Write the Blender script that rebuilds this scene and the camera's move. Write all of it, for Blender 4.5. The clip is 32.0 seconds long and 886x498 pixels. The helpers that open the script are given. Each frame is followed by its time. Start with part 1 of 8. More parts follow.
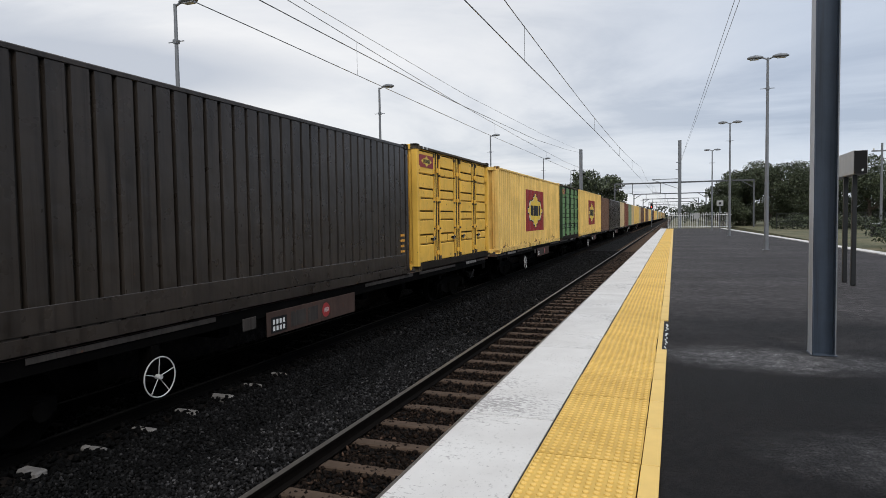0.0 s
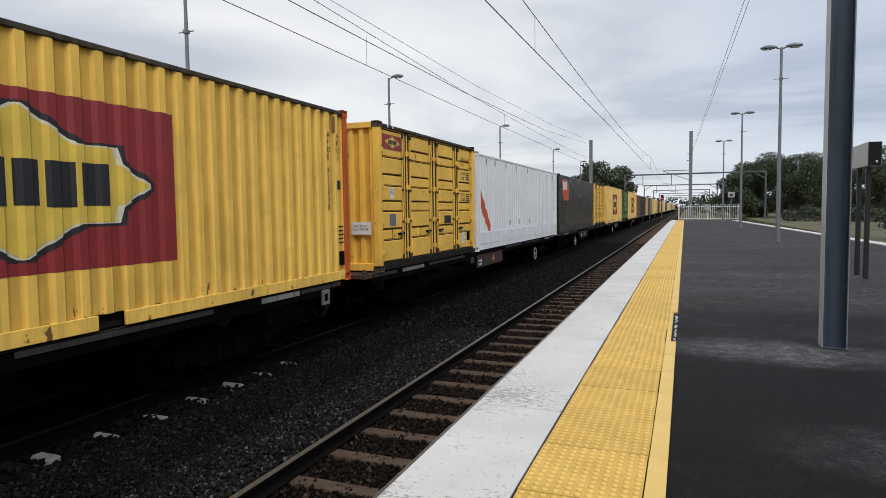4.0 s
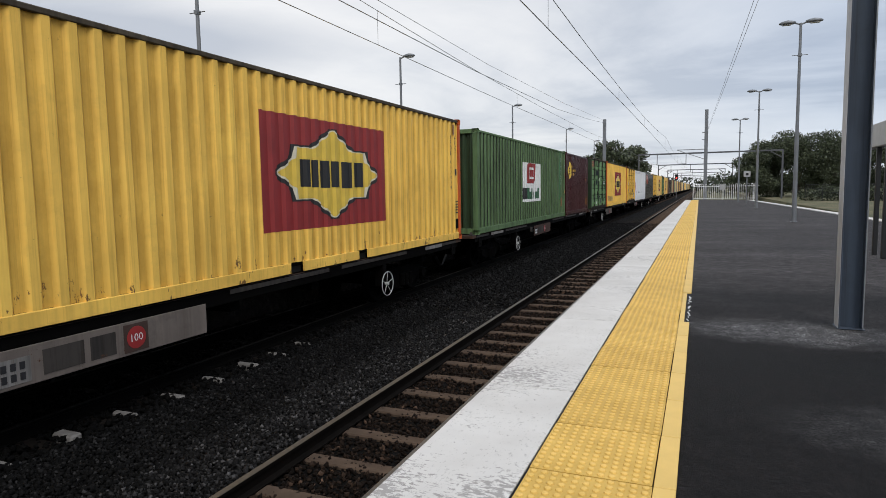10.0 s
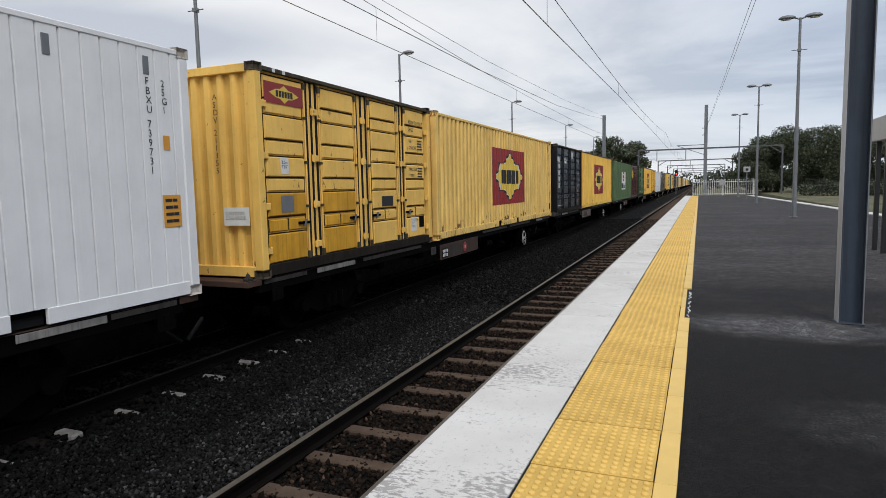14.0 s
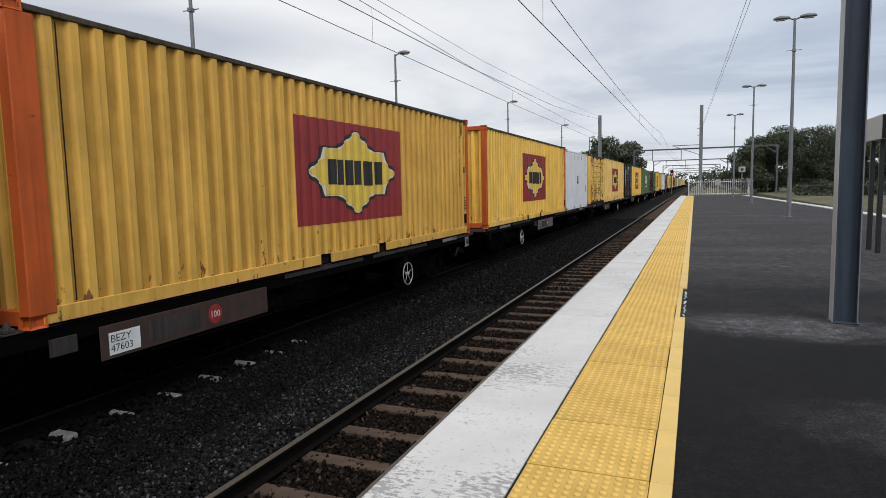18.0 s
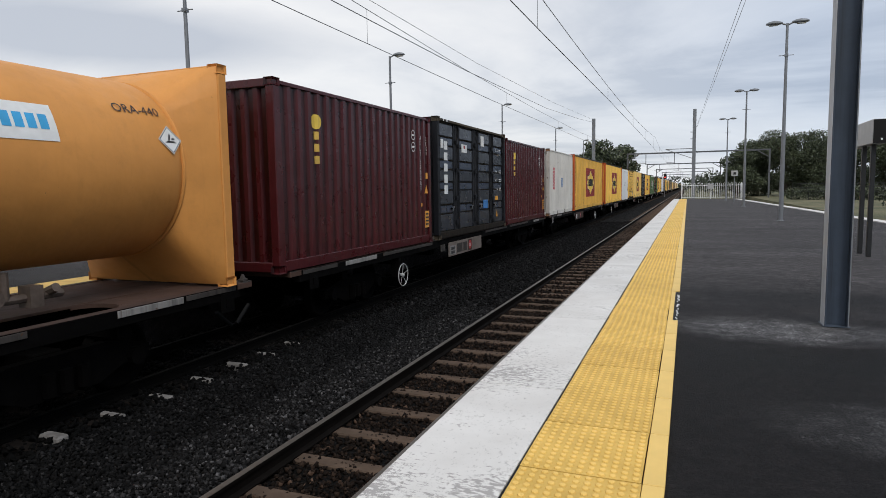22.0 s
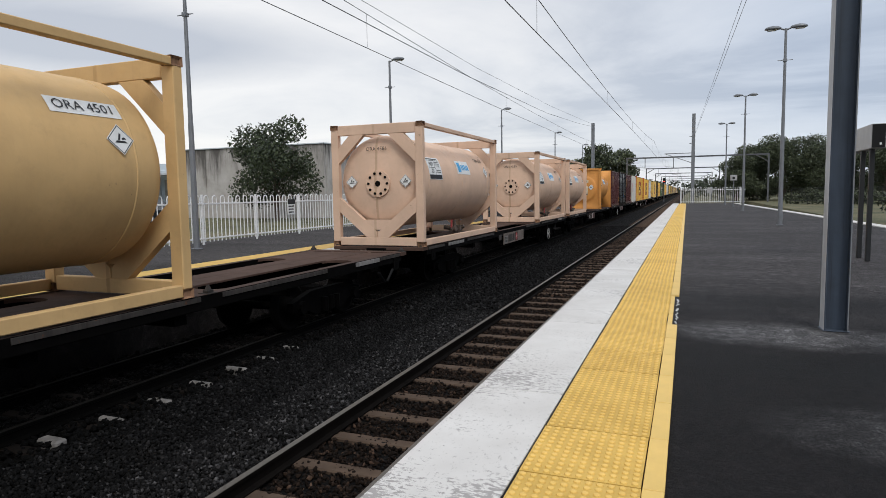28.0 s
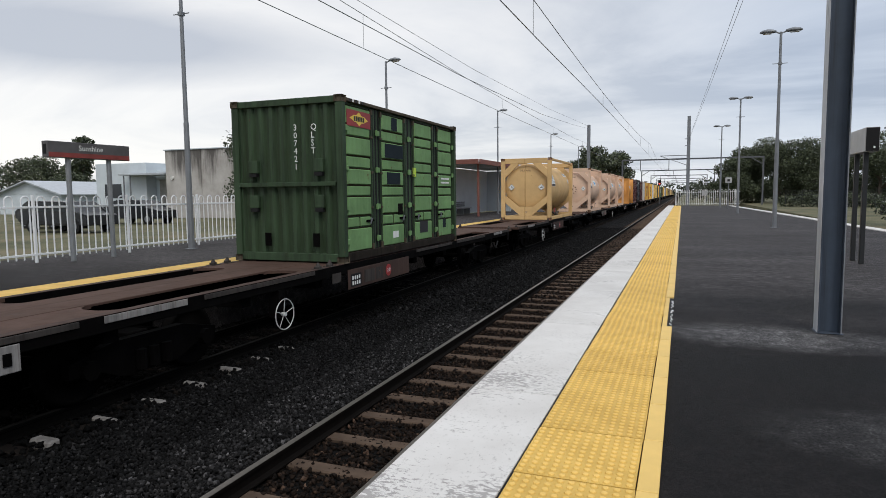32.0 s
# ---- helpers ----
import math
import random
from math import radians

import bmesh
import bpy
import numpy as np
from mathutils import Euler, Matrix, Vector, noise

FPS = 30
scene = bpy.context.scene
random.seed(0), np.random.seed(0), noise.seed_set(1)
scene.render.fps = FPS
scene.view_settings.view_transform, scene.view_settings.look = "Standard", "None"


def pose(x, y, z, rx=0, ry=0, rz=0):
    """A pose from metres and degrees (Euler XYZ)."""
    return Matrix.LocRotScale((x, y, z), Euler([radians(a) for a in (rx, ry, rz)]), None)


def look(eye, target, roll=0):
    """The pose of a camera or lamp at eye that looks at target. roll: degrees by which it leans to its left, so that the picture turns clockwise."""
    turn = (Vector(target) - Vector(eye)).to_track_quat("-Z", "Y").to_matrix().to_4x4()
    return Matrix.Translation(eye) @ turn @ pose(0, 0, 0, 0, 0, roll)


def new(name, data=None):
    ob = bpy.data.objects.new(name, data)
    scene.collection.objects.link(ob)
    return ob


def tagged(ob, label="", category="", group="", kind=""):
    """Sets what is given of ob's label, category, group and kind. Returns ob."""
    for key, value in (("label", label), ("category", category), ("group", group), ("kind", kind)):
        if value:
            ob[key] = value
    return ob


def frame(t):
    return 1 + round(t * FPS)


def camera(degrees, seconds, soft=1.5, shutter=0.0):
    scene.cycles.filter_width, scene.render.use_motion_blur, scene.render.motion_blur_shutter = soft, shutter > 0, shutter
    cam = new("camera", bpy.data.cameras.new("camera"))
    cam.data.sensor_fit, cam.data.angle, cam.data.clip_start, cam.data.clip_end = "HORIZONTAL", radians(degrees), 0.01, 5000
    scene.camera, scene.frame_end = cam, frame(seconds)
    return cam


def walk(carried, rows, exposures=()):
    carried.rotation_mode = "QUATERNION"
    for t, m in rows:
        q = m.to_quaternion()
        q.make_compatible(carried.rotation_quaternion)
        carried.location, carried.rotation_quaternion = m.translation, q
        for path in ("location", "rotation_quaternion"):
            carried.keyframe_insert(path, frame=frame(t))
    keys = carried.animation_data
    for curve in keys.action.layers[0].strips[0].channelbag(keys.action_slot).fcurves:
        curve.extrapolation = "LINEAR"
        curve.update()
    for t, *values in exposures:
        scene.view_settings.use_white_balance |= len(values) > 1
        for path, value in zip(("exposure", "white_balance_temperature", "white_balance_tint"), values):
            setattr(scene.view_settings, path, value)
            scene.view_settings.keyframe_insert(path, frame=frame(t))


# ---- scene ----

# ------------------------------------------------------------------ camera
# The eye stays at one spot, 1.4 m over the platform; rows: seconds, turn to the left, tilt, lean.
EYE = (0.0, 0.0, 1.4)
TURNS = [
(0, 20.39, -2.74, -0.89), (0.5, 20.44, -2.80, -0.88), (1, 20.52, -2.87, -0.85), (1.5, 20.63, -2.93, -0.84), (2, 20.73, -3.05, -0.81),
(2.5, 20.84, -3.18, -0.79), (3, 20.97, -3.31, -0.75), (3.5, 21.09, -3.42, -0.73), (5.5, 21.60, -4.07, -0.69), (6, 21.68, -4.18, -0.69),
(6.5, 21.78, -4.31, -0.68), (7, 21.91, -4.47, -0.67), (7.5, 22.02, -4.63, -0.69), (8, 22.11, -4.79, -0.75), (8.5, 22.18, -4.94, -0.79),
(9, 22.30, -5.08, -0.85), (9.5, 22.36, -5.20, -0.91), (10, 22.38, -5.32, -0.93), (10.5, 22.41, -5.39, -1.04), (11, 22.43, -5.43, -1.10),
(11.5, 22.43, -5.47, -1.15), (12, 22.43, -5.53, -1.20), (12.5, 22.45, -5.57, -1.25), (13, 22.47, -5.60, -1.29), (13.5, 22.43, -5.58, -1.26),
(14, 22.39, -5.60, -1.23), (14.5, 22.39, -5.63, -1.22), (16.5, 22.17, -5.60, -1.26), (17, 22.11, -5.59, -1.26), (17.5, 22.06, -5.58, -1.27),
(18, 22.03, -5.60, -1.26), (18.5, 22.03, -5.61, -1.28), (19, 22.01, -5.58, -1.23), (19.5, 21.95, -5.55, -1.18), (20, 21.88, -5.54, -1.12),
(20.5, 21.80, -5.53, -1.09), (21, 21.71, -5.50, -1.08), (21.5, 21.58, -5.48, -1.01), (22, 21.45, -5.42, -0.93), (22.5, 21.40, -5.37, -0.90),
(23, 21.40, -5.31, -0.89), (23.5, 21.39, -5.25, -0.84), (24, 21.41, -5.15, -0.81), (24.5, 21.43, -5.09, -0.78), (25, 21.47, -5.04, -0.77),
(25.5, 21.49, -5.03, -0.76), (27.5, 21.43, -5.09, -0.85), (28, 21.39, -5.04, -0.88), (28.5, 21.29, -5.03, -0.82), (29, 21.22, -5.01, -0.80),
(29.5, 21.20, -4.97, -0.79), (30, 21.14, -4.96, -0.71), (30.5, 21.03, -4.96, -0.66), (31, 21.00, -4.97, -0.65), (31.5, 20.99, -4.97, -0.62),
(32, 20.98, -4.96, -0.59)]


def held(turn, tilt, lean):
    a, b = radians(turn), radians(tilt)
    aim = (-math.sin(a) * math.cos(b), math.cos(a) * math.cos(b), EYE[2] + math.sin(b))
    return look(EYE, aim, lean)


cam = camera(70.85, 32.0, soft=0.8)
walk(cam, [(t, held(a, b, c)) for t, a, b, c in TURNS])
scene.view_settings.exposure = 0.2

# ------------------------------------------------------------------ sky and sun
SUN_UP, SUN_TURN = 48.0, 138.0


def make_world():
    w = bpy.data.worlds.new("overcast_sky")
    w.use_nodes = True
    n, k = w.node_tree.nodes, w.node_tree.links
    n.clear()
    out = n.new("ShaderNodeOutputWorld")
    bg = n.new("ShaderNodeBackground")
    bg.inputs["Strength"].default_value = 0.1
    sky = n.new("ShaderNodeTexSky")
    sky.sky_type = "NISHITA"
    sky.sun_disc = False
    sky.sun_elevation, sky.sun_rotation = radians(SUN_UP), radians(SUN_TURN)
    co = n.new("ShaderNodeTexCoord")
    sep = n.new("ShaderNodeSeparateXYZ")
    k.new(co.outputs["Generated"], sep.inputs[0])
    lift = n.new("ShaderNodeMath"); lift.operation = "MAXIMUM"; lift.inputs[1].default_value = 0.0
    k.new(sep.outputs["Z"], lift.inputs[0])
    add = n.new("ShaderNodeMath"); add.operation = "ADD"; add.inputs[1].default_value = 0.16
    k.new(lift.outputs[0], add.inputs[0])
    dx = n.new("ShaderNodeMath"); dx.operation = "DIVIDE"
    dy = n.new("ShaderNodeMath"); dy.operation = "DIVIDE"
    k.new(sep.outputs["X"], dx.inputs[0]); k.new(add.outputs[0], dx.inputs[1])
    k.new(sep.outputs["Y"], dy.inputs[0]); k.new(add.outputs[0], dy.inputs[1])
    com = n.new("ShaderNodeCombineXYZ")
    k.new(dx.outputs[0], com.inputs[0]); k.new(dy.outputs[0], com.inputs[1])
    flat = n.new("ShaderNodeMapping")
    flat.inputs["Rotation"].default_value = (0, 0, radians(-25))
    flat.inputs["Scale"].default_value = (0.42, 0.8, 1.0)
    k.new(com.outputs[0], flat.inputs["Vector"])
    big = n.new("ShaderNodeTexNoise"); big.inputs["Scale"].default_value = 0.75
    big.inputs["Detail"].default_value = 9.0; big.inputs["Roughness"].default_value = 0.58
    big.inputs["Distortion"].default_value = 0.7
    k.new(flat.outputs[0], big.inputs["Vector"])
    ramp = n.new("ShaderNodeValToRGB")
    e = ramp.color_ramp.elements
    e[0].position, e[0].color = 0.39, (5.4, 5.7, 6.25, 1)
    e[1].position, e[1].color = 0.61, (8.6, 8.55, 8.55, 1)
    m = ramp.color_ramp.elements.new(0.48); m.color = (7.1, 7.25, 7.55, 1)
    k.new(big.outputs[0], ramp.inputs[0])
    # thin bright cloud low in the west, heavier blue-grey cloud to the east
    dot = n.new("ShaderNodeVectorMath"); dot.operation = "DOT_PRODUCT"
    dot.inputs[1].default_value = (-0.74, 0.62, -0.62)
    k.new(co.outputs["Generated"], dot.inputs[0])
    glow = n.new("ShaderNodeMapRange")
    glow.inputs["From Min"].default_value, glow.inputs["From Max"].default_value = 0.70, 0.98
    glow.inputs["To Min"].default_value, glow.inputs["To Max"].default_value = 0.0, 1.25
    k.new(dot.outputs["Value"], glow.inputs["Value"])
    br = n.new("ShaderNodeMix"); br.data_type = "RGBA"; br.clamp_factor = True
    br.inputs[7].default_value = (9.15, 9.0, 8.8, 1)
    gap = n.new("ShaderNodeMapRange")
    gap.inputs["From Min"].default_value, gap.inputs["From Max"].default_value = 0.40, 0.56
    k.new(big.outputs[0], gap.inputs["Value"])
    gm = n.new("ShaderNodeMath"); gm.operation = "MULTIPLY"
    k.new(glow.outputs[0], gm.inputs[0]); k.new(gap.outputs[0], gm.inputs[1])
    k.new(gm.outputs[0], br.inputs[0]); k.new(ramp.outputs[0], br.inputs[6])
    # a long blue-grey cloud bank in the north-west
    bank = n.new("ShaderNodeMapping"); bank.vector_type = "TEXTURE"
    bank.inputs["Location"].default_value, bank.inputs["Scale"].default_value = (-0.73, 0.63, 0.222), (0.32, 0.5, 0.07)
    wob = n.new("ShaderNodeVectorMath"); wob.operation = "MULTIPLY_ADD"
    k.new(big.outputs[1], wob.inputs[0]); wob.inputs[1].default_value = (0.12, 0.12, 0.10)
    k.new(co.outputs["Generated"], wob.inputs[2])
    off = n.new("ShaderNodeVectorMath"); off.operation = "SUBTRACT"; off.inputs[1].default_value = (0.06, 0.06, 0.05)
    k.new(wob.outputs[0], off.inputs[0]); k.new(off.outputs[0], bank.inputs["Vector"])
    oval = n.new("ShaderNodeTexGradient"); oval.gradient_type = "SPHERICAL"
    k.new(bank.outputs[0], oval.inputs["Vector"])
    grey = n.new("ShaderNodeMapRange"); grey.inputs["From Max"].default_value = 0.6; grey.inputs["To Max"].default_value = 0.95
    k.new(oval.outputs["Fac"], grey.inputs["Value"])
    banked = n.new("ShaderNodeMix"); banked.data_type = "RGBA"; banked.inputs[7].default_value = (4.9, 5.2, 5.8, 1)
    k.new(grey.outputs[0], banked.inputs[0]); k.new(br.outputs[2], banked.inputs[6])
    east = n.new("ShaderNodeMapRange")
    east.inputs["From Min"].default_value, east.inputs["From Max"].default_value = -0.24, 0.16
    k.new(sep.outputs["X"], east.inputs["Value"])
    heavy = n.new("ShaderNodeMix"); heavy.data_type = "RGBA"; heavy.blend_type = "MULTIPLY"
    heavy.inputs[7].default_value = (0.735, 0.80, 0.90, 1)
    k.new(east.outputs[0], heavy.inputs[0]); k.new(banked.outputs[2], heavy.inputs[6])
    # an overcast sky is brighter towards the zenith
    high = n.new("ShaderNodeMapRange")
    high.inputs["From Min"].default_value, high.inputs["From Max"].default_value = 0.42, 1.0
    high.inputs["To Min"].default_value, high.inputs["To Max"].default_value = 1.0, 1.45
    k.new(sep.outputs["Z"], high.inputs["Value"])
    dome = n.new("ShaderNodeVectorMath"); dome.operation = "SCALE"
    # unseen low eastern sky, dimmed on purpose to deepen shade on undersides
    dim_x = n.new("ShaderNodeMapRange")
    dim_x.inputs["From Min"].default_value, dim_x.inputs["From Max"].default_value = 0.30, 0.75
    k.new(sep.outputs["X"], dim_x.inputs["Value"])
    dim_z = n.new("ShaderNodeMapRange")
    dim_z.inputs["From Min"].default_value, dim_z.inputs["From Max"].default_value = 0.70, 0.22
    k.new(sep.outputs["Z"], dim_z.inputs["Value"])
    dim_east = n.new("ShaderNodeMath"); dim_east.operation = "MULTIPLY"
    k.new(dim_x.outputs[0], dim_east.inputs[0]); k.new(dim_z.outputs[0], dim_east.inputs[1])
    low = n.new("ShaderNodeMix"); low.data_type = "RGBA"; low.blend_type = "MULTIPLY"
    low.inputs[7].default_value = (0.56, 0.56, 0.58, 1)
    k.new(dim_east.outputs[0], low.inputs[0]); k.new(heavy.outputs[2], low.inputs[6])
    k.new(low.outputs[2], dome.inputs[0]); k.new(high.outputs[0], dome.inputs["Scale"])
    mix = n.new("ShaderNodeMix"); mix.data_type = "RGBA"; mix.inputs[0].default_value = 0.9
    k.new(sky.outputs[0], mix.inputs[6]); k.new(dome.outputs[0], mix.inputs[7])
    k.new(mix.outputs[2], bg.inputs["Color"])
    k.new(bg.outputs[0], out.inputs[0])
    scene.world = w


make_world()
sun = new("sun", bpy.data.lights.new("sun", "SUN"))
sun.data.energy, sun.data.angle, sun.data.color = 1.5, radians(30), (1.0, 0.96, 0.90)
_a, _e = radians(SUN_TURN), radians(SUN_UP)
sun.matrix_world = look((math.sin(_a) * math.cos(_e) * 50, math.cos(_a) * math.cos(_e) * 50, math.sin(_e) * 50), (0, 0, 0))


# ------------------------------------------------------------------ materials
def nodes_of(name):
    m = bpy.data.materials.new(name)
    m.use_nodes = True
    n, k = m.node_tree.nodes, m.node_tree.links
    return m, n, k, n["Principled BSDF"]


def noise_tex(n, k, vec, scale, detail=4.0, rough=0.55):
    t = n.new("ShaderNodeTexNoise")
    t.inputs["Scale"].default_value, t.inputs["Detail"].default_value, t.inputs["Roughness"].default_value = scale, detail, rough
    k.new(vec, t.inputs["Vector"])
    return t.outputs[0]


def ramp_of(n, k, fac, stops):
    r = n.new("ShaderNodeValToRGB")
    e = r.color_ramp.elements
    e[0].position, e[0].color = stops[0][0], (*stops[0][1], 1)
    e[1].position, e[1].color = stops[-1][0], (*stops[-1][1], 1)
    for p, c in stops[1:-1]:
        e.new(p).color = (*c, 1)
    k.new(fac, r.inputs[0])
    return r.outputs[0]


def mixed(n, k, fac, a, b, mode="MIX"):
    m = n.new("ShaderNodeMix"); m.data_type = "RGBA"; m.blend_type = mode
    for sock, v in ((0, fac), (6, a), (7, b)):
        if isinstance(v, (int, float)):
            m.inputs[sock].default_value = v
        elif isinstance(v, tuple):
            m.inputs[sock].default_value = (*v, 1)
        else:
            k.new(v, m.inputs[sock])
    return m.outputs[2]


def bump_of(n, k, height, strength, dist, bsdf):
    b = n.new("ShaderNodeBump")
    b.inputs["Strength"].default_value, b.inputs["Distance"].default_value = strength, dist
    k.new(height, b.inputs["Height"])
    k.new(b.outputs[0], bsdf.inputs["Normal"])


def shade(c, f):
    return tuple(min(1.0, v * f) for v in c)


def object_vec(n):
    co = n.new("ShaderNodeTexCoord")
    return co.outputs["Object"]


def stretched(n, k, vec, s):
    m = n.new("ShaderNodeMapping")
    m.inputs["Scale"].default_value = s
    k.new(vec, m.inputs["Vector"])
    return m.outputs[0]


def paint(name, colour, rust=0.5, rough=0.55, dirt=0.5, metal=0.0, gloss=0.28, foot=0.0, groove=0.6, groove_tone=0.5, streak=1.0):
    """Old enamel on steel: faded patches, run-down dirt, scrapes, rust spots at two sizes."""
    m, n, k, b = nodes_of(name)
    v = object_vec(n)
    info = n.new("ShaderNodeObjectInfo")
    shift = n.new("ShaderNodeVectorMath"); shift.operation = "MULTIPLY_ADD"
    k.new(info.outputs["Random"], shift.inputs[0])
    shift.inputs[1].default_value = (17.0, 31.0, 11.0)
    k.new(v, shift.inputs[2])
    v = shift.outputs[0]
    fade = noise_tex(n, k, v, 1.1, 6)
    col = ramp_of(n, k, fade, [(0.3, shade(colour, 0.96 - 0.36 * min(dirt, 0.6))), (0.55, colour), (0.78, shade(colour, 1.02 + 0.28 * min(dirt, 0.6)))])
    runs = noise_tex(n, k, stretched(n, k, v, (9, 9, 0.55)), 1.0, 6, 0.6)
    runs_m = ramp_of(n, k, runs, [(0.46, (0, 0, 0)), (0.74, (min(1, dirt * 0.85 * streak),) * 3)])
    col = mixed(n, k, runs_m, col, shade(colour, 0.38 if dirt < 0.75 else 0.16))
    grime = noise_tex(n, k, v, 3.1, 9, 0.72)
    grime_m = ramp_of(n, k, grime, [(0.52, (0, 0, 0)), (0.72, (dirt * 0.7,) * 3)])
    col = mixed(n, k, grime_m, col, tuple(0.45 * c + 0.012 for c in colour))
    thin = noise_tex(n, k, stretched(n, k, v, (26, 26, 0.5)), 1.0, 5, 0.6)
    thin_m = ramp_of(n, k, thin, [(0.56, (0, 0, 0)), (0.70, (min(1, dirt * 0.8 * streak),) * 3)])
    col = mixed(n, k, thin_m, col, (colour[0] * 0.42, colour[1] * 0.34, colour[2] * 0.28))
    # dirt and shade of the pressed grooves, painted in by depth, in patches
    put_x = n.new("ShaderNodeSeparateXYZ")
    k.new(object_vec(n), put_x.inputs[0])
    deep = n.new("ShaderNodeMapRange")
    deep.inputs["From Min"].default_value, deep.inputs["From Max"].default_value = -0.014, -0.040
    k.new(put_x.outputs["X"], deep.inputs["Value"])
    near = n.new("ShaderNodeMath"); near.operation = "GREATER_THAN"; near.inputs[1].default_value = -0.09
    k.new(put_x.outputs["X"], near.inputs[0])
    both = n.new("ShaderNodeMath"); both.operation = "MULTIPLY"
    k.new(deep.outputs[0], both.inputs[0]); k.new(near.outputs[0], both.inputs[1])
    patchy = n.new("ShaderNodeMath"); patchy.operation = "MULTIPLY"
    groove_dirt_shade = ramp_of(n, k, noise_tex(n, k, stretched(n, k, v, (1.2, 1.2, 0.7)), 1.6, 6, 0.65), [(0.30, ((0.6 if groove_tone < 0.3 else 0.2) * groove,) * 3), (0.60, (groove,) * 3)])
    k.new(both.outputs[0], patchy.inputs[0]); k.new(groove_dirt_shade, patchy.inputs[1])
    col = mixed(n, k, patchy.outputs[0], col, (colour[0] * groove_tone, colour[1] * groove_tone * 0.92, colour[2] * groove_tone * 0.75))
    spots = noise_tex(n, k, v, 7.5, 8, 0.72)
    lim = 0.715 - 0.09 * rust
    spots_m = ramp_of(n, k, spots, [(lim, (0, 0, 0)), (lim + 0.025, (min(1, rust * 1.5),) * 3)])
    col = mixed(n, k, spots_m, col, (0.075, 0.034, 0.018))
    if foot:
        # flaked paint and rust chips, thickest along the foot of the wall
        sep = n.new("ShaderNodeSeparateXYZ")
        k.new(object_vec(n), sep.inputs[0])
        low = n.new("ShaderNodeMapRange")
        low.inputs["From Min"].default_value, low.inputs["From Max"].default_value = 0.0, 0.85
        low.inputs["To Min"].default_value, low.inputs["To Max"].default_value = 0.13 * foot, -0.16
        k.new(sep.outputs["Z"], low.inputs["Value"])
        chip = noise_tex(n, k, stretched(n, k, v, (1.0, 1.0, 0.45)), 6.0, 9, 0.7)
        s = n.new("ShaderNodeMath"); s.operation = "ADD"
        k.new(chip, s.inputs[0]); k.new(low.outputs[0], s.inputs[1])
        col = mixed(n, k, ramp_of(n, k, s.outputs[0], [(0.655, (0, 0, 0)), (0.675, (0.9,) * 3)]), col, (0.10, 0.042, 0.022))
    k.new(col, b.inputs["Base Color"])
    rg = noise_tex(n, k, v, 4.0, 3)
    rr = n.new("ShaderNodeMapRange")
    rr.inputs["To Min"].default_value, rr.inputs["To Max"].default_value = rough - 0.1, rough + 0.2
    k.new(rg, rr.inputs["Value"])
    k.new(rr.outputs[0], b.inputs["Roughness"])
    b.inputs["Metallic"].default_value = metal
    b.inputs["Specular IOR Level"].default_value = gloss
    dents = noise_tex(n, k, v, 2.2, 3)
    bump_of(n, k, dents, 0.4, 0.04, b)
    return m


def plain(name, colour, rough=0.6, metal=0.0, var=0.15, scale=6.0, gloss=0.5):
    m, n, k, b = nodes_of(name)
    f = noise_tex(n, k, object_vec(n), scale, 5)
    k.new(ramp_of(n, k, f, [(0.25, shade(colour, 1 - var)), (0.75, shade(colour, 1 + var))]), b.inputs["Base Color"])
    b.inputs["Roughness"].default_value, b.inputs["Metallic"].default_value = rough, metal
    b.inputs["Specular IOR Level"].default_value = gloss
    bump_of(n, k, f, 0.1, 0.01, b)
    return m


def blob(n, k, v, at, size):
    """1 in the middle of a soft-edged oval patch, 0 outside."""
    m = n.new("ShaderNodeMapping"); m.vector_type = "TEXTURE"
    m.inputs["Location"].default_value, m.inputs["Scale"].default_value = (*at, 0), (*size, 1)
    k.new(v, m.inputs["Vector"])
    g = n.new("ShaderNodeTexGradient"); g.gradient_type = "SPHERICAL"
    k.new(m.outputs[0], g.inputs["Vector"])
    return g.outputs["Fac"]


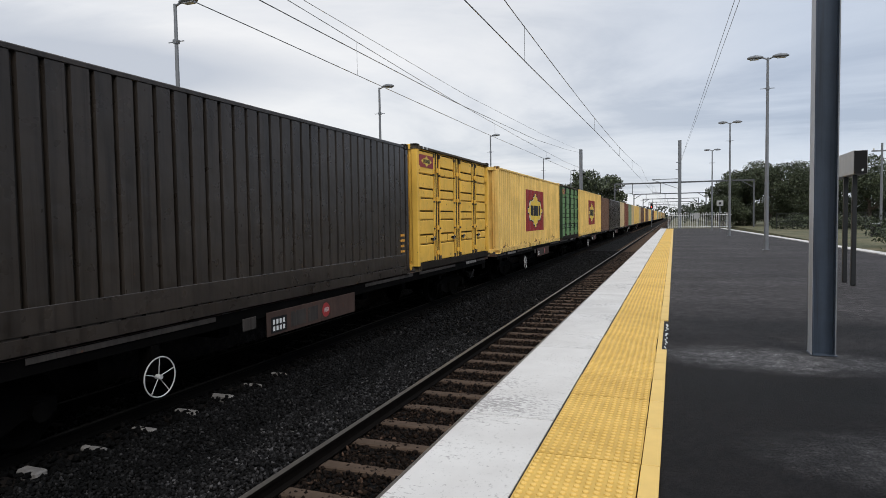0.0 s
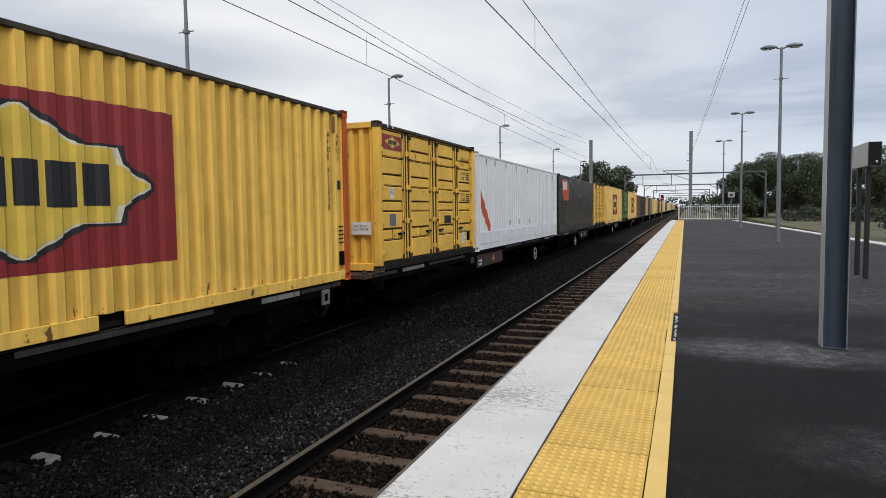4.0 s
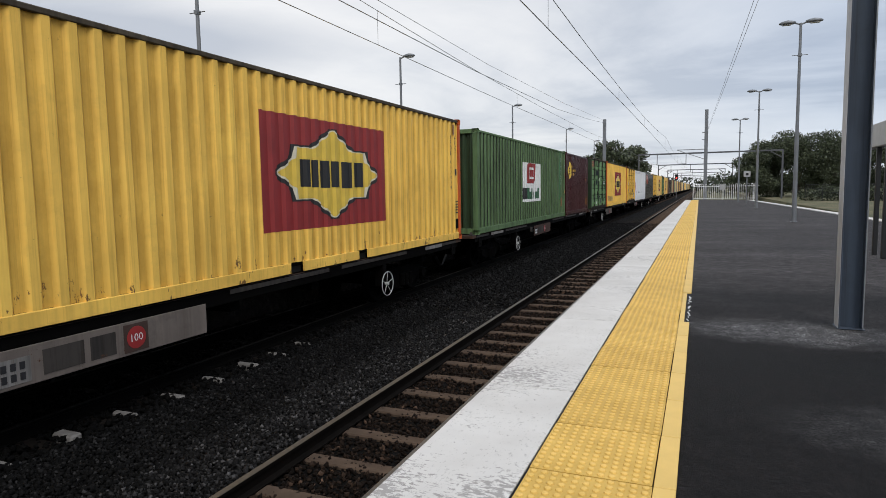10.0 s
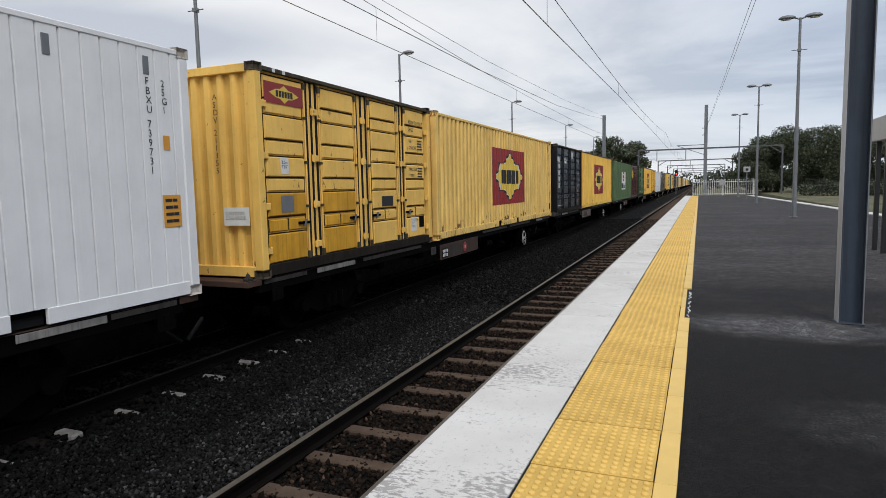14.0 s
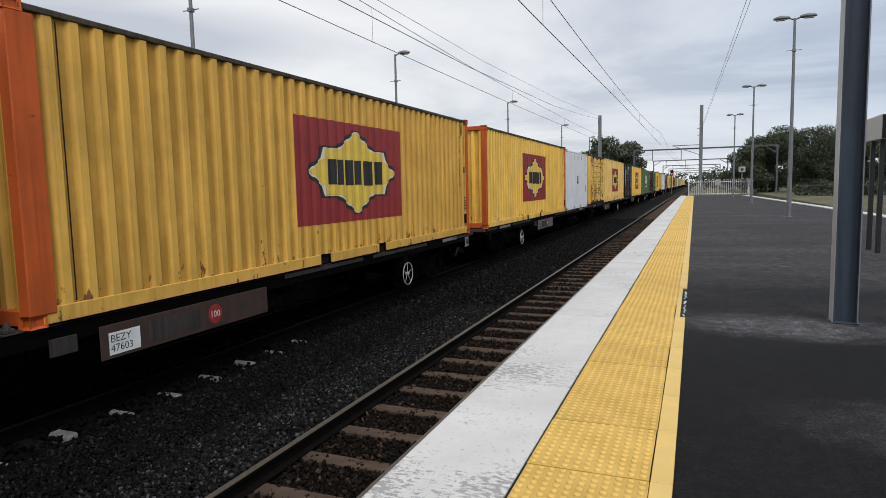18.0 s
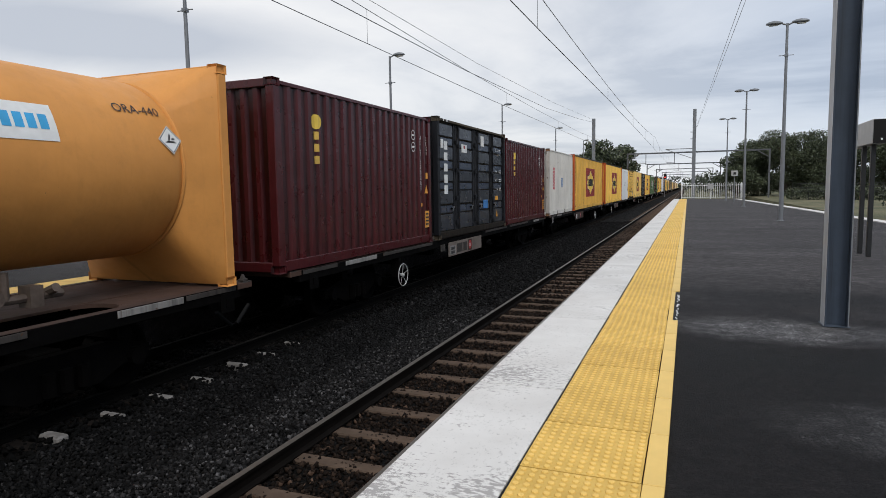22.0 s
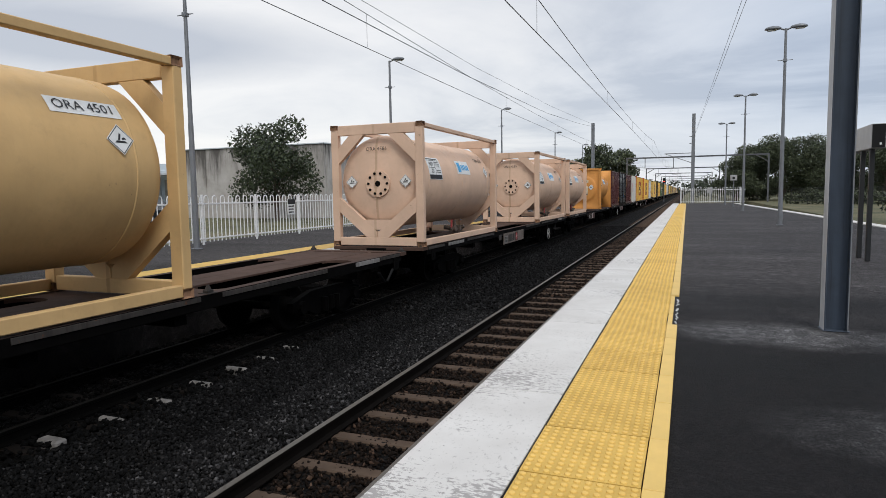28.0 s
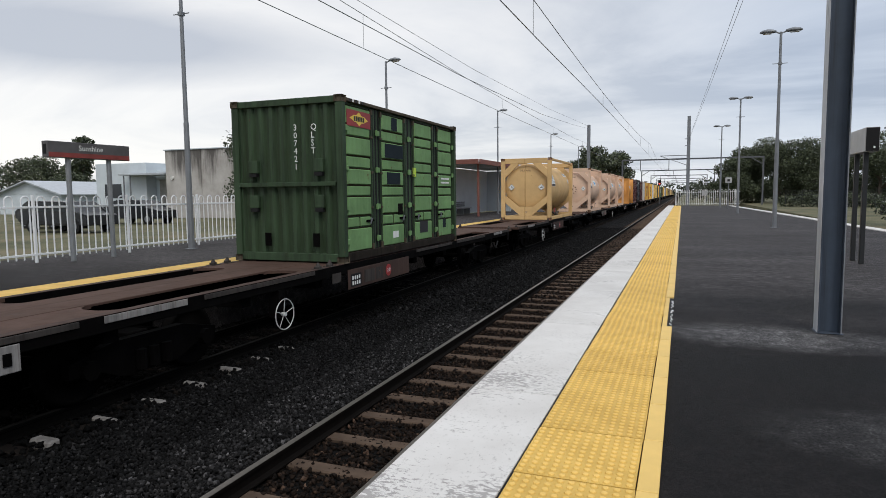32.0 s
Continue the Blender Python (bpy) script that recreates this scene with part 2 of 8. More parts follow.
def asphalt():
    m, n, k, b = nodes_of("platform_asphalt")
    v = object_vec(n)
    patch = noise_tex(n, k, stretched(n, k, v, (0.35, 1.0, 1)), 0.55, 6, 0.62)
    col = ramp_of(n, k, patch, [(0.32, (0.0032, 0.0025, 0.0025)), (0.55, (0.0058, 0.0047, 0.0047)), (0.75, (0.0130, 0.0112, 0.0110))])
    # paler colour further along the platform, along a ragged border
    old = n.new("ShaderNodeSeparateXYZ")
    k.new(v, old.inputs[0])
    edge = n.new("ShaderNodeMath"); edge.operation = "MULTIPLY_ADD"
    k.new(noise_tex(n, k, stretched(n, k, v, (0.5, 1.2, 1)), 0.9, 5), edge.inputs[0]); edge.inputs[1].default_value = 5.0
    k.new(old.outputs["Y"], edge.inputs[2])
    worn = n.new("ShaderNodeMapRange")
    worn.inputs["From Min"].default_value, worn.inputs["From Max"].default_value = 9.0, 13.0
    k.new(edge.outputs[0], worn.inputs["Value"])
    col = mixed(n, k, worn.outputs[0], col, ramp_of(n, k, patch, [(0.32, (0.025, 0.0225, 0.0225)), (0.55, (0.043, 0.039, 0.039)), (0.75, (0.072, 0.067, 0.067))]))
    lump = noise_tex(n, k, v, 2.3, 6, 0.65)
    for at, size, tone in (((0.92, 6.68), (1.45, 0.72), 0.10), ((1.9, 4.1), (1.8, 0.7), 0.05), ((1.4, 8.7), (3.2, 0.9), 0.004), ((1.6, 5.5), (2.6, 0.7), 0.004)):
        f = n.new("ShaderNodeMath"); f.operation = "MULTIPLY"
        k.new(blob(n, k, v, at, size), f.inputs[0]); k.new(lump, f.inputs[1])
        col = mixed(n, k, ramp_of(n, k, f.outputs[0], [(0.05, (0, 0, 0)), (0.36, (0.8,) * 3)]), col, (tone, tone * 0.98, tone))
    mottle = noise_tex(n, k, v, 7.0, 7, 0.68)
    col = mixed(n, k, 0.9, col, ramp_of(n, k, mottle, [(0.36, (0.42,) * 3), (0.52, (0.95,) * 3), (0.68, (1.9,) * 3)]), "MULTIPLY")
    drag = noise_tex(n, k, stretched(n, k, v, (0.35, 2.4, 1)), 2.2, 6, 0.6)
    col = mixed(n, k, 0.4, col, ramp_of(n, k, drag, [(0.34, (0.72,) * 3), (0.66, (1.25,) * 3)]), "MULTIPLY")
    grain = noise_tex(n, k, v, 60.0, 6, 0.78)
    col = mixed(n, k, 0.85, col, ramp_of(n, k, grain, [(0.40, (0.08,) * 3), (0.56, (1.6,) * 3), (0.68, (4.2,) * 3)]), "MULTIPLY")
    fleck = noise_tex(n, k, v, 95.0, 2)
    col = mixed(n, k, ramp_of(n, k, fleck, [(0.63, (0, 0, 0)), (0.72, (0.8,) * 3)]), col, (0.034, 0.031, 0.031))
    k.new(col, b.inputs["Base Color"])
    b.inputs["Roughness"].default_value = 0.75
    b.inputs["Specular IOR Level"].default_value = 0.17
    bump_of(n, k, grain, 0.9, 0.012, b)
    return m


def coping_paint():
    m, n, k, b = nodes_of("worn_white_paint")
    info = n.new("ShaderNodeObjectInfo")
    shift = n.new("ShaderNodeVectorMath"); shift.operation = "MULTIPLY_ADD"
    k.new(info.outputs["Random"], shift.inputs[0])
    shift.inputs[1].default_value = (23.0, 41.0, 7.0)
    k.new(object_vec(n), shift.inputs[2])
    v = shift.outputs[0]
    f = noise_tex(n, k, v, 1.6, 5)
    col = ramp_of(n, k, f, [(0.3, (0.52, 0.50, 0.475)), (0.7, (0.64, 0.625, 0.60))])
    chips = noise_tex(n, k, stretched(n, k, v, (1.0, 2.2, 1)), 19.0, 8, 0.72)
    area = noise_tex(n, k, v, 0.8, 2)
    both = n.new("ShaderNodeMath"); both.operation = "MULTIPLY"
    k.new(chips, both.inputs[0]); k.new(area, both.inputs[1])
    mask = ramp_of(n, k, both.outputs[0], [(0.324, (0, 0, 0)), (0.338, (0.85,) * 3)])
    col = mixed(n, k, mask, col, (0.27, 0.255, 0.245))
    # fine scratches and grit, denser in places
    grit = noise_tex(n, k, stretched(n, k, v, (1.0, 0.55, 1)), 48.0, 6, 0.75)
    dens = n.new("ShaderNodeMath"); dens.operation = "MULTIPLY_ADD"
    k.new(noise_tex(n, k, v, 1.3, 4), dens.inputs[0]); dens.inputs[1].default_value = 0.22
    k.new(grit, dens.inputs[2])
    col = mixed(n, k, ramp_of(n, k, dens.outputs[0], [(0.68, (0, 0, 0)), (0.76, (0.55,) * 3)]), col, (0.22, 0.21, 0.20))
    k.new(col, b.inputs["Base Color"])
    b.inputs["Roughness"].default_value = 0.75
    bump_of(n, k, chips, 0.2, 0.006, b)
    return m


def rocky(name, dark, light, scale):
    m, n, k, b = nodes_of(name)
    v = object_vec(n)
    g = n.new("ShaderNodeNewGeometry")
    vor = n.new("ShaderNodeTexVoronoi"); vor.inputs["Scale"].default_value = scale
    k.new(v, vor.inputs["Vector"])
    mid = tuple(0.75 * a + 0.25 * c for a, c in zip(dark, light))
    isl = ramp_of(n, k, g.outputs["Random Per Island"], [(0.0, dark), (0.6, mid), (0.93, light), (1.0, shade(light, 3.0))])
    f = noise_tex(n, k, v, 3.0, 5)
    col = mixed(n, k, 0.6, isl, ramp_of(n, k, f, [(0.3, (0.45,) * 3), (0.75, (1.35,) * 3)]), "MULTIPLY")
    k.new(col, b.inputs["Base Color"])
    b.inputs["Roughness"].default_value = 0.9
    b.inputs["Specular IOR Level"].default_value = 0.12
    bump_of(n, k, vor.outputs["Distance"], 0.8, 0.03, b)
    return m


def ground_grass(name, a, b_, c):
    m, n, k, b = nodes_of(name)
    v = object_vec(n)
    f = noise_tex(n, k, v, 0.35, 6)
    g = noise_tex(n, k, v, 9.0, 6)
    col = ramp_of(n, k, f, [(0.35, a), (0.52, b_), (0.68, c)])
    col = mixed(n, k, 0.6, col, ramp_of(n, k, g, [(0.3, (0.5,) * 3), (0.7, (1.4,) * 3)]), "MULTIPLY")
    k.new(col, b.inputs["Base Color"])
    b.inputs["Roughness"].default_value = 0.95
    bump_of(n, k, g, 0.6, 0.05, b)
    return m


def leaf_mat(name, dark, light):
    m, n, k, b = nodes_of(name)
    g = n.new("ShaderNodeNewGeometry")
    col = ramp_of(n, k, g.outputs["Random Per Island"], [(0.0, dark), (1.0, light)])
    k.new(col, b.inputs["Base Color"])
    b.inputs["Roughness"].default_value = 0.6
    return m


def tactile_paint():
    """Yellow tile: paler stud tops, dirt and shade between them painted darker, each tile a little different."""
    m, n, k, b = nodes_of("yellow_tactile_tile")
    v = object_vec(n)
    sep = n.new("ShaderNodeSeparateXYZ")
    k.new(v, sep.inputs[0])
    up = n.new("ShaderNodeMapRange")
    up.inputs["From Min"].default_value, up.inputs["From Max"].default_value = 0.0145, 0.020
    k.new(sep.outputs["Z"], up.inputs["Value"])
    info = n.new("ShaderNodeObjectInfo")
    f = noise_tex(n, k, v, 4.0, 6)
    top = ramp_of(n, k, f, [(0.3, (0.66, 0.43, 0.108)), (0.7, (0.76, 0.50, 0.145))])
    low = ramp_of(n, k, f, [(0.3, (0.49, 0.31, 0.07)), (0.62, (0.62, 0.405, 0.10)), (0.8, (0.67, 0.44, 0.125))])
    col = mixed(n, k, up.outputs[0], low, top)
    col = mixed(n, k, 0.8, col, ramp_of(n, k, info.outputs["Random"], [(0.0, (0.90, 0.88, 0.84)), (0.5, (1.0, 1.0, 1.0)), (1.0, (1.06, 1.06, 1.06))]), "MULTIPLY")
    k.new(col, b.inputs["Base Color"])
    b.inputs["Roughness"].default_value = 0.65
    b.inputs["Specular IOR Level"].default_value = 0.3
    bump_of(n, k, noise_tex(n, k, v, 60.0, 3), 0.2, 0.003, b)
    return m


M = {}
M["asphalt"] = asphalt()
M["white_coping"] = coping_paint()
M["tactile"] = tactile_paint()
M["tactile_edge"] = plain("yellow_edge_tile", (0.69, 0.465, 0.135), 0.6, 0, 0.12, 3)
M["concrete"] = plain("grey_concrete", (0.30, 0.29, 0.27), 0.85, 0, 0.25, 2)
M["sleeper"] = plain("dusty_concrete_sleeper", (0.078, 0.054, 0.039), 0.9, 0, 0.35, 4, 0.15)
# far sleepers: the train's shade, with oil, put into the colour
M["shaded_sleeper"] = plain("shade_dark_sleeper", (0.010, 0.008, 0.007), 0.9, 0, 0.3, 4, 0.1)
M["ballast"] = rocky("ballast_stone", (0.0015, 0.0015, 0.0015), (0.0145, 0.014, 0.0142), 22)
M["bed"] = rocky("ballast_bed", (0.0014, 0.0013, 0.0012), (0.003, 0.0026, 0.0024), 24)
M["rail"] = plain("rail_steel_rusty", (0.005, 0.004, 0.0035), 0.9, 0.0, 0.3, 8, 0.06)
M["rail_top"] = plain("rail_polished_top", (0.135, 0.12, 0.105), 0.5, 0.7, 0.2, 20)
M["rail_shaded"] = plain("rail_shaded_top", (0.010, 0.009, 0.008), 0.8, 0.0, 0.2, 20, 0.1)
M["galv"] = plain("galvanised_steel", (0.19, 0.20, 0.215), 0.55, 0.4, 0.12, 4)
M["post_blue"] = paint("blue_grey_post_paint", (0.058, 0.076, 0.105), 0.2, 0.45, 0.7)
M["white_fence"] = plain("white_fence_paint", (0.72, 0.73, 0.74), 0.5, 0, 0.06, 8)
M["black"] = plain("black_rubber", (0.006, 0.006, 0.0065), 0.7, 0, 0.2, 6, 0.25)
M["dark_frame"] = paint("wagon_black_paint", (0.0016, 0.0014, 0.0013), 0.15, 0.85, 0.3, gloss=0.06)
M["deck_brown"] = paint("wagon_brown_deck", (0.078, 0.047, 0.036), 0.8, 0.8, 0.7, gloss=0.15, streak=0.4)
M["sill_grey"] = paint("wagon_sill_grey", (0.045, 0.039, 0.035), 0.9, 0.75, 1.0)
M["plate_pale"] = paint("wagon_plate_pale", (0.16, 0.135, 0.12), 0.9, 0.8, 1.1, gloss=0.15, streak=0.25)
M["plate_brown"] = paint("wagon_plate_faded", (0.065, 0.042, 0.035), 0.9, 0.8, 1.2, gloss=0.15, streak=0.25)
M["sill_white"] = paint("wagon_sill_white", (0.24, 0.23, 0.22), 0.6, 0.7, 1.0)
M["wheel"] = plain("wheel_steel", (0.0018, 0.0016, 0.0014), 0.85, 0.0, 0.3, 6, 0.06)
M["brake_white"] = plain("handbrake_white", (0.46, 0.46, 0.45), 0.5, 0, 0.25)
M["wire"] = plain("wire_copper_dull", (0.24, 0.25, 0.26), 0.6, 0.4, 0.1)
M["lamp_glass"] = plain("lamp_glass", (0.55, 0.55, 0.52), 0.3, 0, 0.1)
M["red"] = plain("logo_red", (0.25, 0.022, 0.023), 0.5, 0, 0.2, 2)
M["badge_yellow"] = plain("badge_yellow", (0.68, 0.48, 0.07), 0.5, 0, 0.15, 3)
M["cream_line"] = plain("cream_border_ink", (0.62, 0.58, 0.46), 0.6, 0, 0.15)
M["ink"] = plain("black_ink", (0.015, 0.015, 0.017), 0.6, 0, 0.1)
M["white_ink"] = plain("white_ink", (0.68, 0.69, 0.68), 0.6, 0, 0.12)
M["orange_ink"] = plain("orange_sticker", (0.65, 0.30, 0.04), 0.6, 0, 0.12)
M["blue_ink"] = plain("blue_sticker", (0.03, 0.16, 0.42), 0.5, 0, 0.1)
M["orange_paint"] = paint("orange_end_frame_paint", (0.54, 0.105, 0.022), 0.6, 0.5, 0.5)

COLOURS = {
    "slate": (0.025, 0.030, 0.041),
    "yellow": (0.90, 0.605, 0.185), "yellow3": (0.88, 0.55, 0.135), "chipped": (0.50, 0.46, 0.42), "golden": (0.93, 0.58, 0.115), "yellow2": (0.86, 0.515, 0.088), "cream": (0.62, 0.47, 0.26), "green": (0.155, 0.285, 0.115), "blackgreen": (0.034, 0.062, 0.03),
    "darkgreen": (0.112, 0.188, 0.082), "maroon": (0.046, 0.0055, 0.0075), "oxblood": (0.060, 0.0068, 0.009), "grey": (0.036, 0.029, 0.024), "white": (0.76, 0.77, 0.78),
    "offwhite": (0.64, 0.62, 0.575), "navy": (0.033, 0.045, 0.072), "nightblue": (0.007, 0.008, 0.011), "ochre": (0.74, 0.43, 0.085), "emerald": (0.055, 0.17, 0.07), "orange": (0.62, 0.275, 0.07), "tank": (0.66, 0.46, 0.335), "tank2": (0.60, 0.395, 0.18),
    "brown": (0.16, 0.09, 0.06), "lightgreen": (0.22, 0.30, 0.19), "rust": (0.20, 0.07, 0.045)}
CLEAN = {"yellow3": 0.35, "navy": 0.35, "white": 0.12, "offwhite": 0.25, "yellow": 0.5, "golden": 0.42, "yellow2": 0.4, "green": 0.75, "blackgreen": 0.9, "grey": 0.9, "darkgreen": 1.0, "ochre": 0.4, "orange": 0.3, "tank": 0.25, "tank2": 0.3}
# strength of the groove shade and dirt painted into each colour
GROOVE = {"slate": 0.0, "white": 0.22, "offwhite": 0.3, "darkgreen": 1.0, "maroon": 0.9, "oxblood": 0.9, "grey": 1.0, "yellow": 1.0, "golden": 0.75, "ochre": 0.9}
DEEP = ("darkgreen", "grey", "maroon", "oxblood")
SLEEK = ("slate", "oxblood", "maroon", "navy", "grey")
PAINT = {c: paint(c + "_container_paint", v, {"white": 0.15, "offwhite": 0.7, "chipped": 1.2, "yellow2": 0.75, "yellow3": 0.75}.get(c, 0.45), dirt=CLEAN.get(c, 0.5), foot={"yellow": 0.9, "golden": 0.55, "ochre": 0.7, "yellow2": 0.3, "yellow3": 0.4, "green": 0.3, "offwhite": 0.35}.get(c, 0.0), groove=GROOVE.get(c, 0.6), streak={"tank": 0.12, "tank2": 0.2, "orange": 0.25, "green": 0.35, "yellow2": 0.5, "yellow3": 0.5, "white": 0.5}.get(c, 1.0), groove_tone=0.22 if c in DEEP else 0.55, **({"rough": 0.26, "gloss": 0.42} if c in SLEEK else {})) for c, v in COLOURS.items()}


# ------------------------------------------------------------------ mesh helpers
def bm_box(bm, x0, x1, y0, y1, z0, z1, bevel=0.0):
    vs = [bm.verts.new((x, y, z)) for x in (x0, x1) for y in (y0, y1) for z in (z0, z1)]
    f = [(0, 1, 3, 2), (4, 6, 7, 5), (0, 4, 5, 1), (2, 3, 7, 6), (0, 2, 6, 4), (1, 5, 7, 3)]
    fs = [bm.faces.new([vs[i] for i in q]) for q in f]
    if bevel:
        bmesh.ops.bevel(bm, geom=list({e for q in fs for e in q.edges}), offset=bevel, segments=1, affect="EDGES")
    return fs


def bm_rod(bm, p, q, r, sides=8, r2=None, caps=True):
    p, q = Vector(p), Vector(q)
    m = (q - p).to_track_quat("Z", "Y").to_matrix()
    rings = []
    for c, rad in ((p, r), (q, r if r2 is None else r2)):
        rings.append([bm.verts.new(c + m @ Vector((math.cos(a) * rad, math.sin(a) * rad, 0))) for a in (2 * math.pi * i / sides for i in range(sides))])
    for i in range(sides):
        j = (i + 1) % sides
        bm.faces.new((rings[0][i], rings[0][j], rings[1][j], rings[1][i]))
    if caps:
        bm.faces.new(rings[0][::-1]); bm.faces.new(rings[1])


def bm_lathe(bm, axis_y, prof, cx, cz, sides=32):
    """Turn a profile of (y, radius) about a line along y through (cx, cz)."""
    rings = []
    for y, r in prof:
        rings.append([bm.verts.new((cx + math.cos(2 * math.pi * i / sides) * r, axis_y + y, cz + math.sin(2 * math.pi * i / sides) * r)) for i in range(sides)])
    for a, b in zip(rings, rings[1:]):
        for i in range(sides):
            j = (i + 1) % sides
            bm.faces.new((a[i], a[j], b[j], b[i]))
    bm.faces.new(rings[0][::-1]); bm.faces.new(rings[-1])


def mesh_of(bm, name, smooth=False):
    bmesh.ops.recalc_face_normals(bm, faces=bm.faces)
    me = bpy.data.meshes.new(name)
    bm.to_mesh(me)
    bm.free()
    if smooth:
        for p in me.polygons:
            p.use_smooth = True
    me.materials.append(None)
    return me


def put(name, me, mat, parent, at=(0, 0, 0), turn=None, label=""):
    """An object on a mesh that others may share; its material is its own."""
    ob = new(name, me)
    ob.parent = parent
    ob.location = at
    if turn:
        ob.rotation_euler = turn
    if not me.materials:
        me.materials.append(None)
    ob.material_slots[0].link = "OBJECT"
    ob.material_slots[0].material = mat
    if label:
        ob["label"] = label
    return ob


def part(name, bm, mat, parent, label="", smooth=False):
    return put(name, mesh_of(bm, name, smooth), mat, parent, label=label)


KEPT = {}


def kept(key, make):
    if key not in KEPT:
        KEPT[key] = make()
    return KEPT[key]


def box_mesh(name, x0, x1, y0, y1, z0, z1, bevel=0.0):
    def make():
        bm = bmesh.new()
        bm_box(bm, x0, x1, y0, y1, z0, z1, bevel)
        return mesh_of(bm, name)
    return kept((name, x0, x1, y0, y1, z0, z1, bevel), make)


def box_part(name, b, mat, parent, bevel=0.0, label=""):
    return put(name, box_mesh(name, *[round(v, 4) for v in b], bevel), mat, parent, label=label)


def sheet_mesh(name, verts, faces):
    me = bpy.data.meshes.new(name)
    me.from_pydata(verts, [], faces)
    me.materials.append(None)
    return me


def root(name, label, category, group=""):
    e = new(name)
    e.empty_display_size = 0.3
    return tagged(e, label, category, group)


def structure(name, bm, mat, label):
    ob = put(name, mesh_of(bm, name), mat, None)
    return tagged(ob, label, name.replace("_", " "), kind="structure")


# ------------------------------------------------------------------ ground, ballast and platforms
RAIL_Z, SLEEPER_Z = -0.91, -1.06
NEAR_TRACK, FAR_TRACK = -2.85, -6.93


def make_ground():
    bm = bmesh.new()
    xs = [-2500, -400, -120, -60, -30, -14.62, -14.6, -8.5, -1.5, 4.2, 8.7, 8.9, 14, 30, 80, 500, 2500]
    ys = [-2500, -300, -40, 0, 40, 80, 160, 320, 900, 3500]

    def level(x):
        return -0.15 if x < -14.61 else -0.45 if x > 8.8 else -1.3
    grid = [[bm.verts.new((x, y, level(x))) for y in ys] for x in xs]
    for i in range(len(xs) - 1):
        for j in range(len(ys) - 1):
            bm.faces.new((grid[i][j], grid[i + 1][j], grid[i + 1][j + 1], grid[i][j + 1]))
    structure("ground", bm, M["grass"], "dry grass and dirt ground round the railway")
    bm = bmesh.new()
    bm_box(bm, -8.3, -1.31, -30, 640, -1.29, -1.10)
    structure("ballast_bed", bm, M["bed"], "dark crushed-stone track bed between the platforms")


M["grass"] = ground_grass("dry_grass", (0.055, 0.06, 0.025), (0.10, 0.095, 0.045), (0.15, 0.125, 0.07))
make_ground()


def make_platform():
    bm = bmesh.new()
    # body with a tapering far side
    a = [(-1.30, -20), (-1.30, 72), (4.6, 72), (7.5, 5), (8.5, -20)]
    lo = [bm.verts.new((x, y, -1.28)) for x, y in a]
    hi = [bm.verts.new((x, y, -0.004)) for x, y in a]
    bm.faces.new(hi[::-1]); bm.faces.new(lo)
    for i in range(5):
        j = (i + 1) % 5
        bm.faces.new((lo[i], lo[j], hi[j], hi[i]))
    structure("platform", bm, M["asphalt"], "dark asphalt railway platform with patched surface")


make_platform()


def make_far_platform():
    bm = bmesh.new()
    bm_box(bm, -14.6, -8.42, -20, 110, -1.28, -0.004)
    structure("far_platform", bm, M["asphalt"], "dark asphalt platform across the tracks")
    bm = bmesh.new()
    bm_box(bm, -8.9, -8.36, -20, 110, -0.25, 0.004)
    structure("far_platform_coping", bm, M["white_coping"], "white-painted edge of the opposite platform")
    bm = bmesh.new()
    bm_box(bm, -9.7, -8.904, -20, 110, -0.05, 0.008)
    structure("far_platform_tactile", bm, M["tactile"], "yellow tactile strip along the opposite platform")


make_far_platform()


def make_coping():
    base = root("coping", "white-painted concrete platform edge with worn paint", "platform edge")
    base["kind"] = "structure"
    y = -20.0
    while y < 70:
        L = 2.42
        box_part("coping_slab", (-1.38, -0.775, 0, L - 0.010, -0.3, 0.012), M["white_coping"], base, 0.002).location = (0, y, 0)
        y += L


make_coping()


def rail_mesh(length):
    prof = [(-0.06, 0), (0.06, 0), (0.06, 0.012), (0.012, 0.03), (0.012, 0.105), (0.034, 0.118), (0.034, 0.145), (-0.034, 0.145), (-0.034, 0.118), (-0.012, 0.105), (-0.012, 0.03), (-0.06, 0.012)]
    bm = bmesh.new()
    a = [bm.verts.new((x, 0, z)) for x, z in prof]
    b = [bm.verts.new((x, length, z)) for x, z in prof]
    for i in range(len(prof)):
        j = (i + 1) % len(prof)
        bm.faces.new((a[i], a[j], b[j], b[i]))
    bm.faces.new(a[::-1]); bm.faces.new(b)
    return mesh_of(bm, "rail")


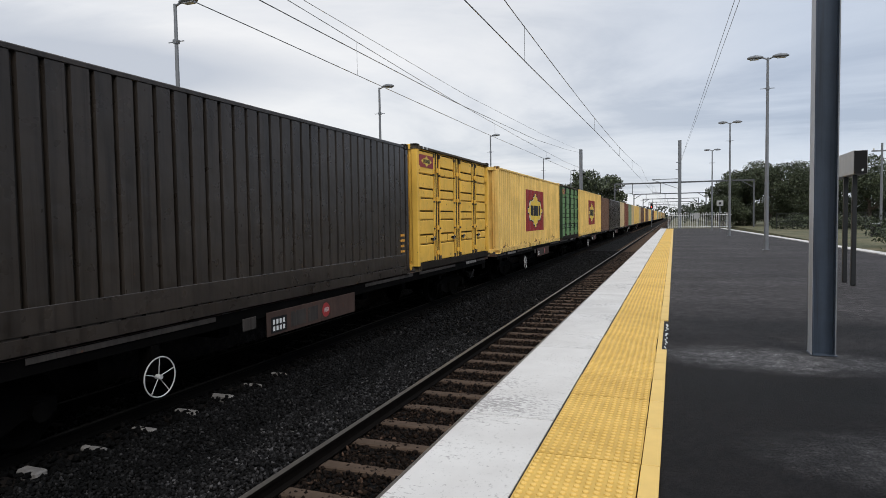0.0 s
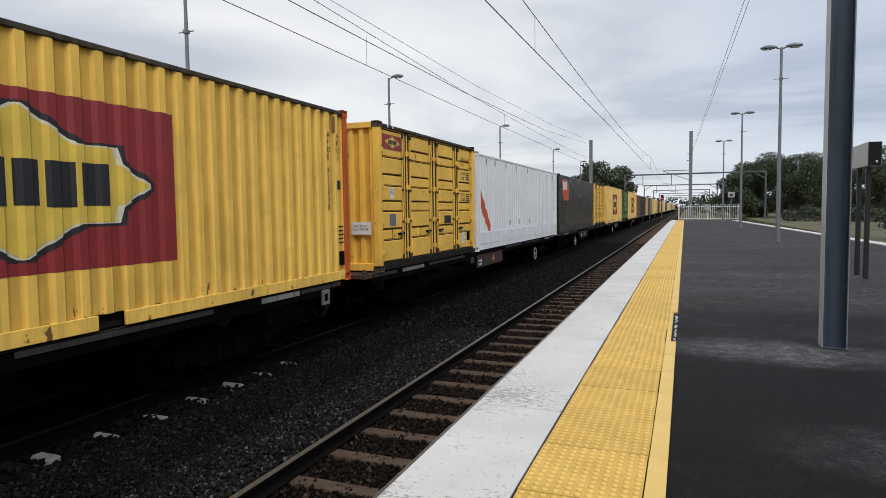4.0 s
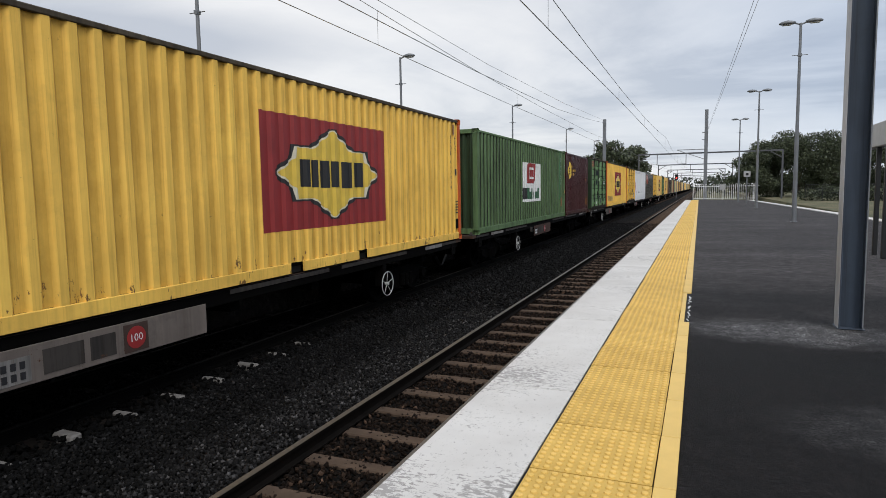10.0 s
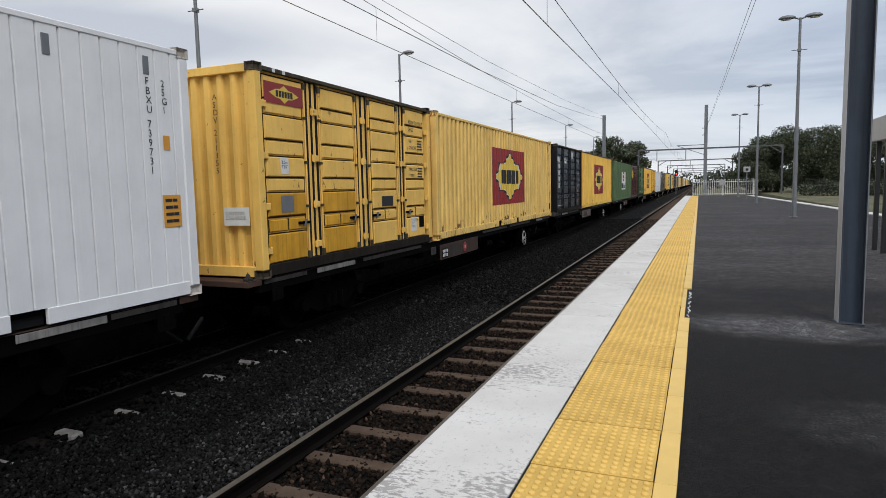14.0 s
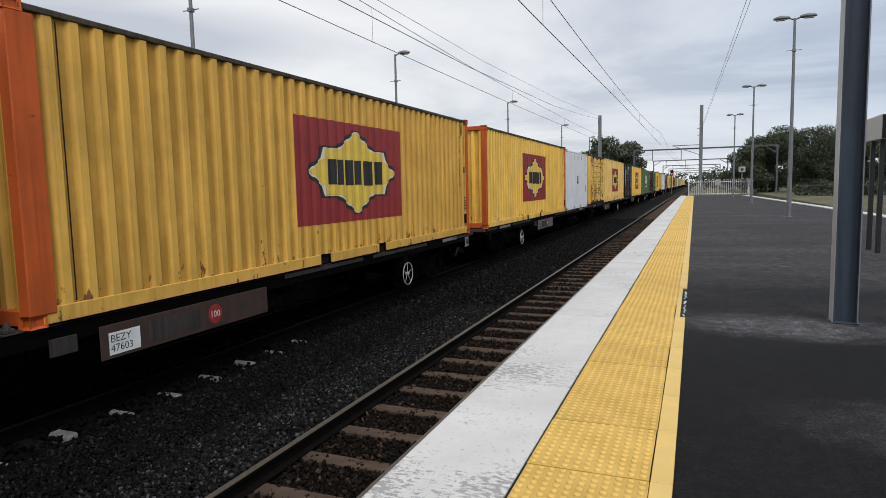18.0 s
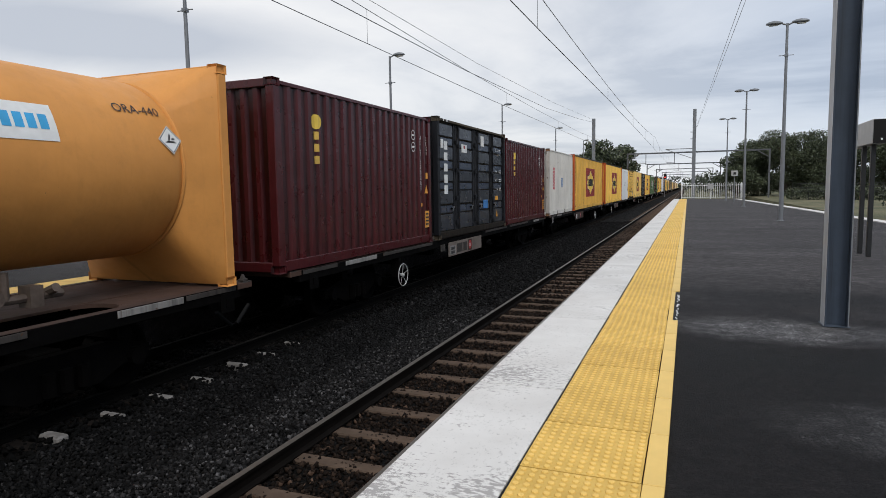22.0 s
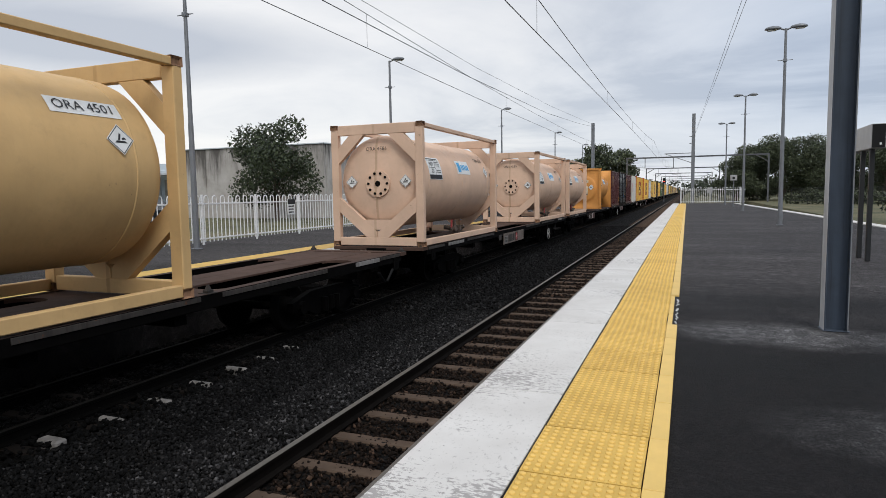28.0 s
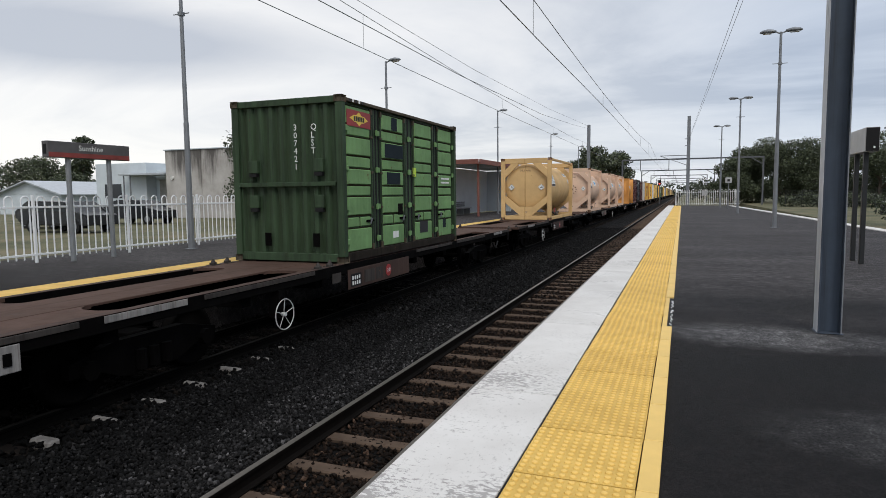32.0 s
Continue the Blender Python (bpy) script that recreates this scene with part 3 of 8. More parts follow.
def make_tracks():
    me = rail_mesh(660)
    bmh = bmesh.new()
    bm_box(bmh, -0.03, 0.03, 0, 660, 0.1455, 0.1495)
    top = mesh_of(bmh, "rail_head")
    sl = bmesh.new()
    bm_box(sl, -1.05, 1.05, -0.085, 0.085, -0.19, 0, 0.015)
    sm = mesh_of(sl, "sleeper")
    for name, cx in (("near_track", NEAR_TRACK), ("far_track", FAR_TRACK)):
        tr = root(name, "railway track with steel rails on concrete sleepers", "railway track")
        tr["kind"] = "structure"
        for s in (-1, 1):
            # far rails take near-black colours that hold the shade under the train
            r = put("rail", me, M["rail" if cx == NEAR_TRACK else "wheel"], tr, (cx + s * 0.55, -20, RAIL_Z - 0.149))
            put("rail_head", top, M["rail_top" if cx == NEAR_TRACK else "rail_shaded"], r, label="polished running surface")
        for i in range(150):
            put("sleeper", sm, M["sleeper" if name == "near_track" else "shaded_sleeper"], tr, (cx + random.uniform(-0.02, 0.02), -3.485 + i * 0.685, SLEEPER_Z))
        bm = bmesh.new()
        for i in range(150, 800):
            bm_box(bm, cx - 1.05, cx + 1.05, -3.485 + i * 0.685 - 0.10, -3.485 + i * 0.685 + 0.10, SLEEPER_Z - 0.15, SLEEPER_Z)
        far = part("far_sleepers", bm, M["sleeper"], tr)
        far["kind"] = "stuff"


make_tracks()

# ------------------------------------------------------------------ containers
M["dark_rod"] = paint("grimy_lock_rod", (0.075, 0.06, 0.04), 0.8, 0.7, 1.0)
M["dark_rail"] = paint("dark_bottom_rail", (0.022, 0.018, 0.014), 0.9, 0.8, 0.9, gloss=0.12)
M["grime"] = plain("black_seam_grime_shadow", (0.022, 0.015, 0.008), 0.9, 0, 0.3, 6, 0.1)
M["amber_patch"] = paint("amber_repaint", (0.66, 0.34, 0.03), 0.5, 0.5, 0.6)
M["disc_red"] = plain("speed_disc_red", (0.28, 0.025, 0.025), 0.5, 0, 0.1)
M["valve_steel"] = plain("greasy_valve_steel", (0.10, 0.075, 0.06), 0.6, 0.3, 0.4, 9)
FT20, FT40 = 6.058, 12.192
WAVE = [(0.0, 0.0), (0.045, 0.0), (0.090, -0.045), (0.188, -0.045), (0.233, 0.0), (0.278, 0.0)]
PITCH = 0.278
GROOVED = [(0.0, 0.0), (0.205, 0.0), (0.222, -0.045), (0.256, -0.045), (0.273, 0.0), (0.278, 0.0)]
FLAT = [(0.0, 0.0), (0.242, 0.0), (0.253, -0.024), (0.263, -0.024), (0.274, 0.0), (0.278, 0.0)]
RIBBED = [(0.0, 0.0), (0.10, 0.0), (0.125, -0.038), (0.256, -0.038), (0.278, 0.0)]
SHALLOW = [(0.0, 0.0), (0.12, 0.0), (0.15, -0.03), (0.235, -0.03), (0.265, 0.0), (0.278, 0.0)]
PROFILES = {0.226: FLAT, 0.277: SHALLOW, 0.305: RIBBED, 0.2775: GROOVED, 0.227: SHALLOW}


def wave(y, depth=1.0, pitch=PITCH):
    """How deep the corrugated wall lies at y metres from its start."""
    s = (y % pitch) / pitch * PITCH
    form = PROFILES.get(pitch, WAVE)
    for (a, da), (b, db) in zip(form, form[1:]):
        if s <= b:
            return (da + (db - da) * (s - a) / (b - a)) * depth
    return 0.0


def wave_stops(y0, y1, pitch=PITCH, extra=()):
    f = pitch / PITCH
    s = {y0, y1, *extra}
    i = math.floor(y0 / pitch)
    while i * pitch < y1:
        for a, _ in PROFILES.get(pitch, WAVE)[:-1]:
            y = i * pitch + a * f
            if y0 < y < y1:
                s.add(round(y, 5))
        i += 1
    return sorted(v for v in s if y0 <= v <= y1)


def corrugated(length, height, depth=1.0, pitch=PITCH):
    """A pressed steel wall along y, outer face near x = 0, 30 mm deep."""
    def make():
        ys = wave_stops(0, length, pitch)
        v, f = [], []
        for y in ys:
            x = wave(y, depth, pitch)
            v += [(x, y, 0), (x, y, height), (x - 0.02, y, 0), (x - 0.02, y, height)]
        for i in range(len(ys) - 1):
            a, b = 4 * i, 4 * i + 4
            f += [(a, b, b + 1, a + 1), (a + 2, a + 3, b + 3, b + 2), (a + 1, b + 1, b + 3, a + 3), (a, a + 2, b + 2, b)]
        return sheet_mesh("corrugated_wall", v, f)
    return kept(("corr", length, height, depth, pitch), make)


def painted(y0, y1, lo, hi, proud=0.004, depth=1.0, pitch=PITCH, n=24):
    """A painted area that follows the corrugations: between lo(y) and hi(y)."""
    ys = wave_stops(y0, y1, pitch, [y0 + (y1 - y0) * i / n for i in range(n + 1)])
    v, f = [], []
    for y in ys:
        x = wave(y, depth, pitch) + proud
        a, b = lo(y), hi(y)
        v += [(x, y, a), (x, y, max(b, a + 0.002))]
    for i in range(len(ys) - 1):
        f.append((2 * i, 2 * i + 2, 2 * i + 3, 2 * i + 1))
    return sheet_mesh("painted_mark", v, f)


def casting_mesh():
    def make():
        bm = bmesh.new()
        bm_box(bm, -0.081, 0.081, -0.089, 0.089, -0.059, 0.059)
        bmesh.ops.recalc_face_normals(bm, faces=bm.faces)
        for fc in list(bm.faces):
            if abs(fc.normal.z) < 0.5 or fc.normal.z > 0.5:
                bmesh.ops.inset_individual(bm, faces=[fc], thickness=0.032, depth=0)
                bmesh.ops.translate(bm, verts=fc.verts[:], vec=-fc.normal * 0.03)
        return mesh_of(bm, "corner_casting")
    return kept("casting", make)


def text_mesh(words, size):
    def make():
        c = bpy.data.curves.new("lettering", "FONT")
        c.body, c.size, c.align_x, c.resolution_u = words, size, "LEFT", 2
        c.space_line = 0.9
        o = bpy.data.objects.new("lettering", c)
        scene.collection.objects.link(o)
        me = bpy.data.meshes.new_from_object(o.evaluated_get(bpy.context.evaluated_depsgraph_get()))
        bpy.data.objects.remove(o)
        me.materials.clear()
        me.materials.append(None)
        return me
    return kept(("text", words, size), make)


FACE_SIDE = (radians(90), 0, radians(90))      # upright, read from +x
FACE_END = (radians(90), 0, 0)                 # upright, read from -y


def lettering(words, size, mat, parent, at, turn=FACE_SIDE, label=""):
    return put("lettering", text_mesh(words, size), mat, parent, at, turn, label)


def column(words, size, mat, parent, at, turn=FACE_SIDE, step=1.0):
    """Letters set one under another."""
    return lettering("\n".join(words), size, mat, parent, at, turn)


def plate(name, y0, y1, z0, z1, x, mat, parent, label=""):
    return box_part(name, (x, x + 0.004, y0, y1, z0, z1), mat, parent, label=label)


def frame_of(c, L, H, W, mat, end_mat, cast_mat):
    h = W / 2
    for s in (-1, 1):
        for y in (0, L):
            b = (h - 0.15, h - 0.004, 0.012, 0.15) if y == 0 else (h - 0.15, h - 0.004, L - 0.15, L - 0.012)
            box = (b[0], b[1], b[2], b[3], 0.115, H - 0.115)
            if s < 0:
                box = (-b[1], -b[0], *box[2:])
            box_part("corner_post", box, end_mat, c, 0.012)
            for z in (0.059, H - 0.059):
                put("corner_casting", casting_mesh(), cast_mat, c, (s * (h - 0.081), y + (0.089 if y == 0 else -0.089), z))
        x = (h - 0.07, h - 0.012) if s > 0 else (-h + 0.012, -h + 0.07)
        box_part("top_rail", (*x, 0.15, L - 0.15, H - 0.095, H - 0.03), mat, c, 0.01)
    for y in ((0.02, 0.12), (L - 0.12, L - 0.02)):
        box_part("end_header", (-h + 0.15, h - 0.15, *y, H - 0.13, H - 0.01), end_mat, c, 0.008)
        box_part("end_sill", (-h + 0.15, h - 0.15, *y, 0.02, 0.17), end_mat, c, 0.008)


def bottom_rails(c, L, W, mat, pockets):
    h = W / 2
    cuts = [0.15] + [v for p in pockets for v in p] + [L - 0.15]
    for s in (-1, 1):
        x = (h - 0.06, h - 0.014) if s > 0 else (-h + 0.014, -h + 0.06)
        for a, b in zip(cuts[::2], cuts[1::2]):
            box_part("bottom_rail", (*x, a, b, 0.02, 0.18), mat, c, 0.006)
        for a, b in pockets:
            # solid black block in place of the shade inside the pocket
            box_part("lift_pocket", (*((x[0] - 0.1, x[0] - 0.03) if s > 0 else (x[1] + 0.03, x[1] + 0.1)), a, b, 0.02, 0.16), M["black"], c)
    box_part("floor", (-h + 0.06, h - 0.06, 0.15, L - 0.15, 0.12, 0.18), M["dark_frame"], c)


def roof_of(c, L, H, W, mat):
    put("roof", kept(("roof", L, W), lambda: roof_mesh(L - 0.24, W - 0.14)), mat, c, (0, 0.12, H - 0.05))


def roof_mesh(L, W):
    ys = wave_stops(0, L)
    v, f = [], []
    for y in ys:
        z = wave(y, 0.6)
        v += [(-W / 2, y, z), (W / 2, y, z)]
    for i in range(len(ys) - 1):
        f.append((2 * i, 2 * i + 1, 2 * i + 3, 2 * i + 2))
    return sheet_mesh("roof", v, f)


def blind_end(c, L, H, W, mat, pitch=0.24):
    put("end_wall", corrugated(round(W - 0.3, 3), round(H - 0.3, 3), 1.2, pitch), mat, c, (-W / 2 + 0.15, 0.06, 0.17), (0, 0, radians(-90)))


def door_end(c, L, H, W, mat):
    h = W / 2 - 0.15
    for s in (-1, 1):
        d = box_part("end_door", ((0.01, h, L - 0.1, L - 0.05, 0.17, H - 0.13) if s > 0 else (-h, -0.01, L - 0.1, L - 0.05, 0.17, H - 0.13)), mat, c, 0.01)
        for x in (0.25, 0.8):
            def rod():
                bm = bmesh.new()
                bm_rod(bm, (0, 0, 0.1), (0, 0, H - 0.08), 0.018)
                return mesh_of(bm, "lock_rod")
            put("lock_rod", kept(("rod", H), rod), M["galv"], d, (s * x, L - 0.03, 0))


def box_container(L, H, W, colour, label, end_colour=None, pockets=(), pitch=PITCH, name="shipping_container", depth=1.0):
    c = root(name, label, "shipping container", "containers on the freight train")
    mat = PAINT[colour]
    em = M["orange_paint"] if end_colour == "orange" else mat
    frame_of(c, L, H, W, M["dark_rod"] if colour in ("golden", "ochre") else mat, em, em)
    bottom_rails(c, L, W, mat, pockets)
    side = corrugated(round(L - 0.3, 3), round(H - 0.275, 3), depth, pitch)
    put("side_wall", side, mat, c, (W / 2 - 0.022, 0.15, 0.18))
    put("side_wall", side, mat, c, (-W / 2 + 0.022, L - 0.15, 0.18), (0, 0, radians(180)))
    # green end wall: grime and the end's shade both put into darker paint
    blind_end(c, L, H, W, PAINT["blackgreen"] if colour == "darkgreen" else mat)
    door_end(c, L, H, W, mat)
    roof_of(c, L, H, W, mat)
    return c


def mark(c, W, y0, y1, lo, hi, mat, proud=0.004, label="", name="painted_mark", depth=1.0, pitch=PITCH, n=24):
    f = (lambda v: (lambda y: v)) 
    lo = f(lo - 0.18) if not callable(lo) else lo
    hi = f(hi - 0.18) if not callable(hi) else hi
    me = painted(y0 - 0.15, y1 - 0.15, lo, hi, proud, depth, pitch, n)
    return put(name, me, mat, c, (W / 2 - 0.022, 0.15, 0.18), label=label)


def badge(c, W, cy, cz, half, high, depth=1.0):
    """Red panel with a yellow eight-pointed badge and black blocks where its word stands."""
    mark(c, W, cy - half, cy + half, cz - high, cz + high, M["red"], 0.003, "dark red panel", "emblem_panel", depth)
    zc = cz - 0.18
    yc = cy - 0.15

    def top(y):
        u = abs(y - yc) / half
        if u < 0.30:
            v = 0.82 - 0.37 * u / 0.30
        elif u < 0.56:
            v = 0.45
        else:
            v = max(0.0, 0.27 * (0.78 - u) / 0.22)
        return v * high

    def grown(y, d):
        return max(top(y + e * half) for e in (-d, -d / 2, 0.0, d / 2, d)) + d * high * 0.9
    for d, mat, p, nm in ((0.055, M["ink"], 0.006, "emblem_outline"), (0.018, M["cream_line"], 0.009, "emblem_border"), (0.0, M["badge_yellow"], 0.012, "emblem_star")):
        w = (0.78 + d) * half
        mark(c, W, cy - w, cy + w, lambda y, d=d: zc - grown(y, d), lambda y, d=d: zc + grown(y, d), mat, p, "", nm, depth, n=72)
    a = -0.49
    for w, lo in ((0.13, -0.24), (0.065, -0.25), (0.17, -0.26), (0.13, -0.25), (0.16, -0.27), (0.17, -0.25)):
        mark(c, W, cy + a * half, cy + (a + w) * half, cz + lo * high, cz + 0.25 * high, M["ink"], 0.016, "", "emblem_block", depth)
        a += w + 0.033


def panel_mesh(w, h):
    """A pressed raised panel of a door leaf, lying on x = 0, standing out along x."""
    def make():
        bm = bmesh.new()
        o = [bm.verts.new((0, y, z)) for y, z in ((0, 0), (w, 0), (w, h), (0, h))]
        i = [bm.verts.new((0.032, y, z)) for y, z in ((0.02, 0.02), (w - 0.02, 0.02), (w - 0.02, h - 0.02), (0.02, h - 0.02))]
        bm.faces.new(i)
        for a in range(4):
            b = (a + 1) % 4
            bm.faces.new((o[a], o[b], i[b], i[a]))
        return mesh_of(bm, "panel")
    return kept(("panel", w, h), make)


def lock_mesh(h):
    def make():
        bm = bmesh.new()
        bm_rod(bm, (0, 0, 0), (0, 0, h), 0.015)
        return mesh_of(bm, "lock_rod")
    return kept(("lock", h), make)


def hinge_mesh():
    def make():
        bm = bmesh.new()
        bm_box(bm, 0, 0.03, -0.05, 0.11, -0.05, 0.05, 0.008)
        bm_rod(bm, (0.03, -0.03, -0.06), (0.03, -0.03, 0.06), 0.02)
        return mesh_of(bm, "hinge")
    return kept("hinge", make)


LEAVES = ((0.25, 1.19), (1.70, 2.73), (3.38, 4.38), (4.84, 5.78))
TALL = ((2.57, 2.90), (1.99, 2.34), (1.44, 1.75), (0.86, 1.22), (0.18, 0.62))
INSET = ((2.34, 2.57), (1.75, 1.99), (1.22, 1.44))
RODS = (1.235, 1.645, 2.80, 3.285, 4.44, 4.80)
BARS = ((1.345, 1.42), (1.475, 1.555), (2.905, 3.0), (3.07, 3.18), (4.522, 4.602), (4.66, 4.73))
SKINS = ((0.22, 1.285), (1.615, 2.835), (3.245, 4.465), (4.785, 5.84))


def side_door_container(H, W, colour, label, low=None, tag="red"):
    L = FT20
    c = root("side_door_container", label, "shipping container", "containers on the freight train")
    mat = PAINT[colour]
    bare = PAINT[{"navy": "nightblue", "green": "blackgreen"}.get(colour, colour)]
    frame_of(c, L, H, W, M["dark_rod"], bare, M["dark_rod"])
    bottom_rails(c, L, W, M["dark_rail"], ())
    wall = corrugated(round(L - 0.3, 3), round(H - 0.275, 3))
    put("side_wall", wall, mat, c, (-W / 2 + 0.022, L - 0.15, 0.18), (0, 0, radians(180)))
    # end wall in the darker frame paint, its shade included
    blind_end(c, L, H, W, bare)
    door_end(c, L, H, W, mat)
    roof_of(c, L, H, W, mat)
    x = W / 2 - 0.055
    # added black sheet behind the leaves gives the gaps their shade
    box_part("inner_wall", (x - 0.09, x - 0.06, 0.12, L - 0.12, 0.12, H - 0.05), M["black"], c)
    # near-black beam carries the shadow zone below the doors in its colour
    box_part("foot_beam", (x - 0.06, x - 0.01, 0.15, L - 0.15, 0.045, 0.135), M["dark_frame"], c, 0.006)
    for i, (a, b) in enumerate(LEAVES):
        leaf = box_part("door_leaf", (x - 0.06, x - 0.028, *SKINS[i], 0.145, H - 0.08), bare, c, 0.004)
        w = round(b - a, 3)
        for z0, z1 in TALL:
            put("panel", panel_mesh(w, round(z1 - z0 - 0.012, 4)), low if low and i < 2 and z1 < 1.3 else PAINT["slate"] if colour == "navy" else mat, leaf, (x - 0.028, a, z0 + 0.006))
            # dark strips draw joint grime and the recess shadow together
            box_part("seam", (x - 0.0285, x - 0.012, a + 0.01, b - 0.01, z0 - 0.010, z0 + 0.008), M["grime"], leaf)
            box_part("seam", (x - 0.0285, x - 0.018, a + 0.01, b - 0.01, z1 - 0.008, z1 + 0.008), M["grime"], leaf)
        for y in (a - 0.009, b):
            box_part("seam", (x - 0.0285, x - 0.02, y, y + 0.009, 0.26, H - 0.12), M["grime"], leaf)
        for z0, z1 in INSET:
            put("inset_panel", panel_mesh(w - 0.03, round(z1 - z0 - 0.03, 4)), mat, leaf, (x - 0.034, a + 0.015, z0 + 0.015))
        h = round(w / 2 - 0.04, 3)
        lo = a + 0.02
        for y in (lo, lo + h + 0.04):
            put("handle_box", panel_mesh(h, 0.19), low if low and i < 2 else mat, leaf, (x - 0.032, y, 0.64))
            for q in (y - 0.008, y + h):
                box_part("seam", (x - 0.0285, x - 0.016, q, q + 0.008, 0.645, 0.83), M["grime"], leaf)
        hy = b - 0.24 if i in (0, 1) else a - 0.06
        hd = box_part("handle", (x + 0.0, x + 0.035, hy, hy + 0.30, 0.725, 0.765), M["dark_frame"], leaf, 0.006)
        bm = bmesh.new()
        bm_rod(bm, (x + 0.02, hy + 0.15, 0.69), (x + 0.05, hy + 0.15, 0.80), 0.022, 6)
        part("handle_catch", bm, M["galv"], hd)
    hh = round(H - 0.3, 3)
    for y in RODS:
        rod = put("lock_rod", lock_mesh(hh), bare, c, (x - 0.002, y, 0.18))
        for z, d in ((0.05, 0.06), (hh * 0.3, 0.022), (hh * 0.55, 0.022), (hh * 0.8, 0.022), (hh - 0.06, 0.05)):
            put("rod_guide", box_mesh("rod_guide", -0.02, 0.022, -0.03, 0.03, -d, d, 0.004), M["dark_rod"] if colour != "navy" else bare, rod, (0, 0, z))
    for a, b in BARS:
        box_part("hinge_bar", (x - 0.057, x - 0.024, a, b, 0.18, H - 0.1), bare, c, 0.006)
    # black strips fill the slits beside the bars, standing for their shadow
    for a, b in ((1.285, 1.345), (1.42, 1.475), (1.555, 1.615), (2.835, 2.905), (3.0, 3.07), (3.18, 3.245), (4.465, 4.522), (4.602, 4.66), (4.73, 4.785)):
        box_part("door_gasket", (x - 0.058, x - 0.02, a + 0.004, b - 0.004, 0.17, H - 0.1), M["black"], c)
    for y in (0.20, 1.47, 3.04, 4.64, 5.86):
        for z in (0.38, 1.02, 1.75, 2.48):
            put("hinge", hinge_mesh(), mat if colour != "navy" else bare, c, (x - 0.004, y - 0.03, z))
    if tag:
        plate("name_plate", 0.26, 1.19, H - 0.52, H - 0.22, W / 2 - 0.05, M["red"], c, "dark red sign with a yellow badge")
        bm = bmesh.new()
        pts = [(-0.36, 0), (-0.2, 0.06), (-0.1, 0.07), (0, 0.13), (0.1, 0.07), (0.2, 0.06), (0.36, 0), (0.2, -0.06), (0.1, -0.07), (0, -0.13), (-0.1, -0.07), (-0.2, -0.06)]
        bm.faces.new([bm.verts.new((W / 2 - 0.044, 0.725 + a, H - 0.37 + b)) for a, b in pts])
        part("emblem_star", bm, M["badge_yellow"], c)
        for i in range(6):
            plate("emblem_block", 0.525 + i * 0.07, 0.575 + i * 0.07, H - 0.415, H - 0.325, W / 2 - 0.0435, M["ink"], c)
    for i in range(5):
        plate("hazard_bar", 0.3 + i * 0.12, 0.36 + i * 0.12, H - 0.09, H - 0.035, W / 2 - 0.012, M["white_ink"] if i % 2 else M["ink"], c)
    return c


TANK_R, TANK_Z = 1.12, 1.56
M["rust_edge"] = paint("rust_eaten_casting", (0.30, 0.17, 0.10), 1.3, 0.8, 0.9)


def prism(bm, pts, y0, y1):
    """A plate of the outline pts (x, z) between y0 and y1."""
    a = [bm.verts.new((x, y0, z)) for x, z in pts]
    b = [bm.verts.new((x, y1, z)) for x, z in pts]
    bm.faces.new(a); bm.faces.new(b[::-1])
    for i in range(len(pts)):
        j = (i + 1) % len(pts)
        bm.faces.new((a[i], b[i], b[j], a[j]))


def squared_ring(n):
    """For n steps round: cosine and sine on a circle, and the matching point on a unit square with sharp corners."""
    ring = []
    for i in range(n):
        s, t = divmod(i, n // 4)
        t = 2 * t / (n // 4) - 1
        x, z = ((1, t), (-t, 1), (-1, -t), (t, -1))[s]
        d = math.hypot(x, z)
        ring.append((x / d, z / d, x, z))
    return ring


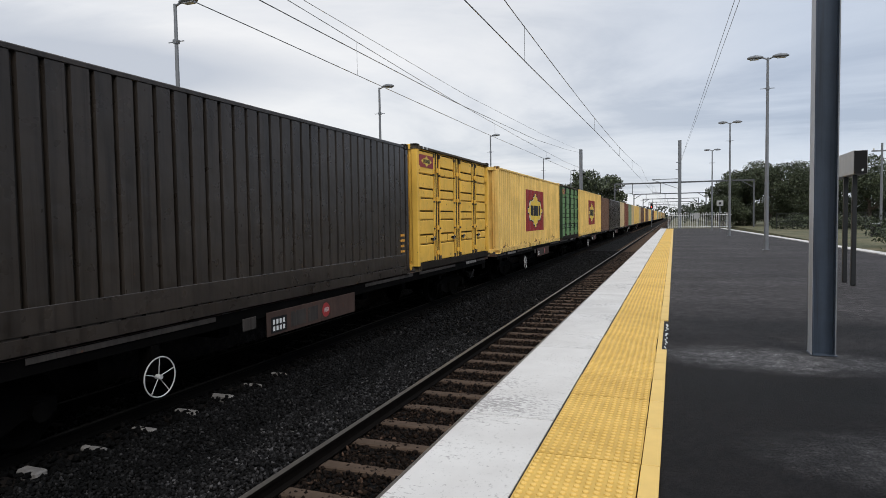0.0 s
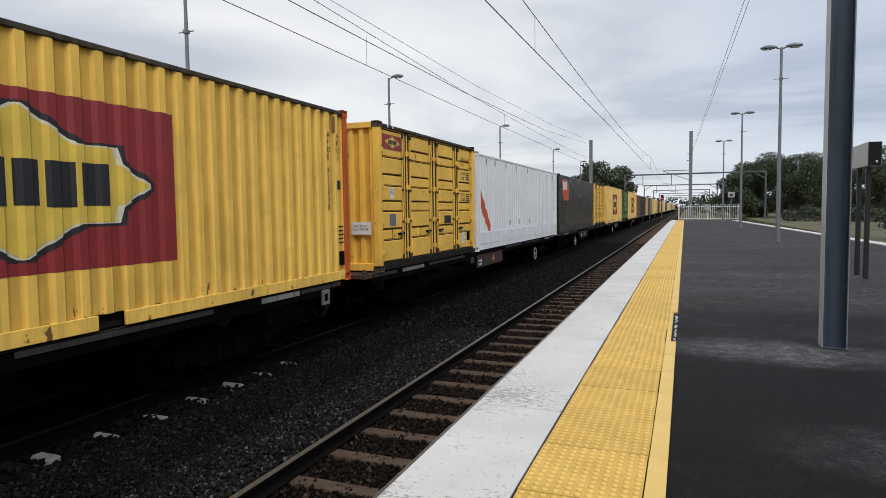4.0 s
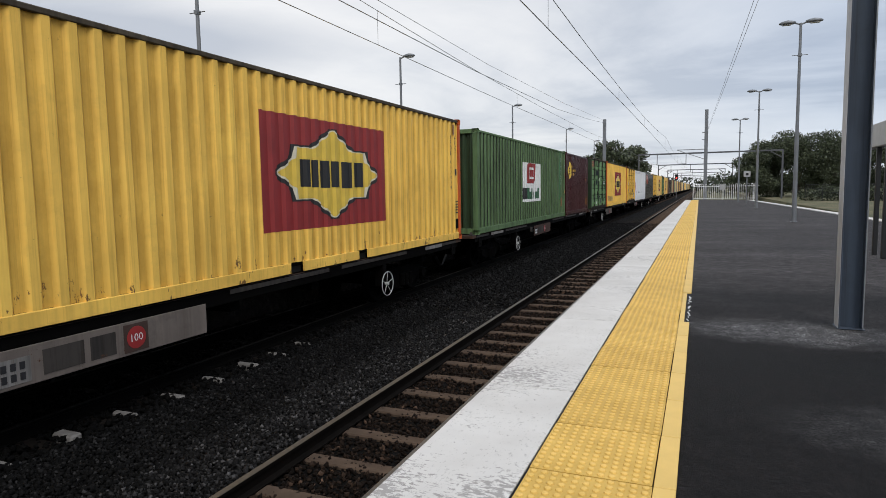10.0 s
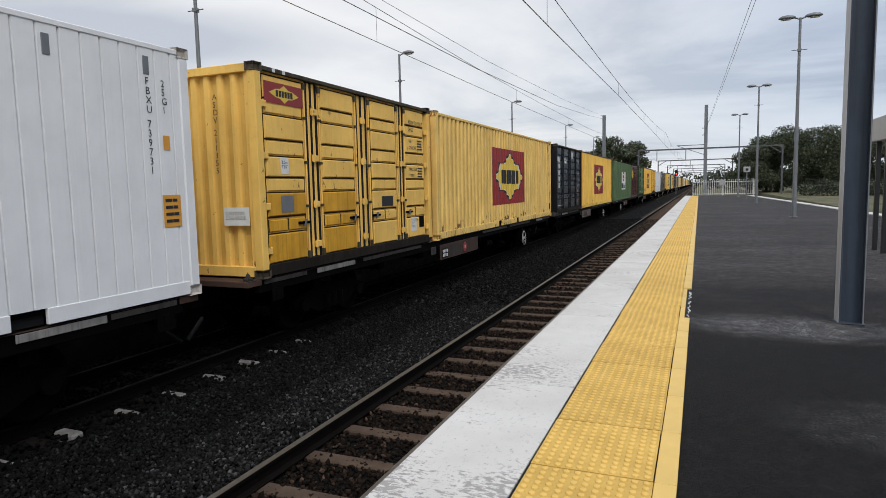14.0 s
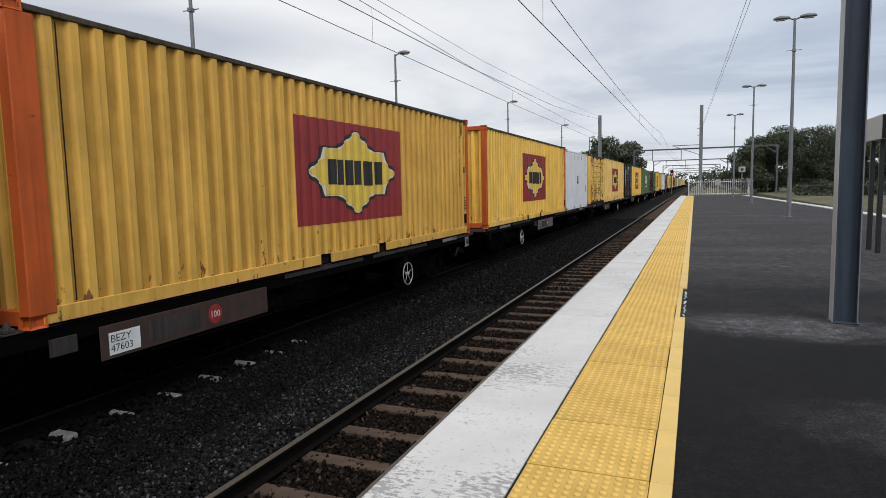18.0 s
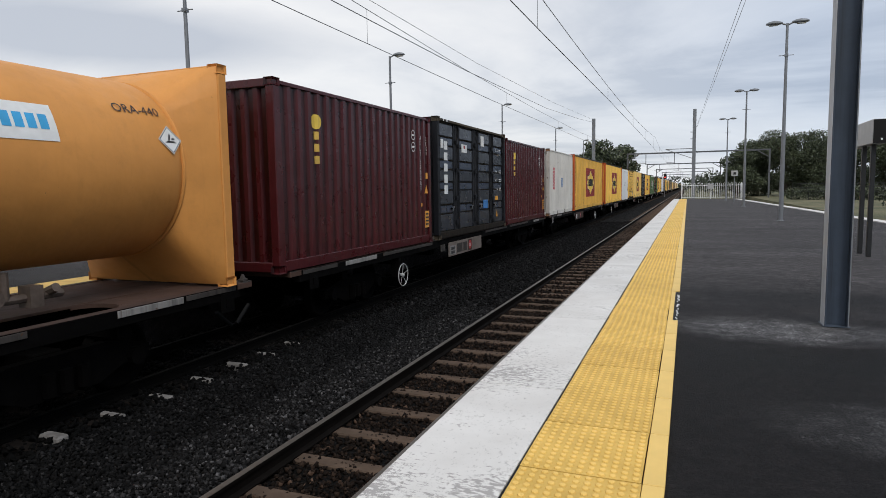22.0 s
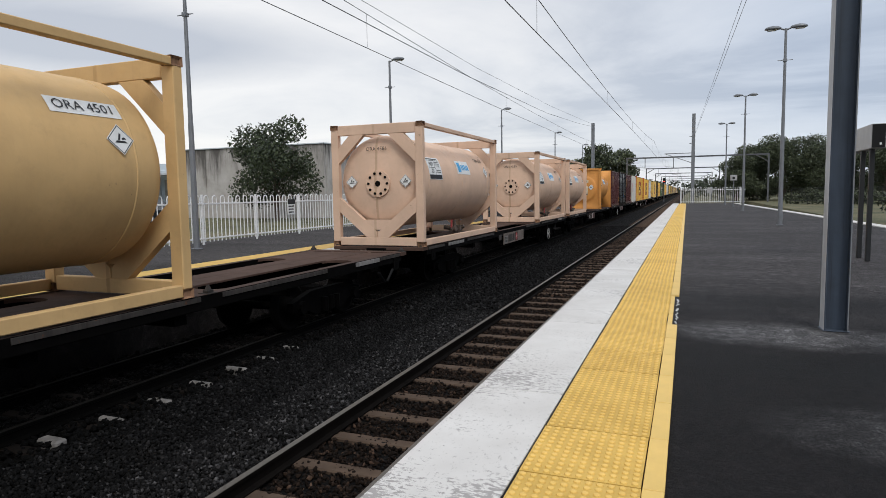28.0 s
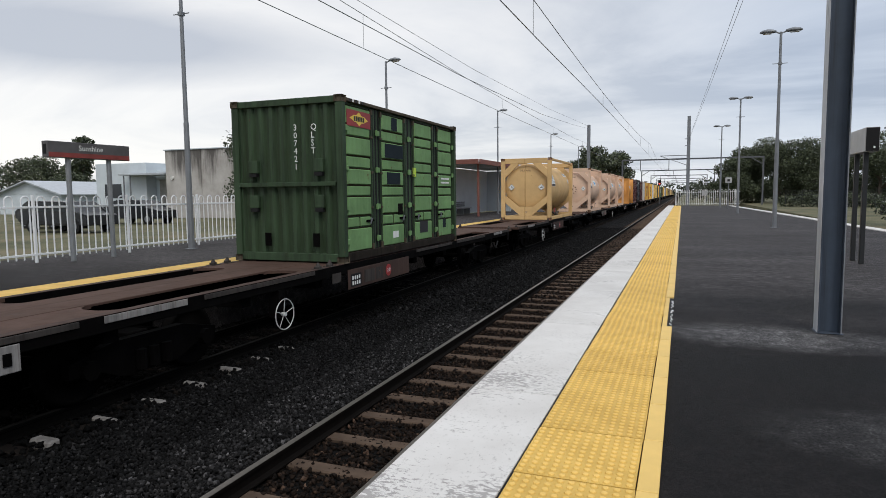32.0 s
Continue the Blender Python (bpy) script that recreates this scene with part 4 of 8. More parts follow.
def tank_container(colour, label, closed=False, flange=False):
    """A steel tank in a frame 20 ft long; closed: its ends are pressed full-height panels."""
    L, H, W = FT20, 2.9 if closed else 2.93, 2.54 if closed else 2.44
    h = W / 2
    c = root("tank_container", label, "tank container", "tanks on the freight train")
    mat = PAINT[colour]
    pw = 0.16 if closed else 0.195
    for s in (-1, 1):
        for y in (0, L):
            for z in (0.059, H - 0.059):
                put("corner_casting", casting_mesh(), mat if closed else M["rust_edge"], c, (s * (h - 0.081), y + (0.089 if y == 0 else -0.089), z))
            yy = (0.01, 0.16) if y == 0 else (L - 0.16, L - 0.01)
            xx = (h - pw, h - 0.004) if s > 0 else (-h + 0.004, -h + pw)
            box_part("corner_post", (*xx, *yy, 0.115, H - 0.115), mat, c, 0.012)
        if not closed:
            xx = (h - 0.13, h - 0.01) if s > 0 else (-h + 0.01, -h + 0.13)
            box_part("top_rail", (*xx, 0.16, L - 0.16, H - 0.12, H - 0.02), mat, c, 0.01)
            box_part("bottom_rail", (*xx, 0.16, L - 0.16, 0.02, 0.17), mat, c, 0.01)
    for y in (0, L):
        yy = (0.02, 0.15) if y == 0 else (L - 0.15, L - 0.02)
        box_part("end_header", (-h + pw, h - pw, *yy, H - (0.15 if closed else 0.25), H - 0.01), mat, c, 0.01)
        box_part("end_sill", (-h + pw, h - pw, *yy, 0.02, 0.15 if closed else 0.215), mat, c, 0.01)
    cz, r = TANK_Z, TANK_R
    bm = bmesh.new()
    if closed:
        dome = [(0.0, 0.35), (0.05, 0.62), (0.12, 0.84), (0.20, 1.0), (0.30, 1.08), (0.42, r)]
        prof = [(0.35 + a, b) for a, b in dome] + [(L - 0.35 - a, b) for a, b in reversed(dome)]
    else:
        dome = [(0.0, 0.3), (0.015, 0.6), (0.05, 0.86), (0.11, 1.02), (0.19, 1.09), (0.30, r)]
        prof = [(0.13 + a, b) for a, b in dome] + [(L - 0.13 - a, b) for a, b in reversed(dome)]
    bm_lathe(bm, 0, prof, 0, cz, 64)
    part("tank", bm, mat, c, smooth=True)
    if flange:
        bm = bmesh.new()
        bm_rod(bm, (0.12, 2.5, cz + r - 0.03), (0.12, 2.5, cz + r + 0.05), 0.07, 12)
        bm_rod(bm, (0.12, 2.5, cz + r + 0.05), (0.12, 2.5, cz + r + 0.10), 0.10, 12, 0.08)
        part("relief_valve", bm, M["sill_grey"], c, "grey relief valve on the crown")
    # seams round the shell
    for y in (0.66, L / 2, L - 0.66):
        bm = bmesh.new()
        bm_lathe(bm, y - 0.015, [(0, r + 0.001), (0.008, r + 0.008), (0.022, r + 0.008), (0.03, r + 0.001)], 0, cz, 48)
        part("weld_seam", bm, mat, c, smooth=True)
    if closed:
        for y, s in ((0.03, 1), (L - 0.03, -1)):
            bm = bmesh.new()
            n = 32
            ring = squared_ring(n)
            o, mid, inn = [], [], []
            for i in range(n):
                ca, sa, qx, qz = ring[i]
                o.append(bm.verts.new((qx * (h - 0.13), y, H / 2 + qz * (H / 2 - 0.12))))
                mid.append(bm.verts.new((ca * 0.98, y + s * 0.15, H / 2 + sa * 0.98)))
                inn.append(bm.verts.new((ca * 0.92, y + s * 0.075, H / 2 + sa * 0.92)))
            for a, b in ((o, mid), (mid, inn)):
                for i in range(n):
                    j = (i + 1) % n
                    bm.faces.new((a[i], a[j], b[j], b[i]))
            hub = []
            for rr, d in ((0.75, 0.035), (0.45, 0.015), (0.15, 0.005)):
                hub.append([bm.verts.new((q[0] * rr, y + s * d, H / 2 + q[1] * rr)) for q in ring])
            for a, b in zip([inn] + hub, hub):
                for i in range(n):
                    j = (i + 1) % n
                    bm.faces.new((a[i], a[j], b[j], b[i]))
            bm.faces.new(hub[-1])
            part("end_panel", bm, mat, c, smooth=True)
            # flared skirt from the end panel to the shell
            bm = bmesh.new()
            ra, rb = [], []
            for i in range(n):
                ca, sa, qx, qz = ring[i]
                ra.append(bm.verts.new((qx * (h - 0.03), y + s * 0.13, H / 2 + qz * (H / 2 - 0.03))))
                rb.append(bm.verts.new((ca * r, y + s * 0.62, cz + sa * r)))
            for i in range(n):
                j = (i + 1) % n
                bm.faces.new((ra[i], ra[j], rb[j], rb[i]))
            part("skirt", bm, mat, c, smooth=True)
    else:
        # end frames: plates that leave an eight-sided opening
        for y in (0.085, L - 0.085):
            for sx in (-1, 1):
                for nm, pts in (("brace", ((0.32, H - 0.25), (0.72, H - 0.25), (h - pw, 2.37), (h - pw, 2.0))),
                                ("brace", ((h - pw, 1.18), (0.012, 0.35), (0.012, 0.215), (0.285, 0.215), (h - pw, 0.83)))):
                    bm = bmesh.new()
                    prism(bm, [(sx * a, b) for a, b in pts], y - 0.06, y + 0.06)
                    part(nm, bm, mat, c)
            bm = bmesh.new()
            prism(bm, ((-0.37, 0.64), (0.37, 0.64), (0.085, 0.405), (-0.085, 0.405)), y - 0.056, y + 0.056)
            part("tie_plate", bm, mat, c)
    # the outlet below
    bm = bmesh.new()
    bm_rod(bm, (0.75, L / 2, 0.22), (0.75, L / 2 + 0.9, 0.22), 0.045)
    bm_rod(bm, (0.75, L / 2 + 0.3, 0.22), (0.75, L / 2 + 0.3, 0.5), 0.05)
    bm_box(bm, 0.66, 0.84, L / 2 + 0.5, L / 2 + 0.64, 0.12, 0.34)
    bm_rod(bm, (0.5, L / 2 + 0.15, 0.3), (0.8, L / 2 + 0.15, 0.26), 0.06, 10)
    bm_rod(bm, (0.8, L / 2 + 0.15, 0.26), (0.86, L / 2 + 0.15, 0.26), 0.09, 10)
    bm_rod(bm, (0.62, L / 2 + 0.75, 0.2), (0.88, L / 2 + 0.75, 0.3), 0.05, 8)
    ov = part("outlet_valve", bm, M["valve_steel"], c, "greasy pipe and valve under the tank")
    bm = bmesh.new()
    bm_rod(bm, (0.8, L / 2 - 0.08, 0.3), (0.8, L / 2 - 0.05, 0.52), 0.028, 8)
    part("valve_handle", bm, M["disc_red"], ov, "red valve handle")
    if flange:
        bm = bmesh.new()
        bm_lathe(bm, 0.085, [(0, 0.30), (0.0, 0.32), (0.06, 0.32)], 0, cz - 0.05, 24)
        fl = part("flange", bm, mat, c, "round bolted inspection flange")
        for i in range(10):
            a = 2 * math.pi * i / 10
            put("bolt", kept("bolt", lambda: bolt_mesh()), M["rail"], fl, (math.cos(a) * 0.25, 0.07, cz - 0.05 + math.sin(a) * 0.25))
        put("bolt", kept("hub", lambda: hub_mesh()), M["rail"], fl, (0, 0.07, cz - 0.05))
    return c


def bolt_mesh():
    bm = bmesh.new()
    bm_rod(bm, (0, 0, 0), (0, 0.03, 0), 0.035, 6)
    return mesh_of(bm, "bolt")


def hub_mesh():
    bm = bmesh.new()
    bm_rod(bm, (0, 0, 0), (0, 0.03, 0), 0.07, 8)
    return mesh_of(bm, "bolt")


# ------------------------------------------------------------------ the train's order: distance along it, in metres
H9, H8 = 2.94, 2.9
TRAIN = []          # (thing, distance along the train, height of its foot)
DECK = 0.165


def load(c, u):
    TRAIN.append((c, u, DECK))
    return c


def emblem_forty(u, label, colour=""):
    c = box_container(FT40, 3.03, 2.5, colour or ("golden" if "orange" in label else "yellow"), label, "orange" if "orange" in label else None, ((4.9, 5.25), (6.95, 7.3)))
    badge(c, 2.5, 6.2, 1.545, 1.91, 0.87)
    return load(c, u)


y40 = "yellow forty-foot corrugated container with a dark red emblem panel"
y40o = "yellow forty-foot container with orange end posts and red emblem"
emblem_forty(160.15, y40)
load(side_door_container(3.03, 2.5, "green", "green twenty-foot container with side doors"), 153.3)
emblem_forty(140.25, y40)
load(side_door_container(3.03, 2.5, "yellow2", "yellow twenty-foot container with four ribbed side doors"), 133.0)
dark_forty = load(box_container(FT40, 2.94, 2.5, "grey", "dark grey forty-foot container with a red corner emblem", pitch=0.2775), 120.3)
white = load(box_container(FT40, 2.94, 2.5, "white", "white forty-foot container with a slanted red flash", pitch=0.277, depth=0.5), 107.45)
yb = load(side_door_container(3.03, 2.5, "yellow2", "yellow twenty-foot container with four ribbed side doors"), 101.15)
emblem_forty(87.75, y40o)
load(side_door_container(3.03, 2.5, "green", "green side-door container with dark patched panels"), 81.3)
maroon_twenty = load(box_container(FT20, 2.94, 2.44, "maroon", "maroon twenty-foot container with a round yellow emblem", depth=0.85), 74.2)
green_forty = load(box_container(FT40, 2.94, 2.5, "darkgreen", "green forty-foot container with a white emblem panel", pitch=0.305), 61.6)
emblem_forty(48.1, y40o)
nv = load(side_door_container(3.03, 2.5, "navy", "dark navy twenty-foot container with ribbed side doors", tag=""), 41.95)
emblem_forty(28.6, y40)
yf = load(side_door_container(3.03, 2.5, "yellow3", "yellow side-door container with rust-stained lower panels", M["amber_patch"]), 22.2)
w20 = load(box_container(FT20, 2.94, 2.5, "white", "white twenty-foot container with a dark blue sticker", None, ((1.95, 2.3), (3.75, 4.1)), 0.226), 14.95)
emblem_forty(2.45, y40o)
wide = emblem_forty(-11.27, y40o, "ochre")
for y0, y1 in ((0.014, 0.285),):
    box_part("corner_cladding", (1.10, 1.249, y0, y1, 0.12, 2.91), M["orange_paint"], wide, 0.008, "wide orange corner cladding")
box_part("seam", (1.226, 1.231, 0.50, 0.512, 0.2, 2.9), M["grime"], wide)
gm = load(box_container(FT20, 2.98, 2.44, "offwhite", "off-white twenty-foot container with red vertical marking", None, ((1.95, 2.3), (3.75, 4.1)), 0.227), -17.65)
oxblood_a = load(box_container(FT20, 2.94, 2.44, "oxblood", "maroon twenty-foot container with small yellow emblem", depth=0.85), -24.66)
nv2 = load(side_door_container(3.03, 2.5, "navy", "dark blue-grey twenty-foot container with side doors", tag=""), -30.96)
oxblood_b = load(box_container(FT20, 2.94, 2.44, "oxblood", "maroon twenty-foot container with small yellow emblem", depth=0.85), -37.38)
tk_o = load(tank_container("orange", "orange tank container with closed pressed ends", True), -44.48)
tk_a = load(tank_container("tank", "pale peach tank container in an open frame"), -57.05)
tk_b = load(tank_container("tank", "pale peach tank container with a bolted end flange", False, True), -64.2)
tk_c = load(tank_container("tank", "pale pink tank container with a bolted end flange", False, True), -76.4)
tk_d = load(tank_container("tank2", "yellowish cream tank container in an open frame"), -89.79)
g2 = load(side_door_container(3.05, 2.44, "green", "weathered green twenty-foot side-door container beside empty deck"), -109.0)

# the front part of the train, far off for the whole time
AHEAD = [("brown", FT20, 173.3), ("grey", FT40, 180.0), ("cream", FT20, 192.5), ("rust", FT20, 199.7), ("lightgreen", FT20, 206.0), ("cream", FT20, 212.2), ("yellow", FT40, 219.4), ("cream", FT20, 231.9),
         ("brown", FT40, 239.1), ("yellow", FT20, 251.6)]
rnd = random.Random(4)
u = 258.8
while u < 520:
    for col, L in ((rnd.choice(("yellow", "brown", "cream", "grey", "lightgreen")), FT40), (rnd.choice(("yellow", "rust", "cream", "white")), FT20)):
        AHEAD.append((col, L, u))
        u += L + 0.25
    u += 1.05
for col, L, at in AHEAD:
    load(box_container(L, 2.9, 2.44, col, f"{'weathered ' if col in ('brown', 'rust') else ''}{col.replace('light', 'pale ')} corrugated container far along the train"), at)


# ------------------------------------------------------------------ wagons
WHEELS = []


def wheelset_mesh():
    bm = bmesh.new()
    n = 28

    def disc(x, s):
        prof = [(0.0, 0.10), (s * 0.0, 0.40), (s * 0.02, 0.445), (s * 0.045, 0.445), (s * 0.05, 0.425), (s * 0.13, 0.415), (s * 0.13, 0.36), (s * 0.09, 0.34), (s * 0.09, 0.14), (s * 0.14, 0.13), (s * 0.14, 0.09)]
        rings = [[bm.verts.new((x + a, math.cos(2 * math.pi * i / n) * r, math.sin(2 * math.pi * i / n) * r)) for i in range(n)] for a, r in prof]
        for a, b in zip(rings, rings[1:]):
            for i in range(n):
                j = (i + 1) % n
                bm.faces.new((a[i], a[j], b[j], b[i]))
    disc(0.49, 1)
    disc(-0.49, -1)
    bm_rod(bm, (-0.75, 0, 0), (0.75, 0, 0), 0.07, 12)
    return mesh_of(bm, "wheelset", True)


def bogie_frame_mesh():
    bm = bmesh.new()
    pts = [(-1.12, 0.36), (-1.12, 0.52), (-0.55, 0.66), (0.55, 0.66), (1.12, 0.52), (1.12, 0.36), (0.75, 0.36), (0.42, 0.22), (-0.42, 0.22), (-0.75, 0.36)]
    for x0, x1 in ((0.0, 0.12),):
        a = [bm.verts.new((x0, y, z)) for y, z in pts]
        b = [bm.verts.new((x1, y, z)) for y, z in pts]
        bm.faces.new(a[::-1]); bm.faces.new(b)
        for i in range(len(pts)):
            j = (i + 1) % len(pts)
            bm.faces.new((a[i], a[j], b[j], b[i]))
    for y in (-0.2, 0, 0.2):
        bm_rod(bm, (0.15, y, 0.26), (0.15, y, 0.5), 0.07)
    for y in (-0.9, 0.9):
        bm_rod(bm, (0.1, y, 0.42), (0.2, y, 0.42), 0.11, 10)
    return mesh_of(bm, "bogie_side_frame")


def handwheel_mesh():
    bm = bmesh.new()
    n = 28
    R, r = 0.235, 0.009
    rings = []
    for i in range(n):
        a = 2 * math.pi * i / n
        c = Vector((0, math.cos(a) * R, math.sin(a) * R))
        o = Vector((0, math.cos(a), math.sin(a)))
        rings.append([bm.verts.new(c + o * math.cos(b) * r + Vector((1, 0, 0)) * math.sin(b) * r) for b in (2 * math.pi * j / 6 for j in range(6))])
    for i in range(n):
        for j in range(6):
            bm.faces.new((rings[i][j], rings[(i + 1) % n][j], rings[(i + 1) % n][(j + 1) % 6], rings[i][(j + 1) % 6]))
    return mesh_of(bm, "handwheel", True)


def spokes_mesh():
    bm = bmesh.new()
    for i in range(5):
        a = 2 * math.pi * i / 5 + 0.3
        bm_rod(bm, (-0.02, 0, 0), (0, math.cos(a) * 0.235, math.sin(a) * 0.235), 0.006, 6)
    bm_rod(bm, (-0.08, 0, 0), (0.02, 0, 0), 0.03, 8)
    return mesh_of(bm, "spokes")


def deck_plate_mesh(length):
    """A deck plate from sill to sill, with rounded corners towards the openings on both sides."""
    bm = bmesh.new()
    bm_box(bm, -1.05, 1.05, 0, length, -0.048, 0)
    for y, t in ((0.0, -1), (length, 1)):
        for x, e in ((0.44, 1), (1.05, -1), (-0.44, -1), (-1.05, 1)):
            r = 0.27
            pts = [(x, y)] + [(x + e * r * (1 - math.sin(q)), y + t * r * (1 - math.cos(q))) for q in (math.pi / 2 * i / 6 for i in range(7))]
            lo = [bm.verts.new((p, q, -0.048)) for p, q in pts]
            hi = [bm.verts.new((p, q, -0.001)) for p, q in pts]
            bm.faces.new(lo); bm.faces.new(hi[::-1])
            for i in range(len(pts)):
                j = (i + 1) % len(pts)
                bm.faces.new((lo[i], hi[i], hi[j], lo[j]))
    return mesh_of(bm, "deck_plate")


WAGON_L = 18.95


def twistlock_mesh():
    bm = bmesh.new()
    bm_box(bm, -0.08, 0.08, -0.09, 0.09, 0, 0.012)
    bm_box(bm, -0.045, 0.045, -0.055, 0.055, 0.012, 0.05, 0.006)
    bm_rod(bm, (0, 0, 0.05), (0, 0, 0.11), 0.045, 8, 0.018)
    return mesh_of(bm, "twistlock")


def wagon(u, wheel_at, detail=True, turn=True, n_board=True, n_wheel=True, n_plate=0.0):
    """A skeletal container flat; x = 0 on its middle line, y from its rear end, z from the rail."""
    w = root("flat_wagon", "black skeletal container flat wagon with brown deck plates", "railway wagon", "wagons of the freight train")
    D = DECK - RAIL_Z
    for s in (-1, 1):
        x = (1.05, 1.19) if s > 0 else (-1.19, -1.05)
        box_part("side_sill", (*x, 0.35, WAGON_L - 0.35, D - 0.20, D - 0.012), M["dark_frame"], w, 0.01)
        f = (1.19, 1.205) if s > 0 else (-1.205, -1.19)
        if detail:
            for a, b in ((0.45, 1.5), (3.3, 5.9), (10.2, 12.6), (13.0, 15.6), (17.6, 18.5)):
                box_part("sill_edge", (*f, a, b, D - 0.085, D - 0.02), M["sill_grey"], w, 0.004, "scuffed grey sill edge")
            for a, b in ((1.8, 3.0), (16.6, 17.55)):
                box_part("sill_edge", (*f, a, b, D - 0.10, D - 0.02), M["sill_white"], w, 0.004, "white-painted sill edge")
            for y in (0.62, 18.2):
                pl = box_part("end_plate", (*f, y, y + 0.26, D - 0.36, D - 0.1), M["sill_white"] if n_plate and y < n_plate * 20 else M["dark_frame"], w, 0.006, ("white" if n_plate and y < n_plate * 20 else "black") + " end plate with a lashing ring")
                box_part("lashing_ring", ((1.206, 1.215) if s > 0 else (-1.215, -1.206)) + (y + 0.09, y + 0.17, D - 0.29, D - 0.17), M["dark_frame"], pl)
            box_part("side_plate", (*f, 7.0, 9.75, D - 0.50, D - 0.13), M["plate_pale"] if n_board and k_ != -1 else M["plate_brown"], w, 0.006, "faded brown side plate with markings")
            box_part("step_plate", (*f, 6.45, 6.75, D - 0.32, D - 0.14), M["sill_grey"], w, 0.006)
            if s > 0:
                box_part("number_board", (1.206, 1.21, 7.1, 7.5, D - 0.46, D - 0.22), M["white_ink"] if k_ == -1 else M["sill_white"] if n_board else M["black"], w, label="board with painted wagon number")
                if k_ == -1:
                    lettering("BEZY\n47603", 0.115, M["ink"], w, (1.2115, 7.115, D - 0.325))
                for i in range(4 if k_ != -1 else 0):
                    for j in (0, 1):
                        box_part("number_bar", (1.211, 1.214, 7.14 + i * 0.085, 7.19 + i * 0.085, D - 0.43 + j * 0.1, D - 0.36 + j * 0.1), M["ink"] if n_board else M["white_ink"], w)
                for a, b, m_ in ((7.62, 8.05, "sill_grey"), (8.12, 8.42, "sill_grey")):
                    box_part("stencil_board", (1.206, 1.209, a, b, D - 0.44, D - 0.2), M[m_], w)
                box_part("limit_board", (1.206, 1.21, 8.52, 8.84, D - 0.47, D - 0.16), M["white_ink"] if k_ == -3 else M["plate_brown"], w, label=("white" if k_ == -3 else "brown") + " board with a red disc")
                dm = bmesh.new()
                bm_rod(dm, (1.21, 8.68, D - 0.315), (1.213, 8.68, D - 0.315), 0.125, 20)
                part("red_disc", dm, M["disc_red"], w)
                lettering("100", 0.12, M["white_ink"], w, (1.2145, 8.585, D - 0.355))
    box_part("centre_sill", (-0.24, 0.24, 0.0, WAGON_L, D - 0.42, D - 0.03), M["dark_frame"], w, 0.01)
    for y in (0.1, 18.55):
        box_part("end_deck", (-1.2, 1.2, y, y + 0.3, D - 0.09, D - 0.005), M["deck_brown"], w, 0.008)
    if detail:
        for y in (1.9, 4.2, 6.15, 8.6, 10.35, 12.3, 14.7, 16.7):
            box_part("cross_member", (-1.05, 1.05, y, y + 0.2, D - 0.36, D - 0.16), M["dark_frame"], w, 0.006)
        for a, b in ((0.5, 2.0), (5.8, 7.0), (11.9, 13.1), (16.9, 18.4)):
            put("deck_plate", kept(("deck", round(b - a, 2)), lambda: deck_plate_mesh(b - a)), M["deck_brown"], w, (0, a, D - 0.012))
        box_part("centre_deck", (-0.44, 0.44, 0.5, 18.4, D - 0.04, D - 0.006), M["deck_brown"], w, 0.005)
        for x0, x1 in ((1.052, 1.188), (-1.188, -1.052)):
            box_part("sill_top", (x0, x1, 0.42, WAGON_L - 0.42, D - 0.0115, D - 0.007), M["plate_brown"], w, label="rubbed brown top of the sill")
    bogie = kept("bogie", bogie_frame_mesh)
    for yb in (2.75, WAGON_L - 2.75):
        b = box_part("bogie", (-0.62, 0.62, yb - 0.16, yb + 0.16, 0.36, 0.66), M["dark_frame"], w, 0.01)
        for s in (-1, 1):
            put("side_frame", bogie, M["dark_frame"], b, (s * 0.72, yb, 0), (0, 0, 0 if s > 0 else radians(180)))
        for ya in (-0.88, 0.88):
            ws = put("wheelset", kept("wheelset", wheelset_mesh), M["wheel"], w, (0, yb + ya, 0.42))
            if turn:
                WHEELS.append((ws, u, yb + ya))
    if detail:
        for s in (1,):
            hw = put("handwheel", kept("handwheel", handwheel_mesh), M["brake_white" if n_wheel else "wheel"], w, (1.255, wheel_at, 0.505), label="white handbrake wheel" if n_wheel else "black handbrake wheel")
            put("spokes", kept("spokes", spokes_mesh), M["brake_white" if n_wheel else "wheel"], hw)
            bm = bmesh.new()
            bm_box(bm, 1.0, 1.2, wheel_at - 0.06, wheel_at + 0.06, 0.45, D - 0.2)
            part("brake_bracket", bm, M["dark_frame"], w)
    if detail:
        for y in (0.2, 6.12, 6.5, 12.44, 12.82, 18.75):
            for s in (-1, 1):
                lock = put("twistlock", kept("twistlock", twistlock_mesh), M["sill_grey"], w, (s * 1.12, y, D - 0.012))
    for y, s in ((0, -1), (WAGON_L, 1)):
        bm = bmesh.new()
        bm_rod(bm, (0.45, y, 0.55), (0.45, y + s * 0.3, 0.3), 0.03)
        part("brake_hose", bm, M["black"], w)
        bm = bmesh.new()
        bm_rod(bm, (0, y, 0.72), (0, y + s * 0.42, 0.72), 0.09)
        bm_box(bm, -0.16, 0.16, y + s * 0.25 - 0.1, y + s * 0.25 + 0.1, 0.55, 0.88)
        part("coupler", bm, M["dark_frame"], w)
    TRAIN.append((w, u, RAIL_Z))
    return w


